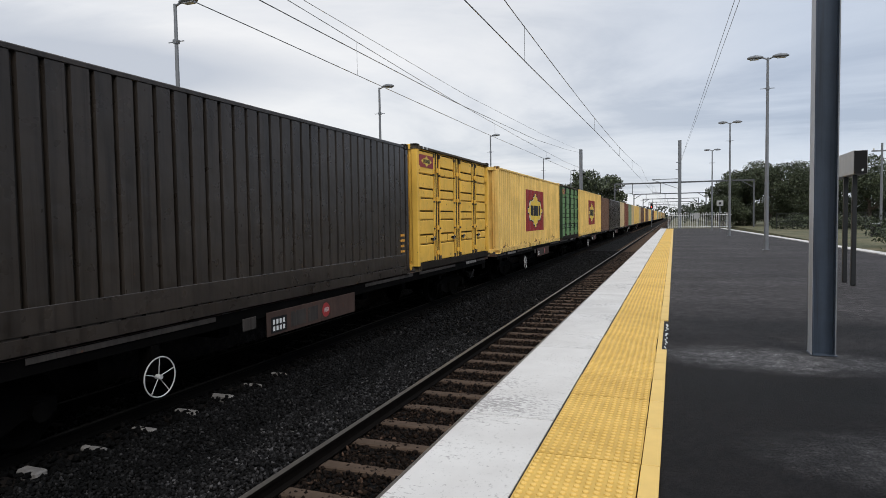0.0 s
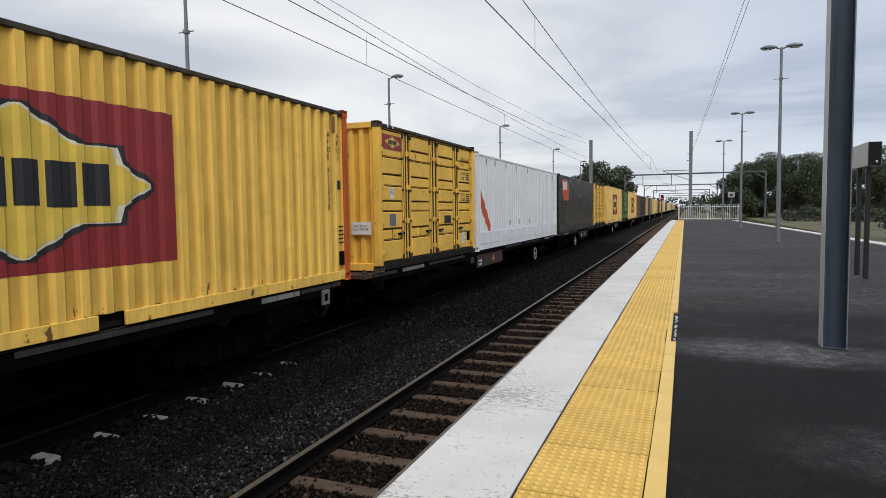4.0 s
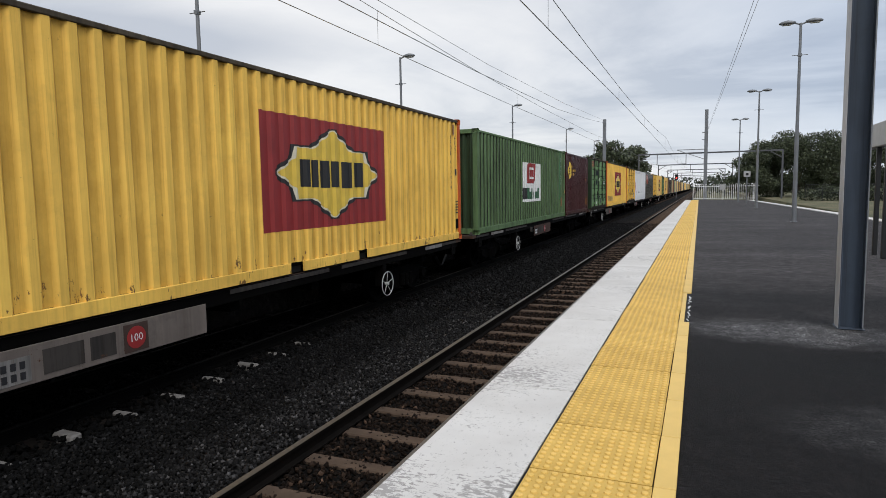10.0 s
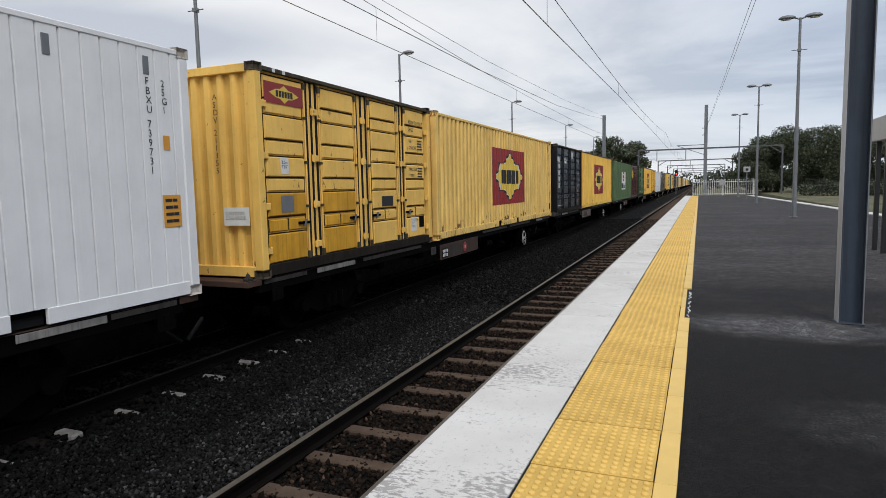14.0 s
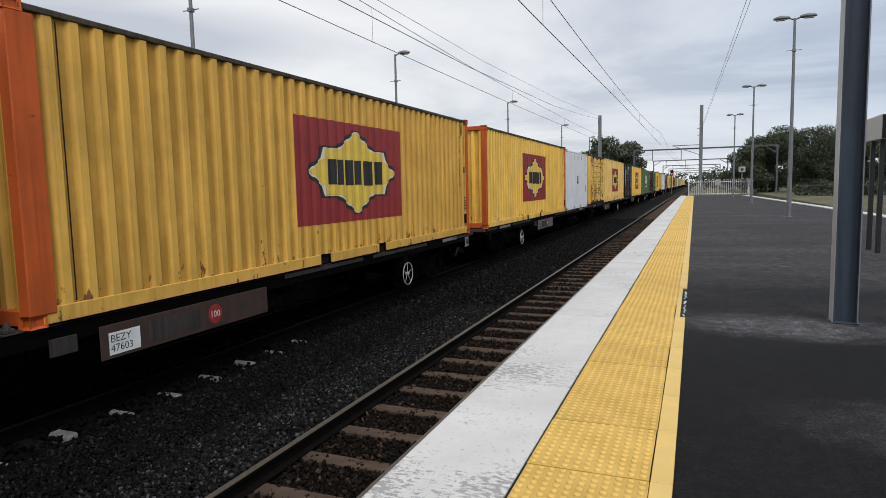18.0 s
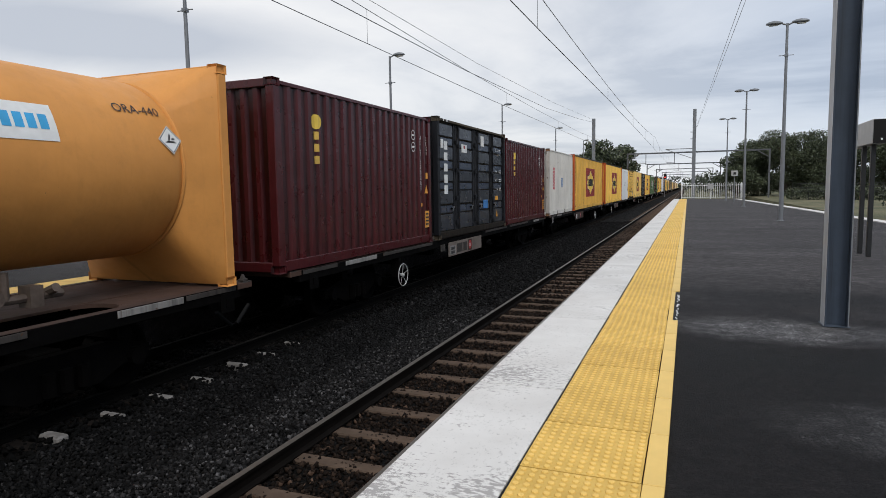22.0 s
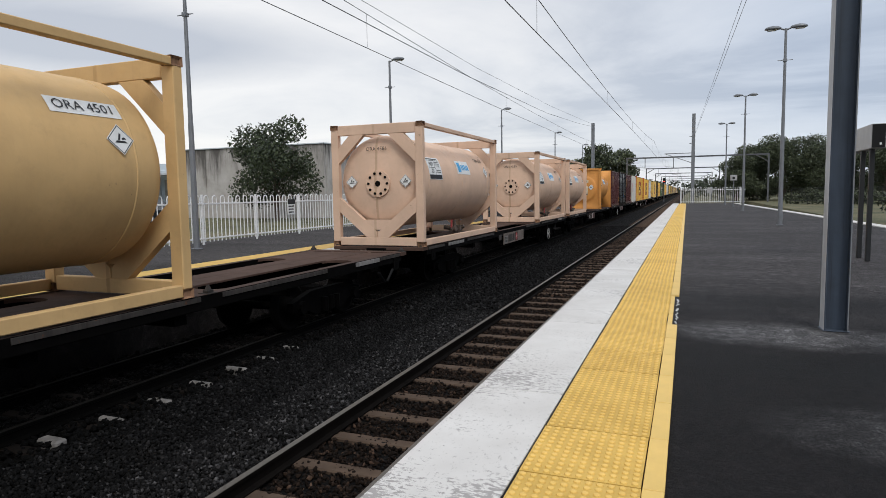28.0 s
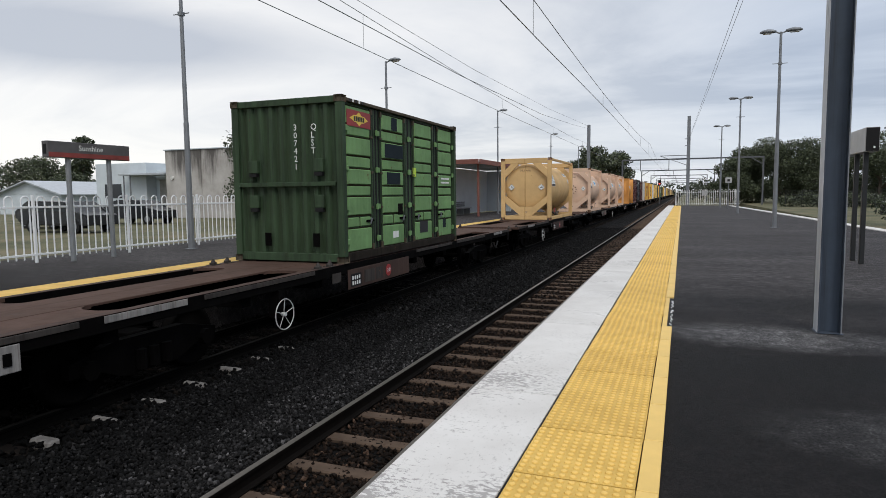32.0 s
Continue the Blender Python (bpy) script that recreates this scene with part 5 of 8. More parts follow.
BRAKE = {6: 4.86, 5: 14.5, 4: 4.74, 3: 4.56, 2: 14.6, 1: 14.56, 0: 4.32, -1: 14.43, -2: 4.1, -3: 4.29, -5: 4.43, -6: 4.94, -4: 14.11}
for k_ in range(-7, 27):
    wagon(2.15 + 19.67 * k_, BRAKE.get(k_, 4.45), k_ < 12, k_ < 8, k_ in (0, 2, -2, -4, 4, -1), k_ != -3, {-1: 1.0, 4: 1.0, -6: 0.5}.get(k_, 0.0))

# ------------------------------------------------------------------ marks and stickers on the containers
def tag_plate(c, W, y0, y1, z0, z1, mat, label="", out=0.0):
    return plate("sticker", y0, y1, z0, z1, W / 2 - 0.02 + out, mat, c, label)


def code_bars(c, x, y0, y1, z0, z1, n, mat, turned=False):
    """Writing too small to read: short bars."""
    r = random.Random(int(y0 * 100 + z0 * 1000))
    for i in range(n):
        z = z1 - (z1 - z0) * (i + 0.5) / n
        h = (z1 - z0) / n * 0.22
        mid = y0 + (y1 - y0) * r.uniform(0.4, 0.65)
        cut = y0 + (y1 - y0) * r.uniform(0.85, 1.0)
        plate("writing_bar", y0, mid - (y1 - y0) * 0.05, z - h, z + h, x, mat, c)
        plate("writing_bar", mid, cut, z - h, z + h, x, mat, c)


def column_at(c, words, size, mat, y, z, x, turn=FACE_SIDE):
    lettering("\n".join(words), size, mat, c, (x, y, z), turn)


# dark grey: red-orange corner emblem with pale blocks
def emblem_lo(y):
    y += 0.15
    return (2.0 - 0.76 * (y - 0.96) if y < 1.41 else 1.66) - 0.18


def emblem_hi(y):
    y += 0.15
    return (2.7 if y < 2.21 else 2.7 - 0.58 * (y - 2.21)) - 0.18


M["flash_red"] = plain("emblem_orange_red", (0.52, 0.09, 0.035), 0.55, 0, 0.2, 2)
mark(dark_forty, 2.5, 0.93, 2.67, emblem_lo, emblem_hi, M["flash_red"], 0.004, "orange-red corner emblem", "emblem_panel", n=60, pitch=0.2775)
for i, (a, b, z0, z1) in enumerate(((1.04, 1.38, 2.2, 2.6), (1.49, 1.82, 2.2, 2.6), (1.93, 2.2, 2.2, 2.6))):
    mark(dark_forty, 2.5, a, b, z0, z1, M["white_ink"], 0.009 + 0.0004 * i, "", "emblem_block", n=2, pitch=0.2775)
lettering("\n".join("SCFU"), 0.15, M["white_ink"], dark_forty, (0.78, 0.02, 2.5), FACE_END)
lettering("\n".join("416160"), 0.15, M["white_ink"], dark_forty, (0.78, 0.02, 1.95), FACE_END)
box_part("sticker", (0.7, 1.0, 0.012, 0.018, 0.5, 0.95), M["orange_ink"], dark_forty, label="orange caution sticker")
code_bars(dark_forty, 1.235, 11.72, 11.95, 0.35, 0.95, 5, M["orange_ink"])
for z in (0.12,):
    tag_plate(dark_forty, 2.5, 2.1, 2.2, z + 0.55, z + 0.7, M["white_ink"], "", 0.003)
box_part("side_skirt", (1.232, 1.245, 0.2, 12.0, 0.2, 0.46), PAINT["grey"], dark_forty, 0.006, "flat steel skirt along the foot")

# white: slanted red flash and a row of flat panels along the foot
mark(white, 2.5, 0.40, 1.42, lambda y: max(0.56, 1.28 - 0.9 * (y - 0.25)) - 0.18, lambda y: max(0.56, 1.84 - 1.08 * (y - 0.25)) - 0.18, M["flash_red"], 0.004, "slanted red flash", "red_flash", depth=0.5, n=60, pitch=0.277)
for i in range(11):
    y = 0.28 + i * 1.07
    box_part("foot_panel", (1.228, 1.242, y, y + 1.04, 0.19, 0.56), PAINT["white"], white, 0.006)
    if i:
        box_part("foot_rib", (1.242, 1.262, y - 0.03, y + 0.01, 0.1, 0.66), PAINT["white"], white, 0.004)
for y in (0.95, 1.9, 3.2, 4.6, 6.3):
    box_part("lashing_recess", (1.222, 1.236, y, y + 0.07, 2.62, 2.8), M["galv"], white, 0.004)
for y in (8.3, 9.9, 11.15):
    box_part("lashing_recess", (1.222, 1.240, y, y + 0.13, 2.5, 2.76), PAINT["white"], white, 0.012)
    box_part("recess_mouth", (1.2402, 1.242, y + 0.03, y + 0.10, 2.6, 2.73), M["galv"], white)
column_at(white, "FJSV", 0.14, M["ink"], 11.42, 2.4, 1.234)
column_at(white, "429130", 0.14, M["ink"], 11.42, 1.8, 1.234)
for y in (3.72, 5.0, 6.6):
    box_part("lashing_recess", (1.222, 1.236, y, y + 0.05, 0.7, 0.86), M["dark_frame"], white, 0.004)

# side-door containers: weights and numbers on the last leaf
def weights(c, W, words, rows, mat=None):
    mat = mat or M["ink"]
    x = W / 2 - 0.044
    lettering(words[0], 0.115, mat, c, (x, 4.98, 2.60))
    lettering(words[1], 0.115, mat, c, (x, 4.98, 2.45))
    for (a, b), z in zip(rows, (2.205, 1.615)):
        lettering(a, 0.105, mat, c, (x, 5.0, z))
        lettering(b, 0.105, mat, c, (x, 5.0, z - 0.135))
        code_bars(c, x, 5.42, 5.66, z - 0.15, z + 0.09, 4, mat)


weights(yb, 2.5, ("ASDV 211216 7", "2PG2"), (("MAX.GR.", "TARE"), ("NET", "CU.CAP.")))
weights(yf, 2.5, ("ASDV 211355 9", "2PG2"), (("NET", "CU.CAP."), ("MAX.GR.", "TARE")))
for c in (yb, yf):
    tag_plate(c, 2.5, 5.02, 5.3, 0.32, 0.62, M["white_ink"], "white caution sticker", -0.030)
    lettering("CAUTION\n9'10\"\nHIGH", 0.075, M["ink"], c, (1.204, 5.05, 0.53))
    tag_plate(c, 2.5, 3.72, 4.2, 0.9, 1.1, M["ink"], "black rectangle", -0.030)
    tag_plate(c, 2.5, 0.57, 0.76, 1.49, 1.73, M["white_ink"], "white height sticker", -0.030)
    lettering("3.0m\n9'10\"", 0.075, M["ink"], c, (1.206, 0.585, 1.64))
    tag_plate(c, 2.5, 0.55, 0.85, 0.92, 1.17, M["galv"], "bare metal plate", -0.030)
    tag_plate(c, 2.5, 5.45, 5.7, 0.38, 0.62, M["rail"], "rusty placard holder", -0.030)
    lettering("\n".join("ASDV"), 0.12, M["ink"], c, (0.48, 0.025, 2.55), FACE_END)
    lettering("\n".join("211355" if c is yf else "211216"), 0.12, M["ink"], c, (0.48, 0.025, 2.05), FACE_END)
    box_part("sticker", (0.60, 1.05, 0.0, 0.006, 0.76, 1.02), M["white_ink"], c, label="white width sticker")
    lettering("CAUTION\n2.5m WIDE", 0.075, M["ink"], c, (0.63, -0.003, 0.91), FACE_END)

M["dark_patch"] = plain("dark_blue_patch", (0.010, 0.017, 0.022), 0.7, 0, 0.25, 3, 0.15)
M["lime"] = plain("lime_sticker", (0.45, 0.62, 0.06), 0.6, 0, 0.1)
for ob, u_, z_ in TRAIN:
    if ob["label"] == "green side-door container with dark patched panels" or ob is g2:
        W = 2.5 if ob is not g2 else 2.44
        for a, b, z0, z1 in ((2.14, 2.42, 2.60, 2.87), (1.82, 2.70, 2.02, 2.31), (1.9, 2.55, 1.47, 1.72)):
            tag_plate(ob, W, a, b, z0, z1, M["dark_patch"], "dark over-painted patch", -0.030)
        tag_plate(ob, W, 3.24, 3.42, 1.66, 1.86, M["lime"] if ob is g2 else M["white_ink"], "bright sticker", -0.030)
        tag_plate(ob, W, 2.42, 2.66, 0.82, 1.06, M["rail"], "rusty placard holder", -0.030)
        tag_plate(ob, W, 2.15, 2.42, 0.33, 0.47, M["white_ink"], "", -0.030)
        tag_plate(ob, W, 3.62, 4.1, 0.35, 0.62, M["ink"], "black patch", -0.030)
        tag_plate(ob, W, 5.12, 5.34, 0.4, 0.62, M["dark_patch"], "", -0.030)
        code_bars(ob, W / 2 - 0.044, 5.0, 5.6, 1.5, 1.7, 2, M["white_ink"])
        column_at(ob, "QLST", 0.16, M["white_ink"], 0.02, 2.45, 0.55, FACE_END)
        column_at(ob, "307421", 0.16, M["white_ink"], 0.02, 2.45, 0.18, FACE_END)
        if ob is not g2:
            for a, b, z0, z1 in ((4.98, 5.04, 1.35, 1.95), (5.04, 5.34, 1.56, 1.62), (5.3, 5.36, 1.3, 1.85), (5.36, 5.66, 1.3, 1.36), (5.62, 5.68, 1.36, 1.8), (5.1, 5.5, 1.84, 1.9)):
                tag_plate(ob, W, a, b, z0, z1, M["ink"], "black spray-paint stroke", -0.029)
        # waist rail and lashing pockets of the blind end
        box_part("waist_rail", (-1.06, 1.06, -0.02, 0.05, 1.42, 1.5), PAINT["blackgreen"], ob, 0.008)
        for x in (-0.72, 0.72):
            for z in (1.02, 1.68):
                box_part("lashing_pocket", (x - 0.1, x + 0.1, -0.03, 0.05, z, z + 0.24), PAINT["blackgreen"], ob, 0.01)
                # black block puts the mouth's shade into its colour
                box_part("pocket_mouth", (x - 0.08, x + 0.08, -0.034, 0.04, z - 0.07, z - 0.004), M["black"], ob)
        for x in (-0.45, 0.62):
            box_part("rub_mark", (x - 0.07, x + 0.07, 0.012, 0.02, 0.3, 0.55), M["dark_frame"], ob)

# maroon with a round yellow emblem
def disc_half(y, r=0.385, rz=0.40):
    d = 1 - ((y - 0.85) / r) ** 2
    return rz * math.sqrt(max(d, 0))


mark(maroon_twenty, 2.44, 0.62, 1.38, lambda y: 1.94 - disc_half(y), lambda y: 1.94 + disc_half(y), M["badge_yellow"], 0.004, "round yellow emblem", "emblem_disc", 0.85, n=40)
for i in range(3):
    z = 1.98 + i * 0.12
    mark(maroon_twenty, 2.44, 0.82, 1.16, (lambda y, z=z: z - 0.23 + 0.4 * (y - 0.78)), (lambda y, z=z: z - 0.17 + 0.4 * (y - 0.78)), PAINT["maroon"], 0.009, "", "emblem_block", 0.85)
M["gold"] = plain("gold_ink", (0.55, 0.36, 0.07), 0.6, 0, 0.2)
for y0, y1, z0, z1 in ((1.47, 1.83, 2.25, 2.36), (1.47, 2.56, 2.07, 2.18), (1.47, 2.15, 1.89, 1.99)):
    n = int((y1 - y0) / 0.105)
    for i in range(n):
        mark(maroon_twenty, 2.44, y0 + i * 0.105, y0 + i * 0.105 + 0.06, z0, z1, M["gold"], 0.006, "", "emblem_block", 0.85, n=2)
column_at(maroon_twenty, "ABLK", 0.13, M["white_ink"], 5.17, 2.46, 1.215)
column_at(maroon_twenty, "5605", 0.13, M["white_ink"], 5.17, 1.94, 1.215)
column_at(maroon_twenty, "2EG9", 0.13, M["white_ink"], 5.5, 2.4, 1.215)
tag_plate(maroon_twenty, 2.44, 5.42, 5.68, 0.38, 0.74, M["orange_ink"], "orange caution sticker", 0.004)
code_bars(maroon_twenty, 1.212, 5.45, 5.65, 0.4, 0.72, 4, M["ink"])
tag_plate(maroon_twenty, 2.44, 5.40, 5.48, 1.62, 1.78, M["orange_ink"], "", 0.004)

# green forty-foot: white panel, maroon emblem, dark blocks
mark(green_forty, 2.5, 4.82, 7.48, 0.80, 2.2, M["white_ink"], 0.003, "white emblem panel", "emblem_panel", pitch=0.305)
mark(green_forty, 2.5, 5.45, 6.72, lambda y: 1.28 + 0.73 * min(1.0, max(0.0, (y - 6.38) / 0.17)), lambda y: 2.01 - 0.73 * min(1.0, max(0.0, (5.48 - y) / 0.17)), M["red"], 0.007, "slanted maroon emblem", "emblem_square", n=60, pitch=0.305)
for i, (a, b, z0, z1) in enumerate(((5.85, 6.5, 1.96, 2.04), (5.8, 5.9, 1.7, 1.96), (5.8, 6.35, 1.62, 1.7), (6.42, 6.52, 1.74, 1.96))):
    mark(green_forty, 2.5, a, b, z0, z1, M["white_ink"], 0.010 + 0.001 * i, "", "emblem_block", n=2, pitch=0.305)
# black strips draw the shadow line along the foot of each rib
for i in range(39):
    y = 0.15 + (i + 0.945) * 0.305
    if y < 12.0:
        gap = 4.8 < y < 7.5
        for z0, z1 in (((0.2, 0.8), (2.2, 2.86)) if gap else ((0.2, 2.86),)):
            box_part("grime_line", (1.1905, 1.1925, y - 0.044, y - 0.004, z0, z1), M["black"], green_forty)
for a, b, z0, z1, m_ in ((4.87, 5.13, 0.9, 1.3, "ink"), (5.17, 5.43, 0.9, 1.3, "ink"), (5.5, 5.75, 0.9, 1.3, "word_green"), (5.8, 6.0, 0.9, 1.16, "word_green"), (6.03, 6.12, 0.9, 1.25, "word_green"), (6.16, 6.24, 0.9, 1.28, "word_green"),
                         (6.28, 6.52, 0.9, 1.16, "word_green"), (6.56, 6.78, 0.9, 1.16, "word_green"), (6.82, 7.04, 0.9, 1.16, "word_green"), (7.08, 7.18, 0.9, 1.3, "word_green")):
    if m_ not in M:
        M[m_] = plain("emblem_green", (0.03, 0.10, 0.05), 0.6, 0, 0.2)
    mark(green_forty, 2.5, a, b, z0, z1, M[m_], 0.011, "", "emblem_block", n=2, pitch=0.305)
for y in (4.85, 7.15, 11.0):
    box_part("lashing_recess", (1.222, 1.238, y, y + 0.16, 2.5, 2.82), PAINT["darkgreen"], green_forty, 0.01)
box_part("number_strip", (1.214, 1.233, 10.98, 11.2, 0.78, 2.84), PAINT["emerald"], green_forty, 0.006, "bright green flat strip")
column_at(green_forty, "QRFW", 0.13, M["white_ink"], 11.26, 2.52, 1.235)
column_at(green_forty, "400852", 0.13, M["white_ink"], 11.26, 2.0, 1.235)
column_at(green_forty, "4EG1", 0.12, M["white_ink"], 11.93, 2.5, 1.247)
M["brown_label"] = plain("faded_brown_label", (0.26, 0.13, 0.045), 0.7, 0, 0.4, 9)
tag_plate(green_forty, 2.5, 11.93, 12.03, 1.8, 1.94, M["brown_label"], "faded brown label", 0.016)
tag_plate(green_forty, 2.5, 11.26, 11.5, 0.48, 0.86, M["brown_label"], "faded brown caution label", 0.004)
bm = bmesh.new()
bm.faces.new([bm.verts.new((1.2515, y, z)) for y, z in ((11.9, 1.04), (12.06, 1.04), (11.98, 1.22))])
part("warning_triangle", bm, M["orange_ink"], green_forty)

# navy side-door containers: paper labels and white weights
for c in (nv, nv2):
    for i, (z0, z1) in enumerate(((2.25, 2.46), (1.98, 2.18), (1.70, 1.90), (1.41, 1.62), (1.13, 1.35))):
        tag_plate(c, 2.5, 0.54, 0.78, z0, z1, M["white_ink"], "white paper label", -0.030)
    tag_plate(c, 2.5, 0.32, 0.5, 2.28, 2.5, M["white_ink"], "", -0.030)
    tag_plate(c, 2.5, 1.86, 2.3, 2.24, 2.46, M["white_ink"], "white label with red emblem", -0.030)
    tag_plate(c, 2.5, 2.02, 2.14, 2.34, 2.43, M["red"], "", -0.026)
    tag_plate(c, 2.5, 3.55, 3.85, 2.5, 2.8, M["white_ink"], "", -0.030)
    x = 1.206
    lettering("QLSV 305123", 0.1, M["white_ink"], c, (x, 5.02, 2.42))
    lettering("2NG2", 0.1, M["white_ink"], c, (x, 5.3, 2.3))
    for word, z in (("TARE", 1.76), ("NET", 1.48), ("CU.CAP.", 1.2)):
        lettering(word, 0.09, M["white_ink"], c, (x, 5.0, z))
        code_bars(c, x, 5.42, 5.66, z - 0.03, z + 0.09, 2, M["white_ink"])
    tag_plate(c, 2.5, 5.0, 5.3, 0.88, 1.02, M["orange_ink"], "orange sticker", -0.030)
    bm = bmesh.new()
    bm.faces.new([bm.verts.new((1.206, y, z)) for y, z in ((5.05, 0.36), (5.27, 0.36), (5.16, 0.56))])
    part("warning_triangle", bm, M["orange_ink"], c)
tag_plate(nv2, 2.5, 3.75, 4.2, 0.66, 0.92, M["blue_ink"], "bright blue panel", -0.030)
code_bars(nv, 1.206, 0.35, 1.4, 0.33, 0.37, 1, M["white_ink"])

# white twenty-foot
tag_plate(w20, 2.5, 2.9, 3.28, 1.3, 1.7, M["dark_patch"], "dark blue sticker", 0.003)
code_bars(w20, 1.236, 2.95, 3.23, 1.4, 1.66, 3, M["white_ink"])
column_at(w20, "FBXU", 0.115, M["ink"], 5.41, 2.45, 1.234)
column_at(w20, "739731", 0.115, M["ink"], 5.41, 1.98, 1.234)
column_at(w20, "25G1", 0.11, M["ink"], 5.63, 2.45, 1.234)
tag_plate(w20, 2.5, 5.56, 5.82, 0.85, 1.22, M["orange_ink"], "orange caution sticker", 0.003)
tag_plate(w20, 2.5, 5.62, 5.71, 1.74, 1.9, M["orange_ink"], "", 0.003)
code_bars(w20, 1.2375, 5.59, 5.79, 0.88, 1.2, 4, M["ink"])
for y in (2.2, 3.16, 4.25, 5.4):
    box_part("lashing_recess", (1.222, 1.236, y, y + 0.08, 2.56, 2.76), M["galv"], w20, 0.004)

# off-white twenty-foot: two upright rows of red letters, drawn as blocks
M["red_letter"] = plain("faded_red_ink", (0.48, 0.10, 0.12), 0.6, 0, 0.2)
for y0, n in ((0.92, 7), (1.14, 8)):
    for i in range(n):
        h = 1.02 / n
        mark(gm, 2.44, y0, y0 + 0.17, 2.17 - (i + 0.82) * h, 2.17 - i * h, M["red_letter"], 0.004, "", "emblem_block", n=2, pitch=0.227)
tag_plate(gm, 2.44, 2.93, 3.25, 1.3, 1.72, M["blue_ink"], "blue sticker", 0.003)
code_bars(gm, 1.206, 2.97, 3.2, 1.34, 1.68, 5, M["white_ink"])
lettering("\n".join("FBXU"), 0.12, M["ink"], gm, (0.55, 0.035, 2.5), FACE_END)
for i in range(9):
    box_part("writing_bar", (0.56, 0.62, 0.035, 0.038, 1.98 - i * 0.105, 2.05 - i * 0.105), M["ink"], gm)
tag_plate(gm, 2.44, 5.5, 5.56, 2.0, 2.12, M["orange_ink"], "", 0.003)

# chipped paint and rust on the frames of the white containers
for c in (gm, w20):
    for p in c.children:
        if p.name.startswith("corner_casting") or (c is gm and p.name.startswith("corner_post")):
            p.material_slots[0].material = M["rust_edge"] if c is gm and "casting" in p.name else PAINT["chipped"]

# maroon twenty-foot pair
for c in (oxblood_a, oxblood_b):
    mark(c, 2.44, 1.05, 1.31, lambda y: 2.21 - 0.12 * math.sqrt(max(0, 1 - ((y - 1.03) / 0.13) ** 2)), lambda y: 2.21 + 0.12 * math.sqrt(max(0, 1 - ((y - 1.03) / 0.13) ** 2)), M["badge_yellow"], 0.006, "small round yellow emblem", "emblem_disc", 0.85)
    for i, z in enumerate((2.1, 1.9, 1.7)):
        mark(c, 2.44, 1.13, 1.23, z, z + 0.13, M["gold"], 0.006, "", "emblem_block", 0.85, n=2)
    tag_plate(c, 2.44, 5.66, 5.9, 0.36, 0.75, M["orange_ink"], "orange caution sticker", 0.004)
    code_bars(c, 1.211, 5.69, 5.87, 0.4, 0.72, 4, M["ink"])
    bm = bmesh.new()
    bm.faces.new([bm.verts.new((1.213, y, z)) for y, z in ((5.64, 1.16), (5.86, 1.16), (5.75, 1.36))])
    part("warning_triangle", bm, M["orange_ink"], c)
    column_at(c, "ASLT", 0.135, M["white_ink"], 5.4, 2.38, 1.214)
    column_at(c, "500083", 0.135, M["white_ink"], 5.4, 1.84, 1.214)
    column_at(c, "2EG0", 0.125, M["white_ink"], 5.74, 2.38, 1.214)
    tag_plate(c, 2.44, 5.74, 5.86, 1.5, 1.64, M["orange_ink"], "", 0.004)
    tag_plate(c, 2.44, 5.44, 5.52, 0.86, 0.94, M["orange_ink"], "", 0.004)
    for z in (2.46, 2.2):
        bm = bmesh.new()
        bmesh.ops.create_circle(bm, segments=20, radius=0.11)
        inner = [bm.verts.new(v.co * 0.84) for v in list(bm.verts)]
        bm.verts.ensure_lookup_table()
        for q in range(20):
            bm.faces.new((bm.verts[q], bm.verts[(q + 1) % 20], inner[(q + 1) % 20], inner[q]))
        bmesh.ops.rotate(bm, verts=bm.verts[:], cent=(0, 0, 0), matrix=Euler(FACE_SIDE).to_matrix())
        part("ring_mark", bm, M["white_ink"], c).location = (1.214, 5.05, z)
        plate("writing_bar", 4.99, 5.11, z - 0.02, z + 0.02, 1.212, M["white_ink"], c)

# yellow forty-foot: numbers near the far end, rust and graffiti strokes
for ob, u_, z_ in TRAIN:
    if ob["label"] in (y40, y40o) and u_ < 130:
        column_at(ob, "AFDB", 0.14, M["ink"], 11.5, 2.5, 1.236)
        column_at(ob, "413038", 0.14, M["ink"], 11.5, 1.9, 1.236)
        column_at(ob, "4FG1", 0.14, M["ink"], 11.8, 2.5, 1.236)
        code_bars(ob, 1.234, 11.83, 12.0, 0.65, 1.0, 5, M["ink"])
        tag_plate(ob, 2.5, 11.83, 12.0, 0.28, 0.53, M["rail"], "rusty plate", 0.003)
        tag_plate(ob, 2.5, 11.82, 11.92, 1.62, 1.78, M["ink"], "", 0.001)
        box_part("lashing_recess", (1.229, 1.2335, 11.70, 11.78, 2.62, 2.88), M["rust_edge"], ob, 0.002, "rusty lashing recess")
        for i in range(4):
            plate("hazard_bar", 11.35 + i * 0.13, 11.42 + i * 0.13, 2.945, 2.99, 1.2385, M["ink"], ob)
for i in range(14):
    r = random.Random(i)
    y = 0.5 + i * 0.19
    plate("graffiti_stroke", y, y + 0.05, 0.32 + r.uniform(0, 0.1), 0.62 + r.uniform(0, 0.12), 1.231, M["galv"], [o for o, u_, z_ in TRAIN if u_ == 87.75][0])


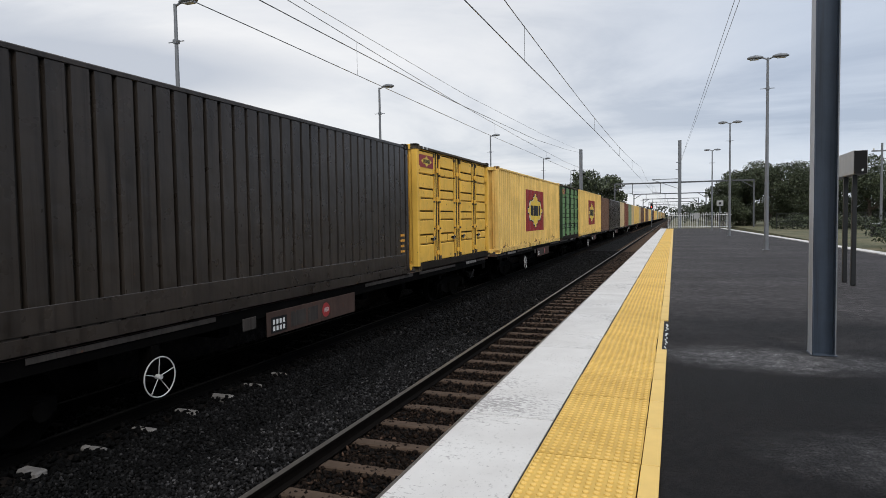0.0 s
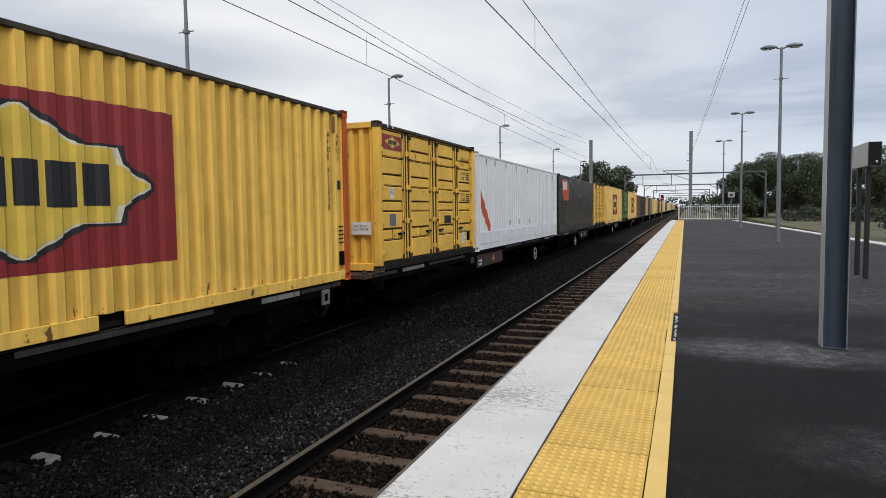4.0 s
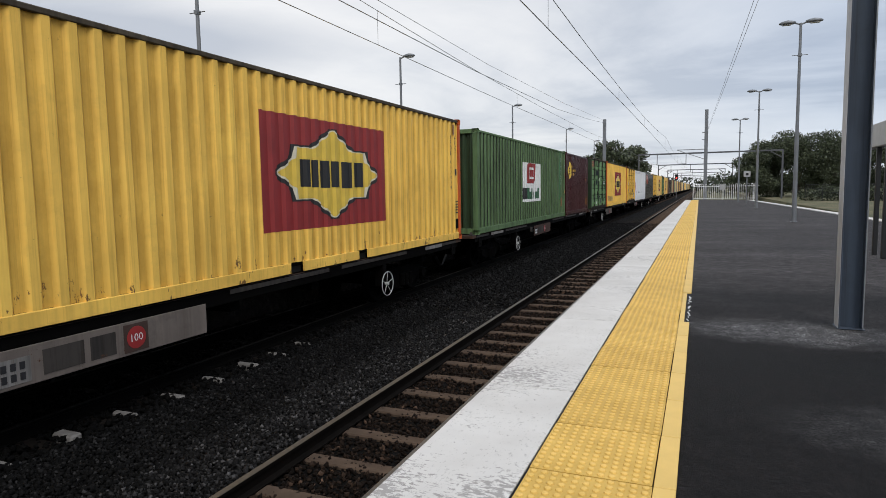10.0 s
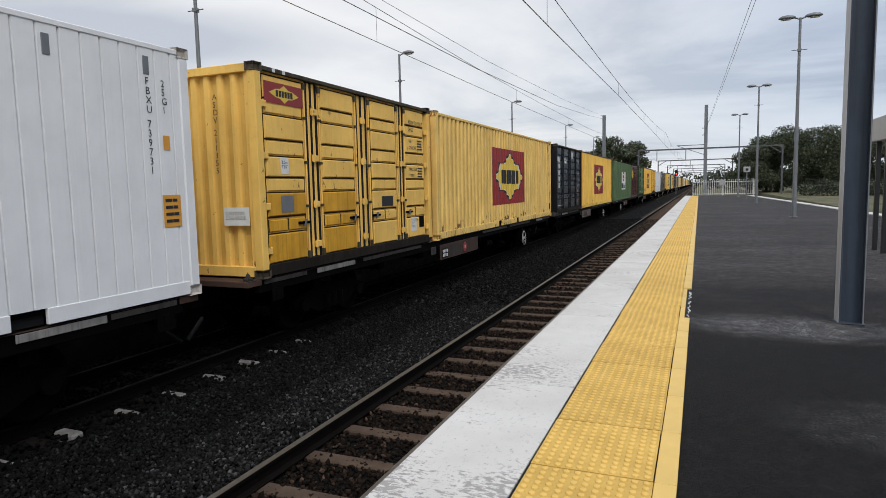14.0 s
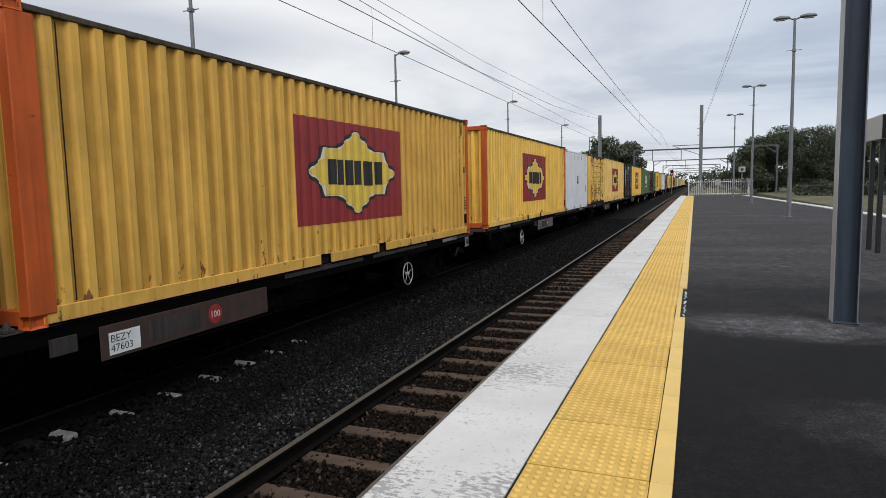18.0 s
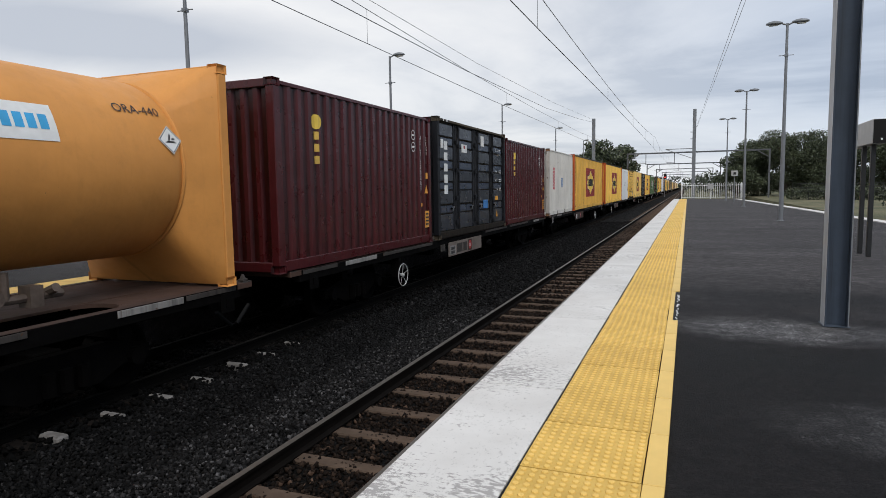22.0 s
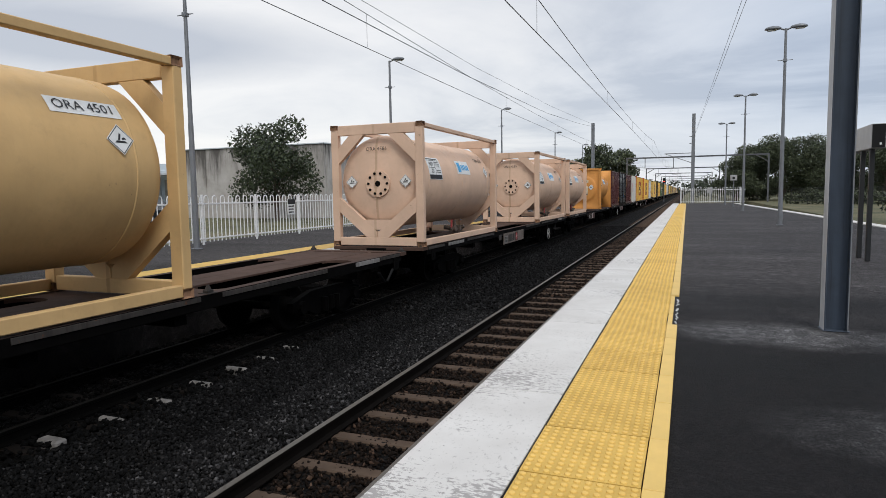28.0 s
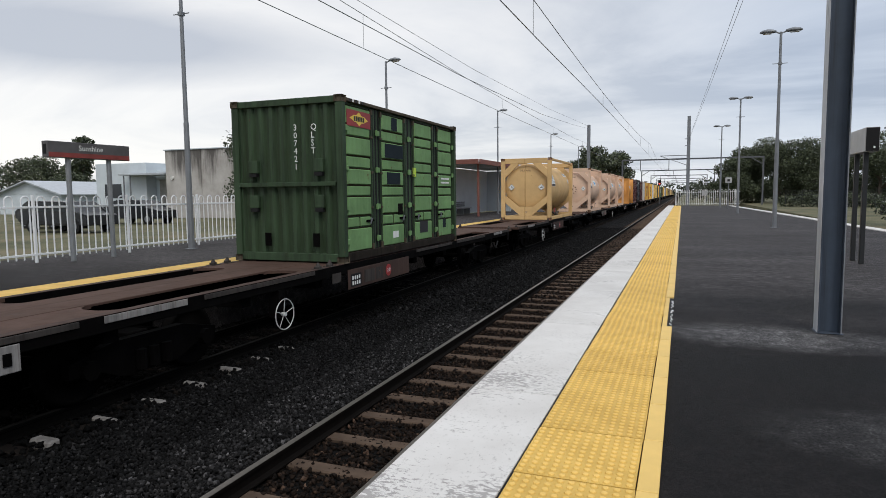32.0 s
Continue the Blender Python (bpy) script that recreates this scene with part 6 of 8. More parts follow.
# tank placards: patches that lie on the shell
def shell_patch(c, y0, y1, a0, a1, mat, lift=0.006, label="", name="placard", r=TANK_R, cz=TANK_Z):
    n = 8
    v, f = [], []
    for i in range(n + 1):
        a = radians(a0 + (a1 - a0) * i / n)
        x, z = math.cos(a) * (r + lift), cz + math.sin(a) * (r + lift)
        v += [(x, y0, z), (x, y1, z)]
    for i in range(n):
        f.append((2 * i, 2 * i + 1, 2 * i + 3, 2 * i + 2))
    return put(name, sheet_mesh(name, v, f), mat, c, label=label)


def diamond(c, at, size, turn):
    o = bmesh.new()
    o.faces.new([o.verts.new(p) for p in ((0, -size, 0), (size, 0, 0), (0, size, 0), (-size, 0, 0))])
    d = part("hazard_diamond", o, M["white_ink"], c, "white diamond hazard sign")
    d.location, d.rotation_euler = at, turn
    o = bmesh.new()
    for a, b in ((size * 0.93, size * 0.86),):
        p = [(0, -a), (a, 0), (0, a), (-a, 0)]
        q = [(0, -b), (b, 0), (0, b), (-b, 0)]
        pv = [o.verts.new((*t, 0.002)) for t in p]
        qv = [o.verts.new((*t, 0.002)) for t in q]
        for i in range(4):
            o.faces.new((pv[i], pv[(i + 1) % 4], qv[(i + 1) % 4], qv[i]))
    o.faces.new([o.verts.new((x * size, y * size, 0.003)) for x, y in ((-0.45, -0.22), (0.45, -0.22), (0.3, -0.08), (-0.3, -0.08))])
    o.faces.new([o.verts.new((x * size, y * size, 0.003)) for x, y in ((-0.2, -0.05), (-0.05, -0.05), (0.1, 0.35), (-0.02, 0.42))])
    o.faces.new([o.verts.new((x * size, y * size, 0.003)) for x, y in ((0.1, -0.02), (0.42, 0.02), (0.3, 0.16), (0.12, 0.1))])
    part("hazard_ink", o, M["ink"], d)


def on_shell(y, a, r=TANK_R + 0.008, cz=TANK_Z):
    return (math.cos(radians(a)) * r, y, cz + math.sin(radians(a)) * r)


def shell_euler(a):
    m = Matrix.Rotation(radians(-a), 3, "Y") @ Euler(FACE_SIDE).to_matrix()
    return m.to_euler()


def placards(c, y_p, y_l, faded=False):
    shell_patch(c, y_p, y_p + 0.86, 2, 31, M["white_ink"], 0.006, "white hazard placard with black writing")
    shell_patch(c, y_p + 0.03, y_p + 0.83, 2.8, 8, M["ink"], 0.009, "", "placard_band")
    shell_patch(c, y_p + 0.46, y_p + 0.475, 8, 27, M["ink"], 0.009, "", "placard_line")
    shell_patch(c, y_p + 0.03, y_p + 0.83, 26.5, 27.2, M["ink"], 0.009, "", "placard_line")
    shell_patch(c, y_p + 0.03, y_p + 0.46, 17, 17.6, M["ink"], 0.009, "", "placard_line")
    for w, a, s in (("1689", 19.5, 0.15), ("2X", 10.5, 0.15)):
        put("lettering", text_mesh(w, s), M["ink"], c, on_shell(y_p + (0.08 if w != "2X" else 0.18), a, TANK_R + 0.012), shell_euler(a))
    put("lettering", text_mesh("TOXIC", 0.085), M["ink"], c, on_shell(y_p + 0.5, 18, TANK_R + 0.012), shell_euler(18))
    shell_patch(c, y_p + 0.06, y_p + 0.74, 28.2, 29.4, M["ink"], 0.009, "", "writing_bar")
    for q in (11, 13.5, 22, 24):
        shell_patch(c, y_p + 0.5, y_p + 0.78, q, q + 0.9, M["ink"], 0.009, "", "writing_bar")
    if not faded:
        shell_patch(c, y_l, y_l + 1.05, 11, 31, M["white_ink"], 0.006, "white label with blue emblem", "company_label")
        shell_patch(c, y_l + 0.1, y_l + 0.32, 14, 28, M["sky_blue"], 0.009, "", "emblem_block")
        for i in range(5):
            shell_patch(c, y_l + 0.38 + i * 0.125, y_l + 0.47 + i * 0.125, 17, 25, M["sky_blue"], 0.009, "", "emblem_block")


M["cream_label"] = paint("worn_cream_label", (0.70, 0.60, 0.42), 0.5, 0.6, 0.9)
M["sky_blue"] = plain("sky_blue_ink", (0.04, 0.33, 0.62), 0.5, 0, 0.15)
for c, num in ((tk_o, "ORA-440"), (tk_a, "ORA-4588"), (tk_b, "ORA-4559"), (tk_c, "ORA 4586"), (tk_d, "ORA 4501")):
    placards(c, 0.66, 2.72, c is tk_d)
    if c is tk_d:
        shell_patch(c, 4.50, 5.36, 30.5, 41, M["white_ink"], 0.005, "white number label")
    put("lettering", text_mesh(num, 0.17), M["ink"], c, on_shell(4.55, 33, TANK_R + 0.012), shell_euler(33))
    diamond(c, on_shell(5.22, 17, TANK_R + 0.01), 0.18, shell_euler(17))
    if c is tk_o:
        box_part("placard", (-0.44, 0.38, 0.036, 0.040, 1.86, 2.08), M["cream_label"], c, label="worn number label")
        lettering("ORA-440", 0.17, M["ink"], c, (-0.40, 0.032, 1.90), FACE_END)
        for x, z, s in ((0.56, 1.56, 0.2), (-0.68, 1.56, 0.12)):
            diamond(c, (x, 0.03, z), s, FACE_END)
        box_part("placard", (-0.55, 0.35, 0.034, 0.038, 1.0, 1.62), M["cream_label"], c, label="worn hazard placard")
        lettering("1689", 0.15, M["ink"], c, (-0.5, 0.03, 1.33), FACE_END)
        lettering("2X", 0.15, M["ink"], c, (-0.38, 0.03, 1.17), FACE_END)
        lettering("TOXIC", 0.1, M["ink"], c, (-0.03, 0.03, 1.3), FACE_END)
        box_part("placard_band", (-0.53, 0.33, 0.03, 0.034, 1.03, 1.11), M["ink"], c)
    else:
        lettering(num, 0.13, M["ink"], c, (-0.32, 0.115, 2.30), FACE_END)
        for x, z in ((0.72, 1.56), (-0.72, 1.56)):
            diamond(c, (x, 0.118, z), 0.16, FACE_END)


# ------------------------------------------------------------------ platform details
def stud_tile(length=0.636, width=0.584):
    v, f = [], []

    def quad(pts):
        i = len(v)
        v.extend(pts)
        f.append(tuple(range(i, i + len(pts))))
    z = 0.014
    quad([(0, 0, z), (width, 0, z), (width, length, z), (0, length, z)])
    for a, b in (((0, 0), (width, 0)), ((width, 0), (width, length)), ((width, length), (0, length)), ((0, length), (0, 0))):
        quad([(*a, -0.05), (*b, -0.05), (*b, z), (*a, z)])
    nx, ny, n = 11, 12, 8
    for i in range(nx):
        for j in range(ny):
            cx, cy = width * (i + 0.5) / nx, length * (j + 0.5) / ny
            s = len(v)
            for r, h in ((0.019, z), (0.0155, z + 0.006), (0.010, z + 0.008)):
                v.extend([(cx + math.cos(2 * math.pi * k / n) * r, cy + math.sin(2 * math.pi * k / n) * r, h) for k in range(n)])
            for ring in (0, 1):
                for k in range(n):
                    a, b = s + ring * n + k, s + ring * n + (k + 1) % n
                    f.append((a, b, b + n, a + n))
            f.append(tuple(s + 2 * n + k for k in range(n)))
    return sheet_mesh("tactile_tile", v, f)


def make_tactile():
    t = root("tactile_strip", "yellow tactile paving strip with raised studs", "tactile paving")
    t["kind"] = "structure"
    me = stud_tile()
    edge = box_mesh("edge_tile", 0, 0.0995, 0, 0.639, -0.05, 0.013, 0.003)
    y = 3.59 - 0.645 * 28
    while y < 70.5:
        put("tactile_tile", me, M["tactile"], t, (-0.757 + random.uniform(-0.005, 0.003), y, random.uniform(-0.0015, 0.0015)))
        if not 6.6 < y + 0.3 < 8.65:
            put("edge_tile", edge, M["tactile_edge"], t, (-0.1715 + random.uniform(0, 0.003), y + random.uniform(-0.002, 0.002), random.uniform(-0.001, 0.001)))
        y += 0.645
    box_part("open_joint", (-0.774, -0.75, -18.0, 70.5, -0.02, 0.0035), M["black"], t, label="dirty open joint beside the coping")
    # the open slot where edge tiles are missing
    # level black block draws the shade down in the slot
    box_part("open_slot", (-0.118, -0.074, 6.78, 8.72, -0.04, 0.001), M["black"], t)
    for i in range(3):
        put("narrow_edge_tile", box_mesh("narrow_edge_tile", 0, 0.048, 0, 0.639, -0.05, 0.012, 0.003), M["tactile_edge"], t, (-0.169, 6.785 + i * 0.645, 0))
    bm = bmesh.new()
    r = random.Random(5)
    for i in range(26):
        bm_box(bm, *(lambda x, y, s: (x, x + s, y, y + s * 1.5, 0.0, 0.006 + s * 0.2))(r.uniform(-0.10, -0.08), r.uniform(6.9, 8.5), r.uniform(0.01, 0.02)))
    part("slot_grit", bm, M["white_ink"], t)["kind"] = "stuff"


make_tactile()


def make_right_edge():
    t = root("far_side_coping", "white-painted kerb along the far side of the platform", "kerb")
    t["kind"] = "structure"
    for i in range(36):
        y = -18 + i * 2.44
        x = 7.68 - 0.0432 * y
        box_part("kerb_slab", (0, 0.42, 0, 2.43, -0.35, 0.03), M["white_coping"], t, 0.006).matrix_basis = pose(x - 0.2, y, 0, 0, 0, 2.47)


make_right_edge()


# pale paint stands for sky light on the post's left face
M["lit_post"] = paint("pale_lit_flange", (0.46, 0.48, 0.51), 0.3, 0.5, 0.6)


def beam_post():
    p = root("steel_post", "dark blue-grey steel I-beam post with pale edges", "steel post")
    for x in (1.285, 1.481):
        box_part("flange", (x - 0.007, x + 0.007, 6.99, 7.18, 0, 7.0), M["post_blue"], p, 0.003)
    box_part("worn_face", (1.2755, 1.2778, 6.985, 7.185, 0, 7.0), M["lit_post"], p, label="outer face of the flange, painted pale as if lit")
    box_part("worn_edge", (1.4755, 1.4865, 6.986, 6.9895, 0, 7.0), M["galv"], p, label="pale edge of the flange")
    box_part("web", (1.292, 1.474, 7.075, 7.087, 0, 7.0), M["post_blue"], p)
    box_part("base_plate", (1.262, 1.50, 6.97, 7.20, 0, 0.006), M["post_blue"], p, 0.002)
    return p


beam_post()


def lamp_head_mesh(s=1):
    bm = bmesh.new()
    prof = [(0.0, 0.06, 0.05), (0.10, 0.12, 0.09), (0.28, 0.16, 0.12), (0.46, 0.14, 0.09), (0.56, 0.06, 0.04)]
    rings = []
    for x, w, h in prof:
        rings.append([bm.verts.new((x * s, y * w, (z * h if z > 0 else z * h * 0.45))) for y, z in ((-1, 0), (-0.6, 0.8), (0, 1), (0.6, 0.8), (1, 0), (0.6, -0.8), (-0.6, -0.8))])
    for a, b in zip(rings, rings[1:]):
        for i in range(7):
            j = (i + 1) % 7
            bm.faces.new((a[i], a[j], b[j], b[i]))
    bm.faces.new(rings[0][::-1]); bm.faces.new(rings[-1])
    return mesh_of(bm, "lamp_head", True)


def platform_lamp(x, y, arms, label, top=7.42):
    p = root("platform_lamp", label, "lamp post", "lamps along the platforms")
    p.location = (x, y, 0)
    bm = bmesh.new()
    bm_rod(bm, (0, 0, 0), (0, 0, 3.4), 0.085, 12, 0.07)
    bm_rod(bm, (0, 0, 3.4), (0, 0, top), 0.062, 12, 0.045)
    part("pole", bm, M["galv"], p)
    box_part("base_plate", (-0.12, 0.12, -0.12, 0.12, 0, 0.02), M["galv"], p, 0.004)
    bm = bmesh.new()
    bm_rod(bm, (-0.26, 0, 6.25), (0.26, 0, 6.25), 0.014, 6)
    bm_box(bm, -0.06, 0.06, -0.07, 0.07, 6.2, 6.3)
    part("climbing_bar", bm, M["galv"], p)
    for s in arms:
        bm = bmesh.new()
        bm_rod(bm, (0, 0, top - 0.06), (s * 0.2, 0, top + 0.02), 0.03, 8)
        part("arm", bm, M["galv"], p)
        h = put("lamp_head", kept(("lamp", s), lambda s=s: lamp_head_mesh(s)), M["galv"], p, (s * 0.16, 0, top + 0.02))
        box_part("lens", (min(s * 0.16, s * 0.46), max(s * 0.16, s * 0.46), -0.09, 0.09, -0.062, -0.046), M["lamp_glass"], h)


for x, y in ((-12.5, 13.4), (-12.6, 25.9), (-12.6, 44.2), (-12.6, 63.9), (-12.6, 82.0)):
    platform_lamp(x, y, (1,), "grey galvanised single-arm platform lamp", 7.24 if y < 20 else 7.42)
for x, y in ((3.37, 27.2), (3.42, 45.2), (3.3, 63.4)):
    platform_lamp(x, y, (-1, 1), "grey galvanised double-arm platform lamp")


def hairpin_mesh(w, h, r=0.016):
    """Two pickets joined by a round bow."""
    bm = bmesh.new()
    pts = [(0, 0.08), (0, h - w / 2)] + [(w / 2 - math.cos(a) * w / 2, h - w / 2 + math.sin(a) * w / 2) for a in (math.pi * i / 6 for i in range(1, 6))] + [(w, h - w / 2), (w, 0.08)]
    n = 6
    rings = []
    for i, (y, z) in enumerate(pts):
        a, b = pts[max(i - 1, 0)], pts[min(i + 1, len(pts) - 1)]
        d = Vector((0, b[0] - a[0], b[1] - a[1])).normalized()
        s = Vector((1, 0, 0))
        t = d.cross(s)
        rings.append([bm.verts.new(Vector((0, y, z)) + s * math.cos(q) * r + t * math.sin(q) * r) for q in (2 * math.pi * j / n for j in range(n))])
    for a, b in zip(rings, rings[1:]):
        for i in range(n):
            j = (i + 1) % n
            bm.faces.new((a[i], a[j], b[j], b[i]))
    return mesh_of(bm, "picket")


def bow_fence(name, p, q, h, pitch, label, post_every=7):
    f = root(name, label, "fence")
    p, q = Vector(p), Vector(q)
    L = (q - p).length
    ang = math.atan2(-(q.x - p.x), q.y - p.y)
    f.matrix_basis = Matrix.Translation(p) @ Matrix.Rotation(ang, 4, "Z")
    me = kept(("hairpin", pitch, h), lambda: hairpin_mesh(pitch * 0.5, h))
    n = int(L / pitch)
    for i in range(n):
        put("picket", me, M["white_fence"], f, (0, i * pitch + pitch * 0.25, 0))
    for z in (0.16, h - 0.26):
        box_part("rail", (-0.022, 0.022, 0, L, z, z + 0.045), M["white_fence"], f, 0.004)
    for i in range(0, n + 1, post_every):
        box_part("fence_post", (-0.027, 0.027, -0.027, 0.027, 0, h + 0.03), M["white_fence"], f, 0.005).location = (0, i * pitch, 0)
    return f


lf = bow_fence("platform_fence", (-13.15, 2.0, 0), (-13.7, 37.0, 0), 1.46, 0.36, "white bow-top steel fence behind the opposite platform")
bow_fence("platform_fence", (-13.9, 52.0, 0), (-14.1, 92.0, 0), 1.46, 0.36, "white bow-top steel fence behind the opposite platform")
ef = bow_fence("end_fence", (-0.62, 71.2, 0), (5.6, 71.2, 0), 1.66, 0.36, "white bow-top steel fence closing the platform end", 8)
M["sign_pale"] = plain("sign_pale_face", (0.35, 0.35, 0.35), 0.45, 0, 0.1)
for x, m_ in ((2.2, "sign_pale"),):
    s = root("fence_sign", "small sign on the white platform end fence", "sign")
    box_part("board", (x - 0.28, x + 0.28, 71.13, 71.15, 1.05, 1.6), M[m_], s)
s = root("warning_sign", "small dark warning sign on the white fence", "sign")
box_part("board", (-13.40, -13.38, 18.9, 19.35, 0.75, 1.3), M["white_ink"], s)
box_part("band", (-13.379, -13.375, 18.9, 19.35, 1.12, 1.3), M["ink"], s)
code_bars(s, -13.379, 18.95, 19.3, 0.78, 1.1, 3, M["ink"])


def name_sign(at, turn, label, words=True, face=None):
    s = root("station_sign", label, "station sign")
    s.matrix_basis = pose(*at, 0, 0, turn)
    box_part("board", (-0.1, 0.1, -1.0, 1.0, 2.3, 2.65), face or M["sign_grey"], s, 0.01)
    box_part("stripe", (0.1, 0.106, -0.98, 0.98, 2.31, 2.41), M["sign_red"], s)
    # flat black plate drawn for the shade of the end recess
    box_part("end_recess", (-0.05, 0.05, -1.006, -1.001, 2.37, 2.58), M["black"], s)
    if words:
        lettering("Sunshine", 0.17, M["white_ink"], s, (0.104, -0.3, 2.47))
    for y in (-0.5, 0.5):
        bm = bmesh.new()
        bm_rod(bm, (0, y, 0), (0, y, 2.3), 0.055, 12)
        part("post", bm, M["sign_post"], s)


M["sign_grey"] = plain("sign_charcoal", (0.075, 0.07, 0.072), 0.6, 0, 0.35, 3)
M["sign_red"] = plain("sign_red_stripe", (0.19, 0.035, 0.03), 0.6, 0, 0.35, 3)
M["sign_post"] = plain("sign_post_grey", (0.20, 0.21, 0.22), 0.55, 0.3, 0.15)
name_sign((-12.72, 10.55, 0), -4, "charcoal station name sign with red stripe on two posts")
M["post_dark"] = plain("dark_sign_post", (0.014, 0.015, 0.016), 0.5, 0.2, 0.2)


def platform_sign():
    s = root("platform_sign", "grey box sign on two dark steel posts", "sign")
    box_part("board", (3.15, 3.38, 13.7, 16.2, 2.12, 2.57), M["sign_pale"], s, 0.01)
    box_part("end_cap", (3.16, 3.37, 13.69, 13.697, 2.13, 2.56), M["black"], s)
    box_part("end_lock", (3.28, 3.31, 13.684, 13.689, 2.18, 2.22), M["white_ink"], s)
    for y in (13.95, 14.6):
        box_part("post", (3.19, 3.27, y - 0.04, y + 0.04, 0, 2.12), M["post_dark"], s, 0.006)
    return s


platform_sign()


def box_on_pole(x, y):
    s = root("platform_cabinet", "small pale box on a thin grey pole", "sign")
    bm = bmesh.new()
    bm_rod(bm, (x, y, 0), (x, y, 2.55), 0.045, 8)
    part("pole", bm, M["galv"], s)
    box_part("box", (x - 0.25, x + 0.25, y - 0.12, y + 0.12, 2.15, 2.6), M["sign_pale"], s, 0.02)
    box_part("dial", (x - 0.1, x + 0.1, y - 0.126, y - 0.121, 2.27, 2.46), M["ink"], s)


box_on_pole(3.58, 57.0)


# ------------------------------------------------------------------ overhead line
def mast(name, x, y, z0, h, r, label):
    m_ = root(name, label, "overhead line mast")
    box_part("column", (x - r, x + r, y - r, y + r, z0, h), M["galv"], m_, 0.01)
    return m_


m1 = mast("line_mast", -10.0, 72.5, 0, 9.1, 0.17, "grey steel overhead line mast")
m2 = mast("line_mast", 0.75, 100, -1.3, 12.6, 0.24, "tall grey steel overhead line mast")
for z in (6.9, 8.3, 9.3):
    bm = bmesh.new()
    bm_rod(bm, (0.75, 100, z), (-3.2 if z < 7 else 0.2, 100, z), 0.06, 6)
    part("cross_arm", bm, M["galv"], m2)
bm = bmesh.new()
bm_rod(bm, (-3.1, 100, 6.85), (0.7, 100, 5.4), 0.05, 6)
part("stay", bm, M["galv"], m2)


M["portal_steel"] = plain("weathered_portal_steel", (0.095, 0.10, 0.108), 0.6, 0.2, 0.15, 4)


def portal(y, x0, x1, z, label="grey steel portal spanning the tracks"):
    p = root("line_portal", label, "overhead line portal", "portals over the tracks")
    for x in (x0, x1):
        box_part("leg", (x - 0.11, x + 0.11, y - 0.11, y + 0.11, -1.3, z + 0.11), M["portal_steel"], p, 0.01)
        bm = bmesh.new()
        s = 1 if x == x0 else -1
        bm_rod(bm, (x, y, z - 1.1), (x + s * 1.6, y, z - 0.1), 0.07, 6)
        part("knee_brace", bm, M["portal_steel"], p)
    box_part("beam", (x0 + 0.112, x1 - 0.112, y - 0.1, y + 0.1, z - 0.105, z + 0.105), M["portal_steel"], p, 0.01)
    for cx in (FAR_TRACK, NEAR_TRACK):
        bm = bmesh.new()
        bm_rod(bm, (cx + 0.9, y, z - 0.1), (cx + 0.9, y, 4.7), 0.05, 6)
        bm_rod(bm, (cx + 0.9, y, 4.9), (cx - 0.3, y, 5.0), 0.03, 6)
        part("registration_arm", bm, M["portal_steel"], p)


for y, x0, x1, z in ((100.5, -8.7, 10.8, 6.4), (150, -8.7, 6.6, 6.4), (195, -8.7, 6.6, 6.4), (240, -8.7, 6.6, 6.4), (290, -8.7, 6.6, 6.4), (340, -8.7, 6.6, 6.4)):
    portal(y, x0, x1, z)


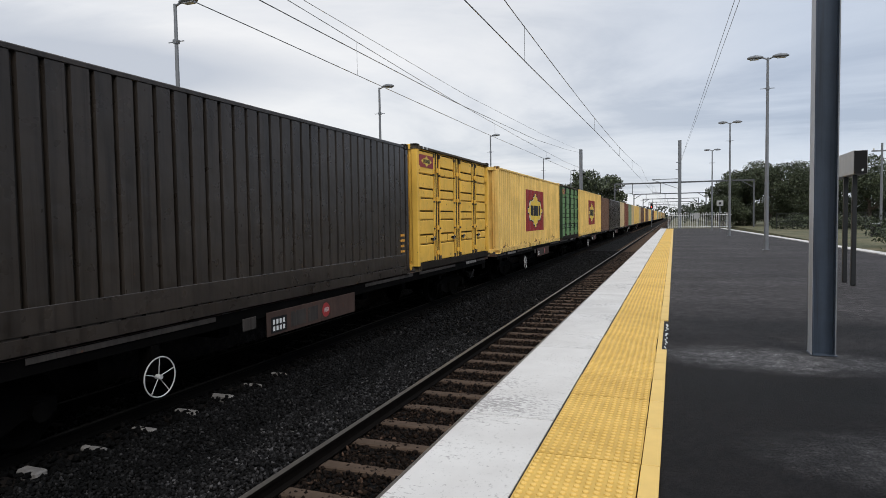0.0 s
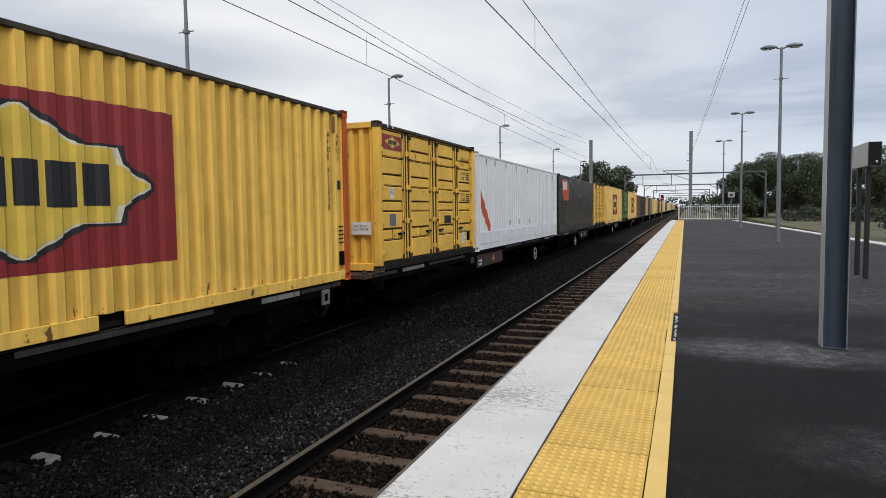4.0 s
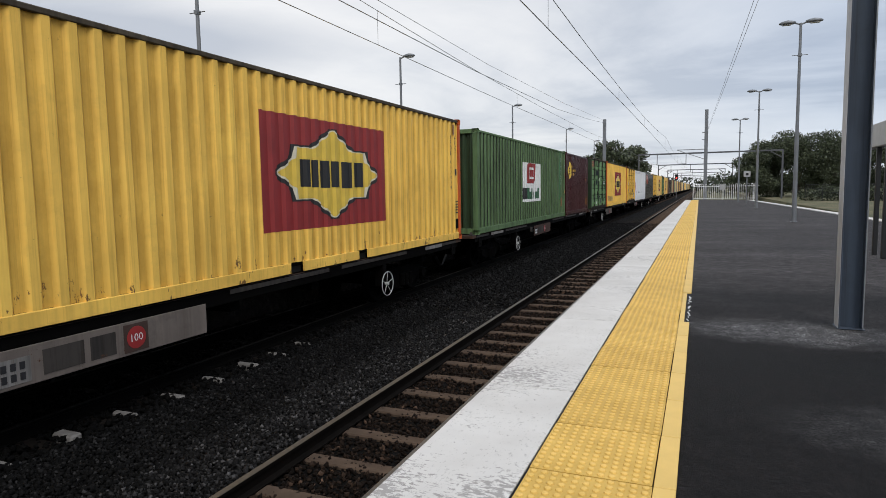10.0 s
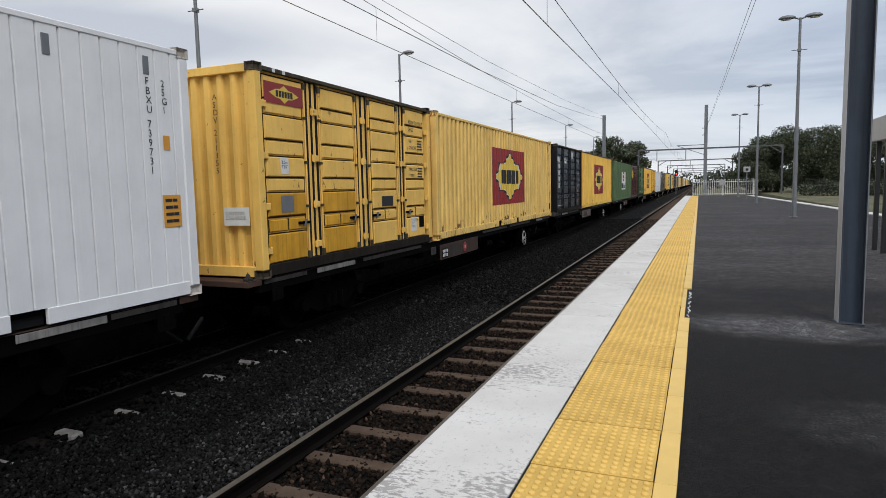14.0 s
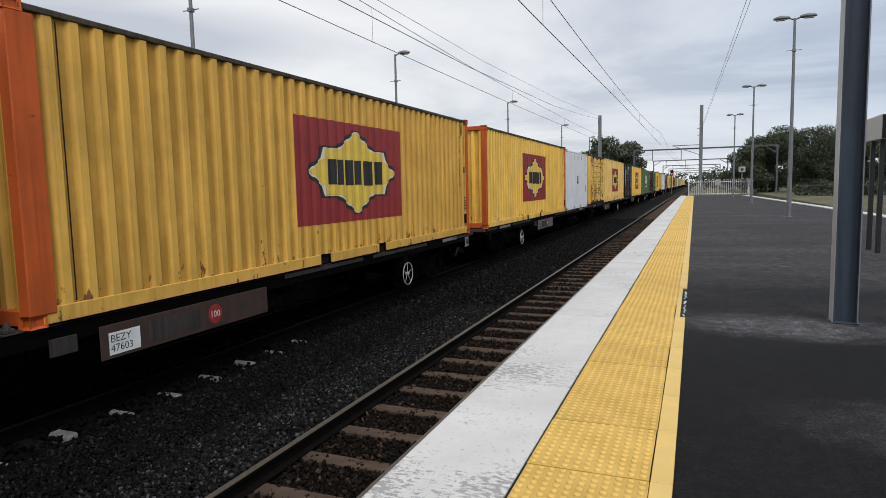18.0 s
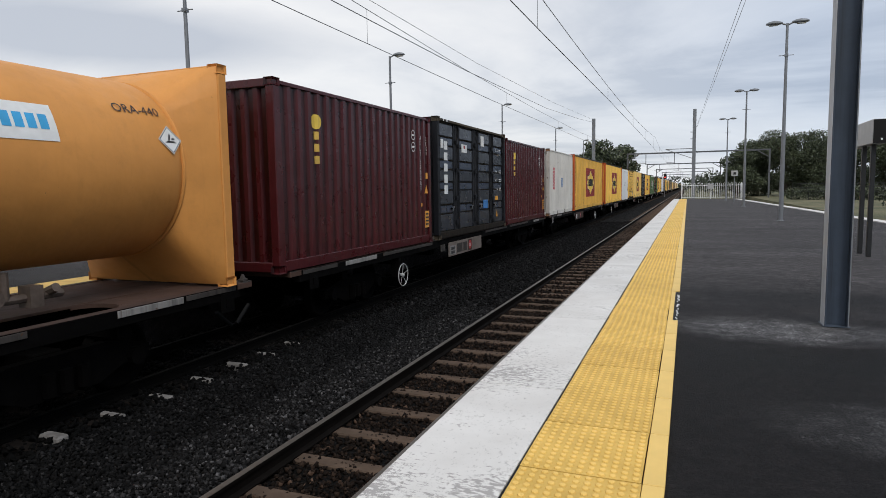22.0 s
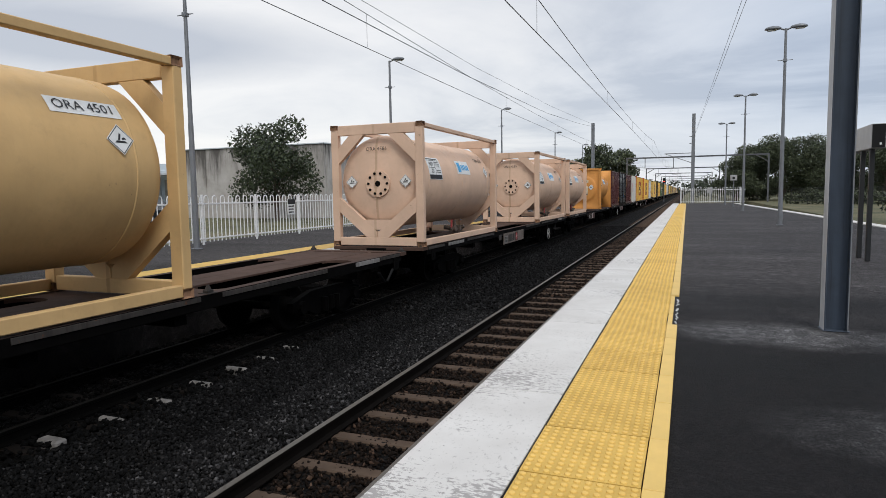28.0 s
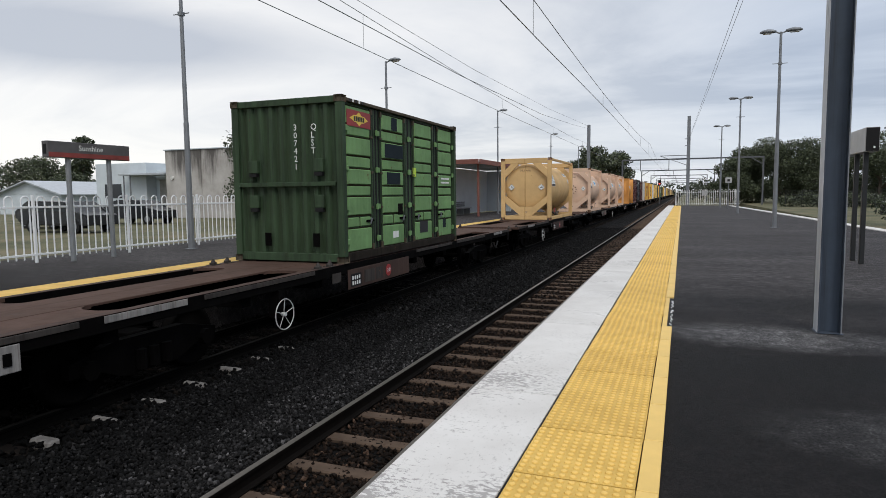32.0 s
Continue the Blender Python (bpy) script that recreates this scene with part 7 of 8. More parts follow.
def wires():
    def span(name, pts, r, label):
        w = root(name, label, "overhead wire", "wires over the tracks")
        bm = bmesh.new()
        rings = [[bm.verts.new((x + math.cos(q) * r, y, z + math.sin(q) * r)) for q in (2 * math.pi * i / 5 for i in range(5))] for x, y, z in pts]
        for a, b in zip(rings, rings[1:]):
            for i in range(5):
                j = (i + 1) % 5
                bm.faces.new((a[i], a[j], b[j], b[i]))
        part("wire", bm, M["wire"], w)
        return w
    nc, fc = NEAR_TRACK, FAR_TRACK
    near_c = [(nc, -45, 4.62), (nc, 8, 4.56), (nc, 13, 4.58), (nc, 25, 4.69), (nc, 40, 4.74), (nc, 100.5, 4.76), (nc, 150, 4.72), (nc, 600, 4.72)]
    far_c = [(fc, -45, 4.85), (fc, 9, 4.80), (fc, 23, 4.73), (fc, 45, 4.75), (fc, 100.5, 4.78), (fc, 600, 4.78)]
    near_s = [(nc, y, 5.15 + 0.00062 * (y - 26) ** 2) for y in range(-44, 63, 4)]
    far_s = [(fc, -45, 7.0), (fc, -10, 6.2), (fc, 12, 5.58), (fc, 20, 5.35), (fc, 30, 5.22), (fc, 43, 5.15), (fc, 60, 5.4)]
    for a, b in ((60, 100.5), (100.5, 150), (150, 195), (195, 240), (240, 290), (290, 340)):
        for i in range(1, 9):
            t = i / 8
            near_s.append((nc, a + (b - a) * t, 5.86 - 1.9 * t * (1 - t)))
            far_s.append((fc, a + (b - a) * t, 5.6 - 1.5 * t * (1 - t)))
    span("contact_wire", near_c, 0.010, "dark contact wire over the near track")
    span("contact_wire", far_c, 0.009, "dark contact wire over the far track")
    span("catenary_wire", near_s, 0.009, "sagging catenary wire over the near track")
    span("catenary_wire", far_s, 0.008, "sagging catenary wire over the far track")

    def height(line, y):
        for (x0, y0, z0), (x1, y1, z1) in zip(line, line[1:]):
            if y0 <= y <= y1:
                return z0 + (z1 - z0) * (y - y0) / (y1 - y0)
        return line[-1][2]
    for low, high_, ys in ((near_c, near_s, (2.0, 12.6, 24.4, 36, 47, 58, 70, 81, 92, 110, 121, 132)), (far_c, far_s, (3.0, 13.1, 25.0, 36, 47, 58, 70, 81, 92))):
        w = root("droppers", "thin dropper wires between contact and catenary wire", "overhead wire")
        for y in ys:
            bm = bmesh.new()
            bm_rod(bm, (low[0][0], y, height(low, y)), (low[0][0], y, height(high_, y)), 0.005, 4)
            part("dropper", bm, M["wire"], w)
    span("catenary_wire", [(fc, -45, 5.6), (fc, 11, 5.34), (fc, 20, 5.33), (-7.6, 36, 5.95), (-8.7, 54, 7.2), (-10, 72.3, 8.69)], 0.011, "anchor wire running up to the mast")
    span("feeder_wire", [(-8.5, -45, 7.0), (-8.5, 16, 6.79), (-8.5, 26, 6.77), (-9.1, 45, 7.5), (-10, 72.3, 8.95)], 0.008, "thin feeder wire on the mast")
    for dx, dz in ((0, 0), (0.16, 0.0)):
        span("feeder_wire", [(2.9 + dx, -45, 8.0), (1.82 + dx, 27.3, 8.6), (0.8 + dx * 0.3, 99.8, 9.3 - dz), (1.0, 240, 8.5)], 0.010, "pair of feeder wires on the tall mast")


wires()


def signal(x, y):
    s = root("rail_signal", "black railway signal showing a red light", "signal")
    bm = bmesh.new()
    bm_rod(bm, (x, y, -1.2), (x, y, 3.4), 0.08, 8)
    part("post", bm, M["galv"], s)
    box_part("head", (x - 0.3, x + 0.3, y - 0.1, y + 0.1, 3.1, 4.3), M["black"], s, 0.03)
    bm = bmesh.new()
    bm_rod(bm, (x, y - 0.11, 3.45), (x, y - 0.16, 3.45), 0.14, 12)
    part("red_light", bm, M["red_glow"], s, "lit red lamp")


_m, _n, _k, _b = nodes_of("red_signal_light")
_b.inputs["Base Color"].default_value = (0.5, 0.02, 0.02, 1)
_b.inputs["Emission Color"].default_value = (1.0, 0.05, 0.04, 1)
_b.inputs["Emission Strength"].default_value = 3.0
M["red_glow"] = _m
signal(-4.9, 152.0)


# ------------------------------------------------------------------ far side: buildings, shelter, cars


def stained_concrete():
    """Pale cast concrete with black water stains that run down from the parapet."""
    m, n, k, b = nodes_of("stained_concrete_wall")
    v = object_vec(n)
    col = ramp_of(n, k, noise_tex(n, k, v, 0.7, 7, 0.65), [(0.3, (0.30, 0.28, 0.255)), (0.55, (0.42, 0.40, 0.375)), (0.75, (0.50, 0.48, 0.455))])
    sep = n.new("ShaderNodeSeparateXYZ")
    k.new(v, sep.inputs[0])
    top = n.new("ShaderNodeMapRange")
    top.inputs["From Min"].default_value, top.inputs["From Max"].default_value = 2.2, 5.0
    top.inputs["To Min"].default_value, top.inputs["To Max"].default_value = -0.12, 0.16
    k.new(sep.outputs["Z"], top.inputs["Value"])
    run = noise_tex(n, k, stretched(n, k, v, (1.3, 1.3, 0.16)), 1.0, 8, 0.68)
    add = n.new("ShaderNodeMath"); add.operation = "ADD"
    k.new(run, add.inputs[0]); k.new(top.outputs[0], add.inputs[1])
    col = mixed(n, k, ramp_of(n, k, add.outputs[0], [(0.50, (0, 0, 0)), (0.70, (0.85,) * 3)]), col, (0.045, 0.04, 0.036))
    k.new(col, b.inputs["Base Color"])
    b.inputs["Roughness"].default_value = 0.9
    bump_of(n, k, noise_tex(n, k, v, 9.0, 5), 0.3, 0.02, b)
    return m


M["wall_old"] = stained_concrete()
M["wall_white"] = plain("pale_blue_white_wall", (0.52, 0.57, 0.60), 0.8, 0, 0.08, 1)
M["roof_grey"] = plain("grey_metal_roof", (0.42, 0.45, 0.48), 0.5, 0.2, 0.1, 2)
M["glass"] = plain("dark_window_glass", (0.02, 0.025, 0.03), 0.15, 0, 0.1)


def warehouse():
    b = root("warehouse", "old concrete warehouse with black water stains", "warehouse")
    for i in range(4):
        box_part("wall_panel", (-37.2 + i * 3.45, -37.2 + (i + 1) * 3.45 - 0.03, 37.5, 37.75, -0.15, 5.0), M["wall_old"], b, 0.02)
    for i in range(5):
        box_part("wall_panel", (-23.63, -23.38, 37.76 + i * 5, 37.76 + (i + 1) * 5 - 0.03, -0.15, 5.0), M["wall_old"], b, 0.02)
    box_part("back_wall", (-37.2, -23.64, 62.5, 62.75, -0.15, 5.0), M["wall_old"], b)
    box_part("side_wall", (-37.2, -36.95, 37.76, 62.5, -0.15, 5.0), M["wall_old"], b)
    box_part("roof", (-36.9, -23.7, 37.8, 62.4, 4.6, 4.75), M["roof_grey"], b)
    box_part("parapet_cap", (-37.3, -23.3, 37.42, 37.8, 5.0, 5.08), M["wall_white"], b, 0.01)
    box_part("parapet_cap", (-23.7, -23.3, 37.82, 62.7, 5.0, 5.08), M["wall_white"], b, 0.01)
    for x in (-36.5, -30.1, -29.6):
        bm = bmesh.new()
        bm_rod(bm, (x, 37.35, 2.9), (x, 37.5, 2.9), 0.14, 10)
        part("wall_lamp", bm, M["lamp_glass"], b)


warehouse()


def white_building():
    b = root("white_building", "pale blue-white flat-roofed building with an awning", "building")
    box_part("block", (-47.5, -41.8, 40.0, 52, -0.15, 4.35), M["wall_white"], b, 0.02)
    box_part("block", (-41.78, -37.3, 41.0, 52, -0.15, 3.75), M["wall_white"], b, 0.02)
    box_part("stair_tower", (-38.6, -37.3, 39.3, 40.98, -0.15, 4.4), M["wall_white"], b, 0.02)
    box_part("awning", (-43.6, -38.7, 38.8, 40.9, 3.25, 3.42), M["roof_grey"], b, 0.02)
    box_part("roller_door", (-41.3, -38.9, 40.92, 40.99, -0.1, 2.95), M["concrete"], b)
    for x in (-43.2, -42.5):
        bm = bmesh.new()
        bm_rod(bm, (x, 39.0, -0.15), (x, 39.0, 3.25), 0.06, 8)
        part("awning_post", bm, M["galv"], b)
    box_part("window", (-46.5, -44.6, 39.98, 39.997, 1.4, 2.6), M["glass"], b)


white_building()


def house(x0, x1, y0, y1, eave, ridge, label):
    b = root("house", label, "house")
    box_part("wall", (x0, x1, y0, y1, -0.15, eave), M["wall_white"], b, 0.02)
    xm = (x0 + x1) / 2
    for s in (-1, 1):
        bm = bmesh.new()
        e = x0 - 0.5 if s < 0 else x1 + 0.5
        a = [bm.verts.new(p) for p in ((e, y0 - 0.5, eave - 0.15), (e, y1 + 0.5, eave - 0.15), (xm, y1 + 0.5, ridge), (xm, y0 - 0.5, ridge))]
        c = [bm.verts.new((v.co.x, v.co.y, v.co.z + 0.12)) for v in a]
        bm.faces.new(a); bm.faces.new(c[::-1])
        for i in range(4):
            bm.faces.new((a[i], a[(i + 1) % 4], c[(i + 1) % 4], c[i]))
        part("roof", bm, M["roof_grey"], b)
    bm = bmesh.new()
    bm.faces.new([bm.verts.new(p) for p in ((x0, y0 - 0.01, eave), (x1, y0 - 0.01, eave), (xm, y0 - 0.01, ridge))])
    part("gable", bm, M["wall_white"], b)


house(-66, -57, 44, 54, 1.9, 3.15, "low white house with a grey metal gable roof")
house(-56.5, -49, 50, 60, 3.0, 4.2, "white house with a pale grey roof")


def shelter():
    s = root("platform_shelter", "open platform shelter with rust-red roof edge", "shelter")
    M["fascia"] = plain("rust_red_fascia", (0.16, 0.055, 0.04), 0.6, 0, 0.2, 3)
    box_part("roof", (-15.6, -11.9, 37.5, 50.5, 3.38, 3.5), M["roof_grey"], s, 0.01)
    box_part("fascia", (-11.9, -11.82, 37.5, 50.5, 3.32, 3.62), M["fascia"], s, 0.01)
    box_part("fascia", (-15.6, -11.92, 37.42, 37.49, 3.32, 3.62), M["fascia"], s, 0.01)
    box_part("back_wall", (-15.4, -15.25, 37.8, 50.2, 0, 3.3), M["wall_white"], s)
    box_part("end_wall", (-15.2, -13.2, 50.0, 50.15, 0, 3.3), M["wall_white"], s)
    for y in (38.2, 44.2, 50.2):
        box_part("post", (-12.25, -12.12, y - 0.06, y + 0.06, 0, 3.36), M["fascia"], s, 0.006)
    b = root("bench", "grey slatted platform bench inside the shelter", "bench")
    for i in range(4):
        box_part("slat", (-14.9 + i * 0.13, -14.8 + i * 0.13, 40, 43.5, 0.42, 0.46), M["galv"], b)
    for i in range(3):
        box_part("back_slat", (-14.98, -14.94, 40, 43.5, 0.55 + i * 0.13, 0.64 + i * 0.13), M["galv"], b)
    for y in (40.2, 41.8, 43.3):
        box_part("leg", (-14.95, -14.45, y - 0.03, y + 0.03, 0, 0.42), M["galv"], b)
    t = root("litter_bin", "pale round litter bin beside the bench", "bin")
    bm = bmesh.new()
    bm_rod(bm, (-14.5, 39.2, 0), (-14.5, 39.2, 0.95), 0.28, 16)
    part("drum", bm, M["lamp_glass"], t)
    bm = bmesh.new()
    bm_rod(bm, (-14.5, 39.2, 0.95), (-14.5, 39.2, 1.02), 0.31, 16, 0.2)
    part("lid", bm, M["sign_post"], t)


shelter()


def car(x, y, turn, mat, label):
    c = root("parked_car", label, "car", "parked cars")
    c.matrix_basis = pose(x, y, -0.15, 0, 0, turn)
    bm = bmesh.new()
    side = [(-2.15, 0.35), (-2.15, 0.8), (-1.3, 0.95), (-0.7, 1.42), (0.9, 1.45), (1.7, 0.98), (2.15, 0.85), (2.15, 0.35)]
    for s in (0,):
        a = [bm.verts.new((-0.86, p, z)) for p, z in side]
        b = [bm.verts.new((0.86, p, z)) for p, z in side]
        bm.faces.new(a[::-1]); bm.faces.new(b)
        for i in range(len(side)):
            j = (i + 1) % len(side)
            bm.faces.new((a[i], a[j], b[j], b[i]))
    bmesh.ops.bevel(bm, geom=bm.edges[:], offset=0.06, segments=2, affect="EDGES")
    part("body", bm, mat, c)
    for s in (-1, 1):
        bm = bmesh.new()
        q = [(-1.15, 0.97), (-0.68, 1.36), (0.85, 1.38), (1.5, 0.99)]
        bm.faces.new([bm.verts.new((s * 0.867, p, z)) for p, z in q])
        part("side_window", bm, M["glass"], c)
        for p in (-1.35, 1.35):
            bm = bmesh.new()
            bm_rod(bm, (s * 0.68, p, 0.32), (s * 0.88, p, 0.32), 0.32, 18)
            w = part("wheel", bm, M["black"], c)
            bm = bmesh.new()
            bm_rod(bm, (s * 0.881, p, 0.32), (s * 0.889, p, 0.32), 0.19, 12)
            part("rim", bm, M["galv"], w)


M["car_dark"] = plain("dark_car_paint", (0.02, 0.022, 0.026), 0.25, 0.2, 0.1)
M["car_red"] = plain("red_car_paint", (0.25, 0.03, 0.03), 0.3, 0, 0.1)
M["car_white"] = plain("white_car_paint", (0.6, 0.62, 0.64), 0.3, 0, 0.05)
for x, y, t, m_, l in ((-31, 23.5, 80, "car_dark", "dark parked car behind the fence"), (-36, 27, 85, "car_dark", "dark parked car beside the white building"), (-30.5, 28.5, 95, "car_dark", "dark parked car beside the warehouse"),
                       (-45, 27.0, 80, "car_red", "red parked car behind the fence"), (-26.5, 20.8, 90, "car_dark", "dark parked car on the grass edge"), (26, 75, 10, "car_white", "white car parked beyond the platform"), (30, 82, 5, "car_dark", "dark car parked beyond the platform")):
    car(x, y, t, M[m_], l)


# ------------------------------------------------------------------ trees and bushes
M["bark"] = plain("grey_brown_bark", (0.09, 0.07, 0.055), 0.9, 0, 0.3, 5)
M["leaf"] = leaf_mat("eucalypt_leaves", (0.014, 0.022, 0.011), (0.085, 0.105, 0.05))
M["leaf2"] = leaf_mat("tree_leaves", (0.012, 0.02, 0.009), (0.055, 0.075, 0.03))
M["leaf_far"] = leaf_mat("far_tree_leaves", (0.025, 0.035, 0.022), (0.06, 0.075, 0.045))


def leaves_mesh(blobs, count, size, seed):
    """Small leaf clumps strewn through overlapping lobes, thinner towards the outline."""
    r = np.random.RandomState(seed)
    B = np.array(blobs, float)
    wts = (B[:, 3] * B[:, 4] * B[:, 5]) ** 0.8
    P = B[r.choice(len(B), count, p=wts / wts.sum())]
    d = r.normal(size=(count, 3))
    d /= np.linalg.norm(d, axis=1, keepdims=True) + 1e-9
    k = (r.uniform(0.35, 1.0, count) ** 0.6 * r.uniform(0.9, 1.15, count))[:, None]
    c = P[:, :3] + d * P[:, 3:] * k
    s = (size * r.uniform(0.5, 1.3, count))[:, None]
    a = r.normal(size=(count, 3)); a /= np.linalg.norm(a, axis=1, keepdims=True)
    b = np.cross(a, r.normal(size=(count, 3))); b /= np.linalg.norm(b, axis=1, keepdims=True) + 1e-9
    V = np.stack([c - a * s, c + b * s * 0.45, c + a * s, c - b * s * 0.45], 1)
    me = bpy.data.meshes.new("crown")
    me.vertices.add(count * 4)
    me.vertices.foreach_set("co", V.reshape(-1).astype(np.float32))
    me.loops.add(count * 4)
    me.loops.foreach_set("vertex_index", np.arange(count * 4, dtype=np.int32))
    me.polygons.add(count)
    me.polygons.foreach_set("loop_start", np.arange(0, count * 4, 4, dtype=np.int32))
    me.update(calc_edges=True)
    me.materials.append(None)
    return me


def tree(x, y, z0, h, w, seed, label, leaf, count=5000, size=0.16, low=0.25, name="tree"):
    t = root(name, label, "tree", "trees round the station" if name == "tree" else "")
    t.location = (x, y, z0)
    r = random.Random(seed)
    bm = bmesh.new()
    top = Vector((r.uniform(-0.3, 0.3), r.uniform(-0.3, 0.3), h * 0.62))
    base_r = 0.028 * h
    bm_rod(bm, (0, 0, -0.2), (top.x * 0.4, top.y * 0.4, h * 0.3), base_r, 8, base_r * 0.75)
    bm_rod(bm, (top.x * 0.4, top.y * 0.4, h * 0.3), top, base_r * 0.75, 8, base_r * 0.35)
    blobs = []
    n = 11
    for i in range(n):
        a = 2 * math.pi * i / n + r.uniform(-0.4, 0.4)
        lv = r.uniform(low, 0.9)
        out = w * 0.5 * r.uniform(0.35, 0.8) * (1.15 - abs(lv - 0.5))
        tip = Vector((math.cos(a) * out, math.sin(a) * out, h * lv))
        st = Vector((top.x * 0.4, top.y * 0.4, h * max(0.2, lv - 0.3)))
        bm_rod(bm, st, tip, base_r * 0.35, 5, base_r * 0.1)
        s = w * r.uniform(0.16, 0.27)
        blobs.append((tip.x, tip.y, tip.z, s, s, s * r.uniform(0.6, 0.85)))
    blobs.append((0, 0, h * 0.84, w * 0.22, w * 0.22, h * 0.15))
    blobs.append((0, 0, h * 0.55, w * 0.3, w * 0.3, h * 0.2))
    part("trunk", bm, M["bark"], t)
    put("crown", leaves_mesh(blobs, count, size, seed), leaf, t)
    return t


tree(-24.3, 33.2, -0.15, 6.3, 5.9, 3, "leafy green tree before the concrete warehouse", M["leaf2"], 13000, 0.115, 0.22)
tree(-22.6, 45.5, -0.15, 3.4, 2.6, 9, "small green tree beside the warehouse wall", M["leaf2"], 2200, 0.13, 0.2)
for i, (x, y, h, w) in enumerate(((-17.5, 128, 11.2, 9), (-13.0, 134, 10.0, 8), (-21, 138, 9.0, 8))):
    tree(x, y, -0.3, h, w, 20 + i, "dark broad tree beyond the opposite platform", M["leaf"], 5500, 0.32)
for i, (x, y, h, w) in enumerate(((7.5, 112, 7.4, 7), (10.5, 118, 9.2, 9), (14.5, 113, 10.0, 10), (18.5, 112, 10.4, 10), (22.5, 115, 9.6, 9), (27, 108, 10.5, 9), (31.5, 112, 9.0, 9), (36, 105, 9.5, 9), (41, 106, 8.0, 9), (47, 103, 8.2, 9), (12, 128, 10, 9), (24, 126, 10.5, 10))):
    tree(x, y, -0.45, h, w, 40 + i, "dark eucalypt tree at the edge of the rail yard", M["leaf"], 20000, 0.16, 0.06)
# a tall pine and dark trees far behind the houses
tree(-86, 70, -0.3, 11.3, 5.5, 71, "tall dark pine behind the houses", M["leaf"], 3500, 0.3, 0.3)
for i, (x, y, h, w) in enumerate(((-83, 52, 6.0, 8), (-107, 76, 9.0, 9), (-101, 74, 8.4, 8), (-96, 76, 7.6, 7), (-92, 50, 6.5, 9), (-76, 60, 5.0, 7), (-100, 62, 7, 10), (-68, 66, 5.2, 6))):
    tree(x, y, -0.3, h, w, 80 + i, "dark tree behind the low houses", M["leaf"], 6000, 0.22, 0.1)


def strip_of_leaves(name, label, spans, count, size, seed, leaf, cat, kind=""):
    o = put(name, leaves_mesh(spans, count, size, seed), leaf, None)
    tagged(o, label, cat, kind=kind)
    return o


r_ = random.Random(8)
strip_of_leaves("hedge", "rough green bushes beside the platform", [(9.6 + r_.uniform(-0.3, 1.6) + i * 0.02, 12 + i * 1.35, 0.25 + r_.uniform(0, 0.35), 0.9, 0.9, 0.75) for i in range(22)], 9000, 0.085, 5, M["leaf2"], "bushes", "stuff")
strip_of_leaves("yard_bushes", "dark scrub along the yard fence beyond the platform", [(12.2 + i * 0.85 + r_.uniform(-0.5, 0.5), 84.5 - i * 0.46 + r_.uniform(0.3, 2.5), 0.25 + r_.uniform(-0.3, 0.5), 1.3, 1.2, 0.95) for i in range(34)], 12000, 0.17, 15, M["leaf"], "bushes", "stuff")
strip_of_leaves("far_woods", "far line of dark woods on the horizon", [(-260 + i * 14 + r_.uniform(-4, 4), 420 + r_.uniform(-30, 30), 3 + r_.uniform(-1, 2.5), 10, 6, 5) for i in range(40)], 9000, 1.3, 6, M["leaf_far"], "woods", "stuff")
strip_of_leaves("far_woods", "low dark trees behind the platform end", [(3 + i * 2.2 + r_.uniform(-0.5, 0.5), 210 + r_.uniform(-10, 10), 1.5 + r_.uniform(0, 2), 3, 3, 3) for i in range(40)], 8000, 0.5, 7, M["leaf_far"], "woods", "stuff")
strip_of_leaves("far_woods", "dark trees behind the opposite platform", [(-120 + i * 3.2 + r_.uniform(-1, 1), 150 + r_.uniform(-12, 12), 2.2 + r_.uniform(-0.6, 1.6), 3.4, 3, 3) for i in range(30)], 7000, 0.5, 9, M["leaf_far"], "woods", "stuff")


def mesh_fence(x0, y0, x1, y1):
    f = root("yard_fence", "dark chain-wire fence beyond the platform", "fence")
    n = 14
    for i in range(n + 1):
        x, y = x0 + (x1 - x0) * i / n, y0 + (y1 - y0) * i / n
        bm = bmesh.new()
        bm_rod(bm, (x, y, -0.45), (x, y, 1.5), 0.035, 6)
        part("fence_post", bm, M["post_dark"], f)
    for z in (0.0, 0.5, 1.0, 1.45):
        bm = bmesh.new()
        bm_rod(bm, (x0, y0, z), (x1, y1, z), 0.02, 4)
        part("rail", bm, M["post_dark"], f)
    net = bmesh.new()
    for i in range(n):
        xa, ya = x0 + (x1 - x0) * i / n, y0 + (y1 - y0) * i / n
        xb, yb = x0 + (x1 - x0) * (i + 1) / n, y0 + (y1 - y0) * (i + 1) / n
        for j in range(18):
            t = j / 18
            bm_rod(net, (xa + (xb - xa) * t, ya + (yb - ya) * t, -0.45), (xa + (xb - xa) * t, ya + (yb - ya) * t, 1.4), 0.008, 3, caps=False)
    part("chain_wire", net, M["post_dark"], f)["kind"] = "stuff"


mesh_fence(11.5, 84, 34, 72)
for x, y, h in ((16.3, 62, 7.2), (31, 78, 9)):
    q = root("yard_pole", "grey pole beyond the platform", "pole")
    bm = bmesh.new()
    bm_rod(bm, (x, y, -0.45), (x, y, h), 0.11, 8, 0.08)
    part("pole", bm, M["galv"], q)
    box_part("cross_arm", (x - 0.75, x + 0.75, y - 0.05, y + 0.05, h - 0.7, h - 0.58), M["galv"], q, 0.01)
    for e in (-0.6, 0.6):
        box_part("insulator", (x + e - 0.05, x + e + 0.05, y - 0.05, y + 0.05, h - 0.575, h - 0.4), M["lamp_glass"], q, 0.01)
q = root("trackside_cabinet", "dark trackside equipment on the grass", "equipment")
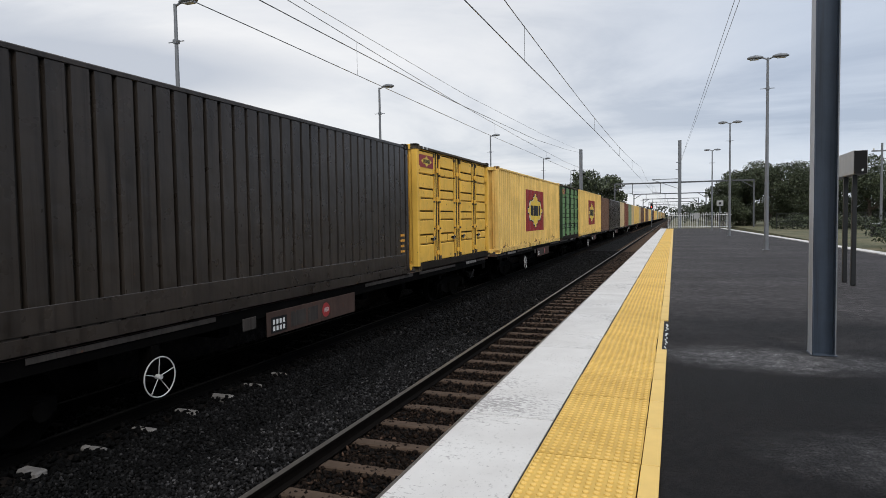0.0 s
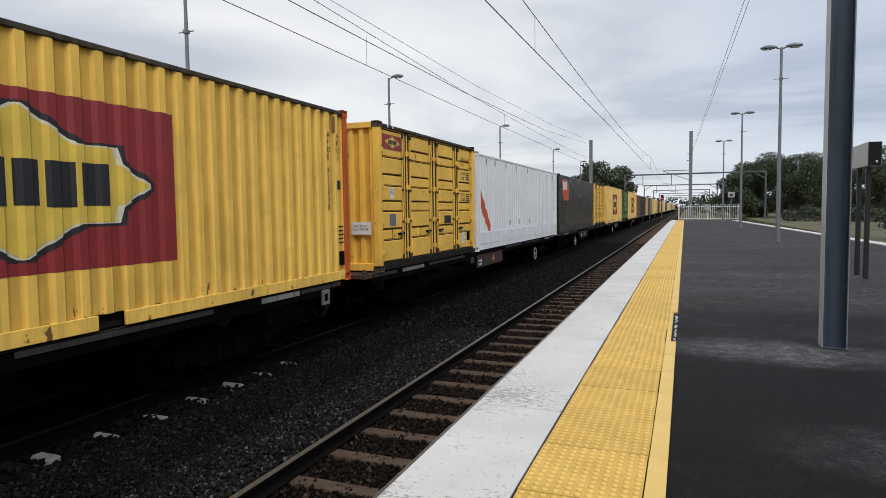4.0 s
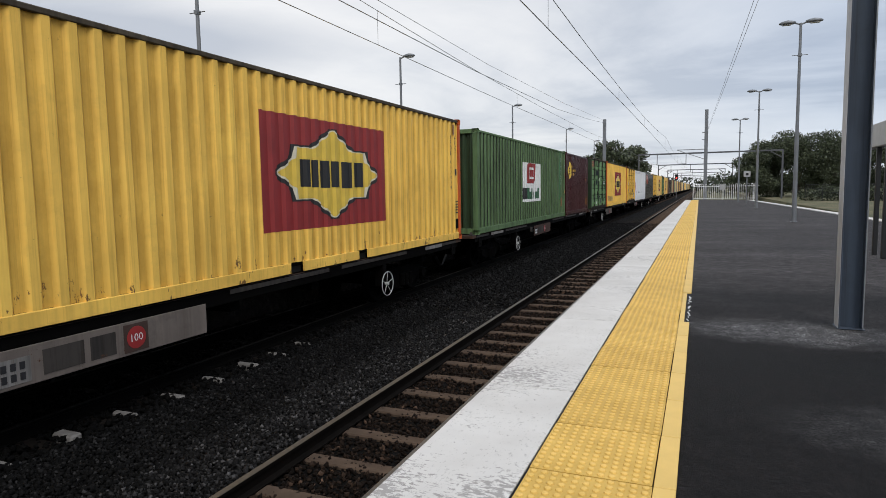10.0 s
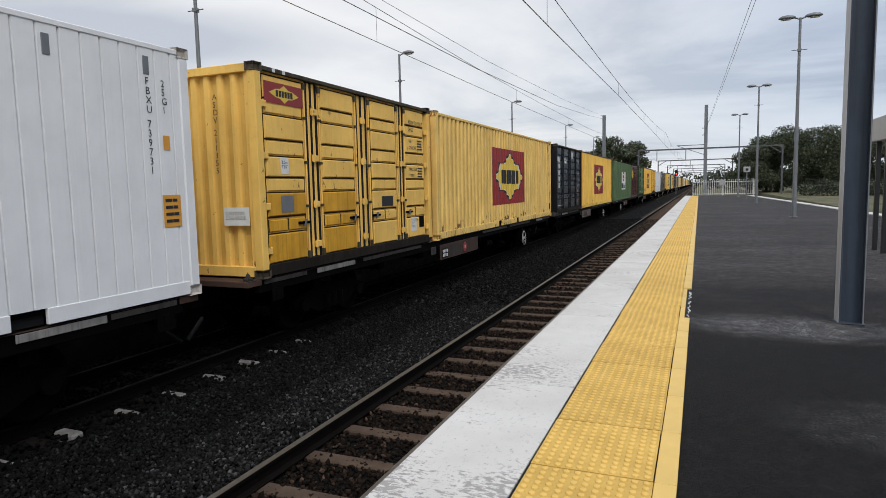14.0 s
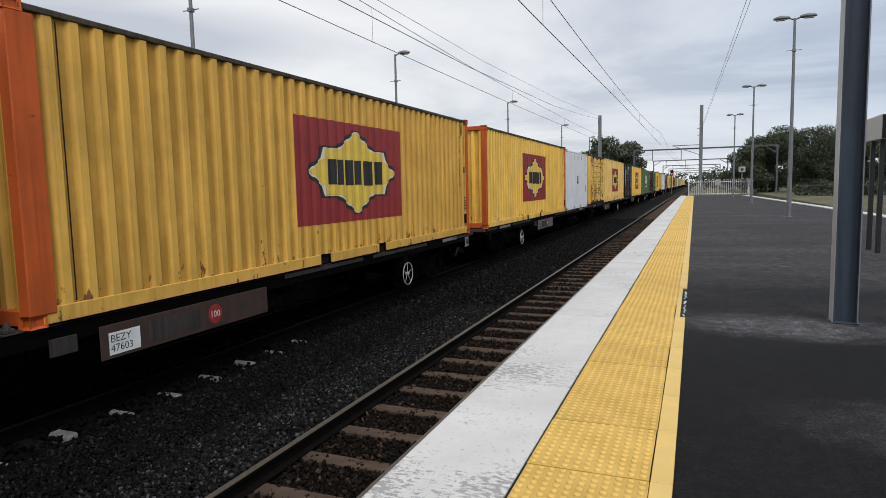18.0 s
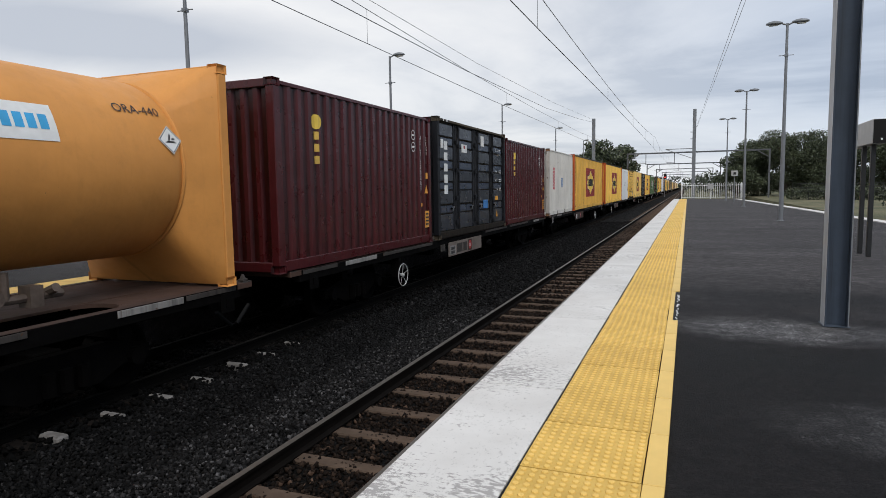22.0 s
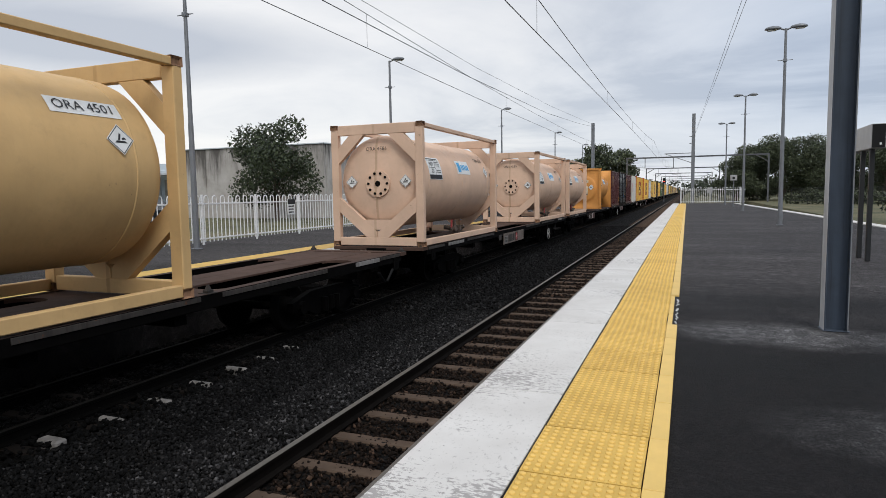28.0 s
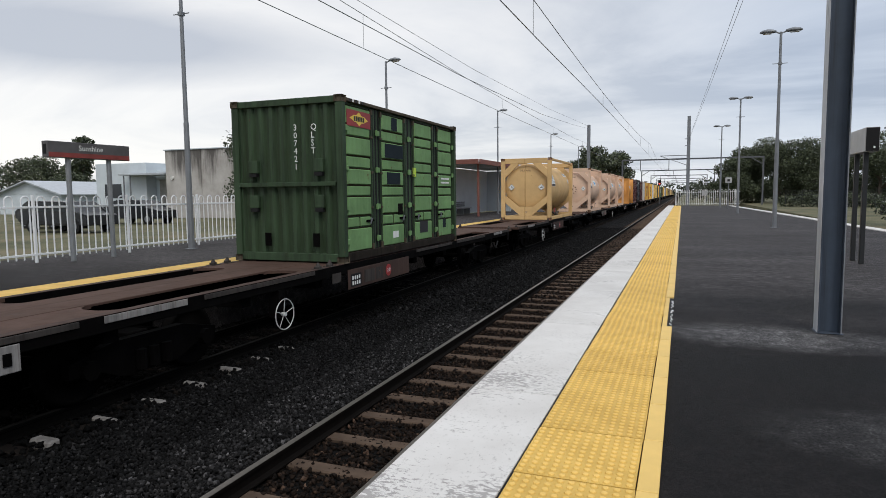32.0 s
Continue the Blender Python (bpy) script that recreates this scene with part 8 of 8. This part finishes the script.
box_part("case", (14.2, 15.0, 56.0, 56.6, -0.45, 0.5), M["black"], q, 0.03)
box_part("lid", (14.15, 15.05, 55.95, 56.65, 0.5, 0.6), M["sign_pale"], q, 0.02)
box_part("stand", (15.2, 15.5, 56.0, 56.5, -0.45, 0.2), M["black"], q, 0.02)

# ------------------------------------------------------------------ ballast stones
def stones(name, x0, x1, y0, y1, n, size, seed, zf, label):
    r = np.random.RandomState(seed)
    base = np.array([(-1, 0, 0.1), (1, 0, -0.1), (0, -1, 0.15), (0, 1, -0.05), (0.1, 0.2, 1), (-0.1, 0.1, -1), ], float)
    tri = np.array([(0, 2, 4), (2, 1, 4), (1, 3, 4), (3, 0, 4), (2, 0, 5), (1, 2, 5), (3, 1, 5), (0, 3, 5)])
    P = np.stack([r.uniform(x0, x1, n), r.uniform(y0, y1, n)], 1)
    z = zf(P[:, 0], r)
    s = size * r.uniform(0.55, 1.25, (n, 1, 1)) * r.uniform(0.7, 1.2, (n, 1, 3))
    V = base[None] * (1 + r.uniform(-0.3, 0.3, (n, 6, 3))) * s
    q = r.normal(size=(n, 4)); q /= np.linalg.norm(q, axis=1, keepdims=True)
    w, a, b, c = q.T
    R = np.stack([np.stack([1 - 2 * (b * b + c * c), 2 * (a * b - c * w), 2 * (a * c + b * w)], 1), np.stack([2 * (a * b + c * w), 1 - 2 * (a * a + c * c), 2 * (b * c - a * w)], 1),
                  np.stack([2 * (a * c - b * w), 2 * (b * c + a * w), 1 - 2 * (a * a + b * b)], 1)], 1)
    V = np.einsum("nij,nkj->nki", R, V) + np.concatenate([P, z[:, None]], 1)[:, None, :]
    F = tri[None] + (np.arange(n) * 6)[:, None, None]
    me = bpy.data.meshes.new(name)
    me.vertices.add(n * 6)
    me.vertices.foreach_set("co", V.reshape(-1).astype(np.float32))
    me.loops.add(n * 24)
    me.loops.foreach_set("vertex_index", F.reshape(-1).astype(np.int32))
    me.polygons.add(n * 8)
    me.polygons.foreach_set("loop_start", np.arange(0, n * 24, 3, dtype=np.int32))
    me.update(calc_edges=True)
    me.materials.append(None)
    o = put(name, me, {"ballast_stones": M["ballast"], "oily_ballast_stones": M["ballast_shaded"], "clean_ballast_stones": M["ballast_pale"]}.get(name, M["ballast_brown"]), None)
    tagged(o, label, "ballast", kind="stuff")


M["ballast_pale"] = rocky("pale_ballast_stone", (0.003, 0.0029, 0.0029), (0.038, 0.0365, 0.037), 22)
# far ballast: oil plus shade under the train, painted near-black
M["ballast_shaded"] = rocky("shade_dark_ballast", (0.001, 0.001, 0.001), (0.003, 0.0027, 0.0025), 22)
M["ballast_brown"] = rocky("rusty_ballast_stone", (0.0055, 0.0036, 0.0026), (0.034, 0.021, 0.0145), 22)
between = lambda x, r: -1.06 + 0.045 * np.clip((x + 4.3) / 0.5, 0, 1) + r.uniform(-0.022, 0.025, len(x))
cess = lambda x, r: -1.09 + r.uniform(-0.02, 0.02, len(x))
stones("clean_ballast_stones", -4.55, -3.42, 0.5, 12, 33000, 0.0225, 8, between, "loose grey crushed stone beside the near rail")
stones("ballast_stones", -5.75, -4.25, 0.5, 12, 38000, 0.0235, 1, between, "loose dark grey crushed stone between the tracks")
stones("ballast_stones", -5.75, -3.42, 12, 45, 30000, 0.042, 2, between, "loose dark grey crushed stone between the tracks")
stones("ballast_stones", -5.75, -3.42, -10, 0.5, 16000, 0.038, 11, between, "loose dark grey crushed stone between the tracks")
stones("far_ballast_stones", -3.36, -1.36, -10, 0.5, 9000, 0.036, 12, cess, "brown-stained crushed stone between the sleepers")
stones("far_ballast_stones", -3.36, -1.36, 0.5, 14, 21000, 0.027, 3, cess, "brown-stained crushed stone between the sleepers")
stones("far_ballast_stones", -3.36, -1.36, 14, 45, 14000, 0.040, 4, cess, "brown-stained crushed stone between the sleepers")
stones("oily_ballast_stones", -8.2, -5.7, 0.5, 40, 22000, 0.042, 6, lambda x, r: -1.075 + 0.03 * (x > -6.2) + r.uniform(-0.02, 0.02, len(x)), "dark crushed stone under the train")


def sleeper_ends():
    """Pale ends of the far track's sleepers where the stones have slipped away."""
    r = random.Random(12)
    o = root("sleeper_ends", "pale concrete sleeper ends showing through the ballast", "sleepers")
    o["kind"] = "structure"
    for i in range(12):
        y = 0.82 + i * 0.685
        w = r.uniform(0.08, 0.14)
        bm = bmesh.new()
        bm_box(bm, -6.1, -5.77 + r.uniform(-0.04, 0.03), y - w / 2, y + w / 2, -1.16, -1.006 + r.uniform(-0.026, 0.008), 0.02)
        part("sleeper_end", bm, M["concrete_end"], o)


M["concrete_end"] = plain("dirty_sleeper_end", (0.16, 0.152, 0.145), 0.9, 0, 0.4, 9, 0.15)
sleeper_ends()


# ------------------------------------------------------------------ motions
def along(t):
    """How far the train has come at t seconds, from its place at 16 s."""
    s = (t - 16.0) / 16.0
    return 120.727 * s - 0.126 * s ** 2 - 1.579 * s ** 3 - 0.121 * s ** 4


def motions():
    for ob, u, z in TRAIN:
        walk(ob, [(t, pose(FAR_TRACK, u + along(t), z)) for t in range(33)])
    for ws, u, ya in WHEELS:
        rows = []
        turn = None
        for i in range(0, 481):
            t = i / 15.0
            y = u + ya + along(t)
            if -12 < y < 40:
                # rolling without slip on the rail
                turn = -y / 0.42
                if i and not rows:
                    rows.append((0.0, Matrix.Translation((0, ya, 0.42)) @ Matrix.Rotation(turn, 4, "X")))
                rows.append((t, Matrix.Translation((0, ya, 0.42)) @ Matrix.Rotation(turn, 4, "X")))
        if not rows:
            rows.append((0.0, Matrix.Translation((0, ya, 0.42))))
        if rows[-1][0] < 32.0:
            rows.append((32.0, rows[-1][1]))
        walk(ws, rows)


motions()
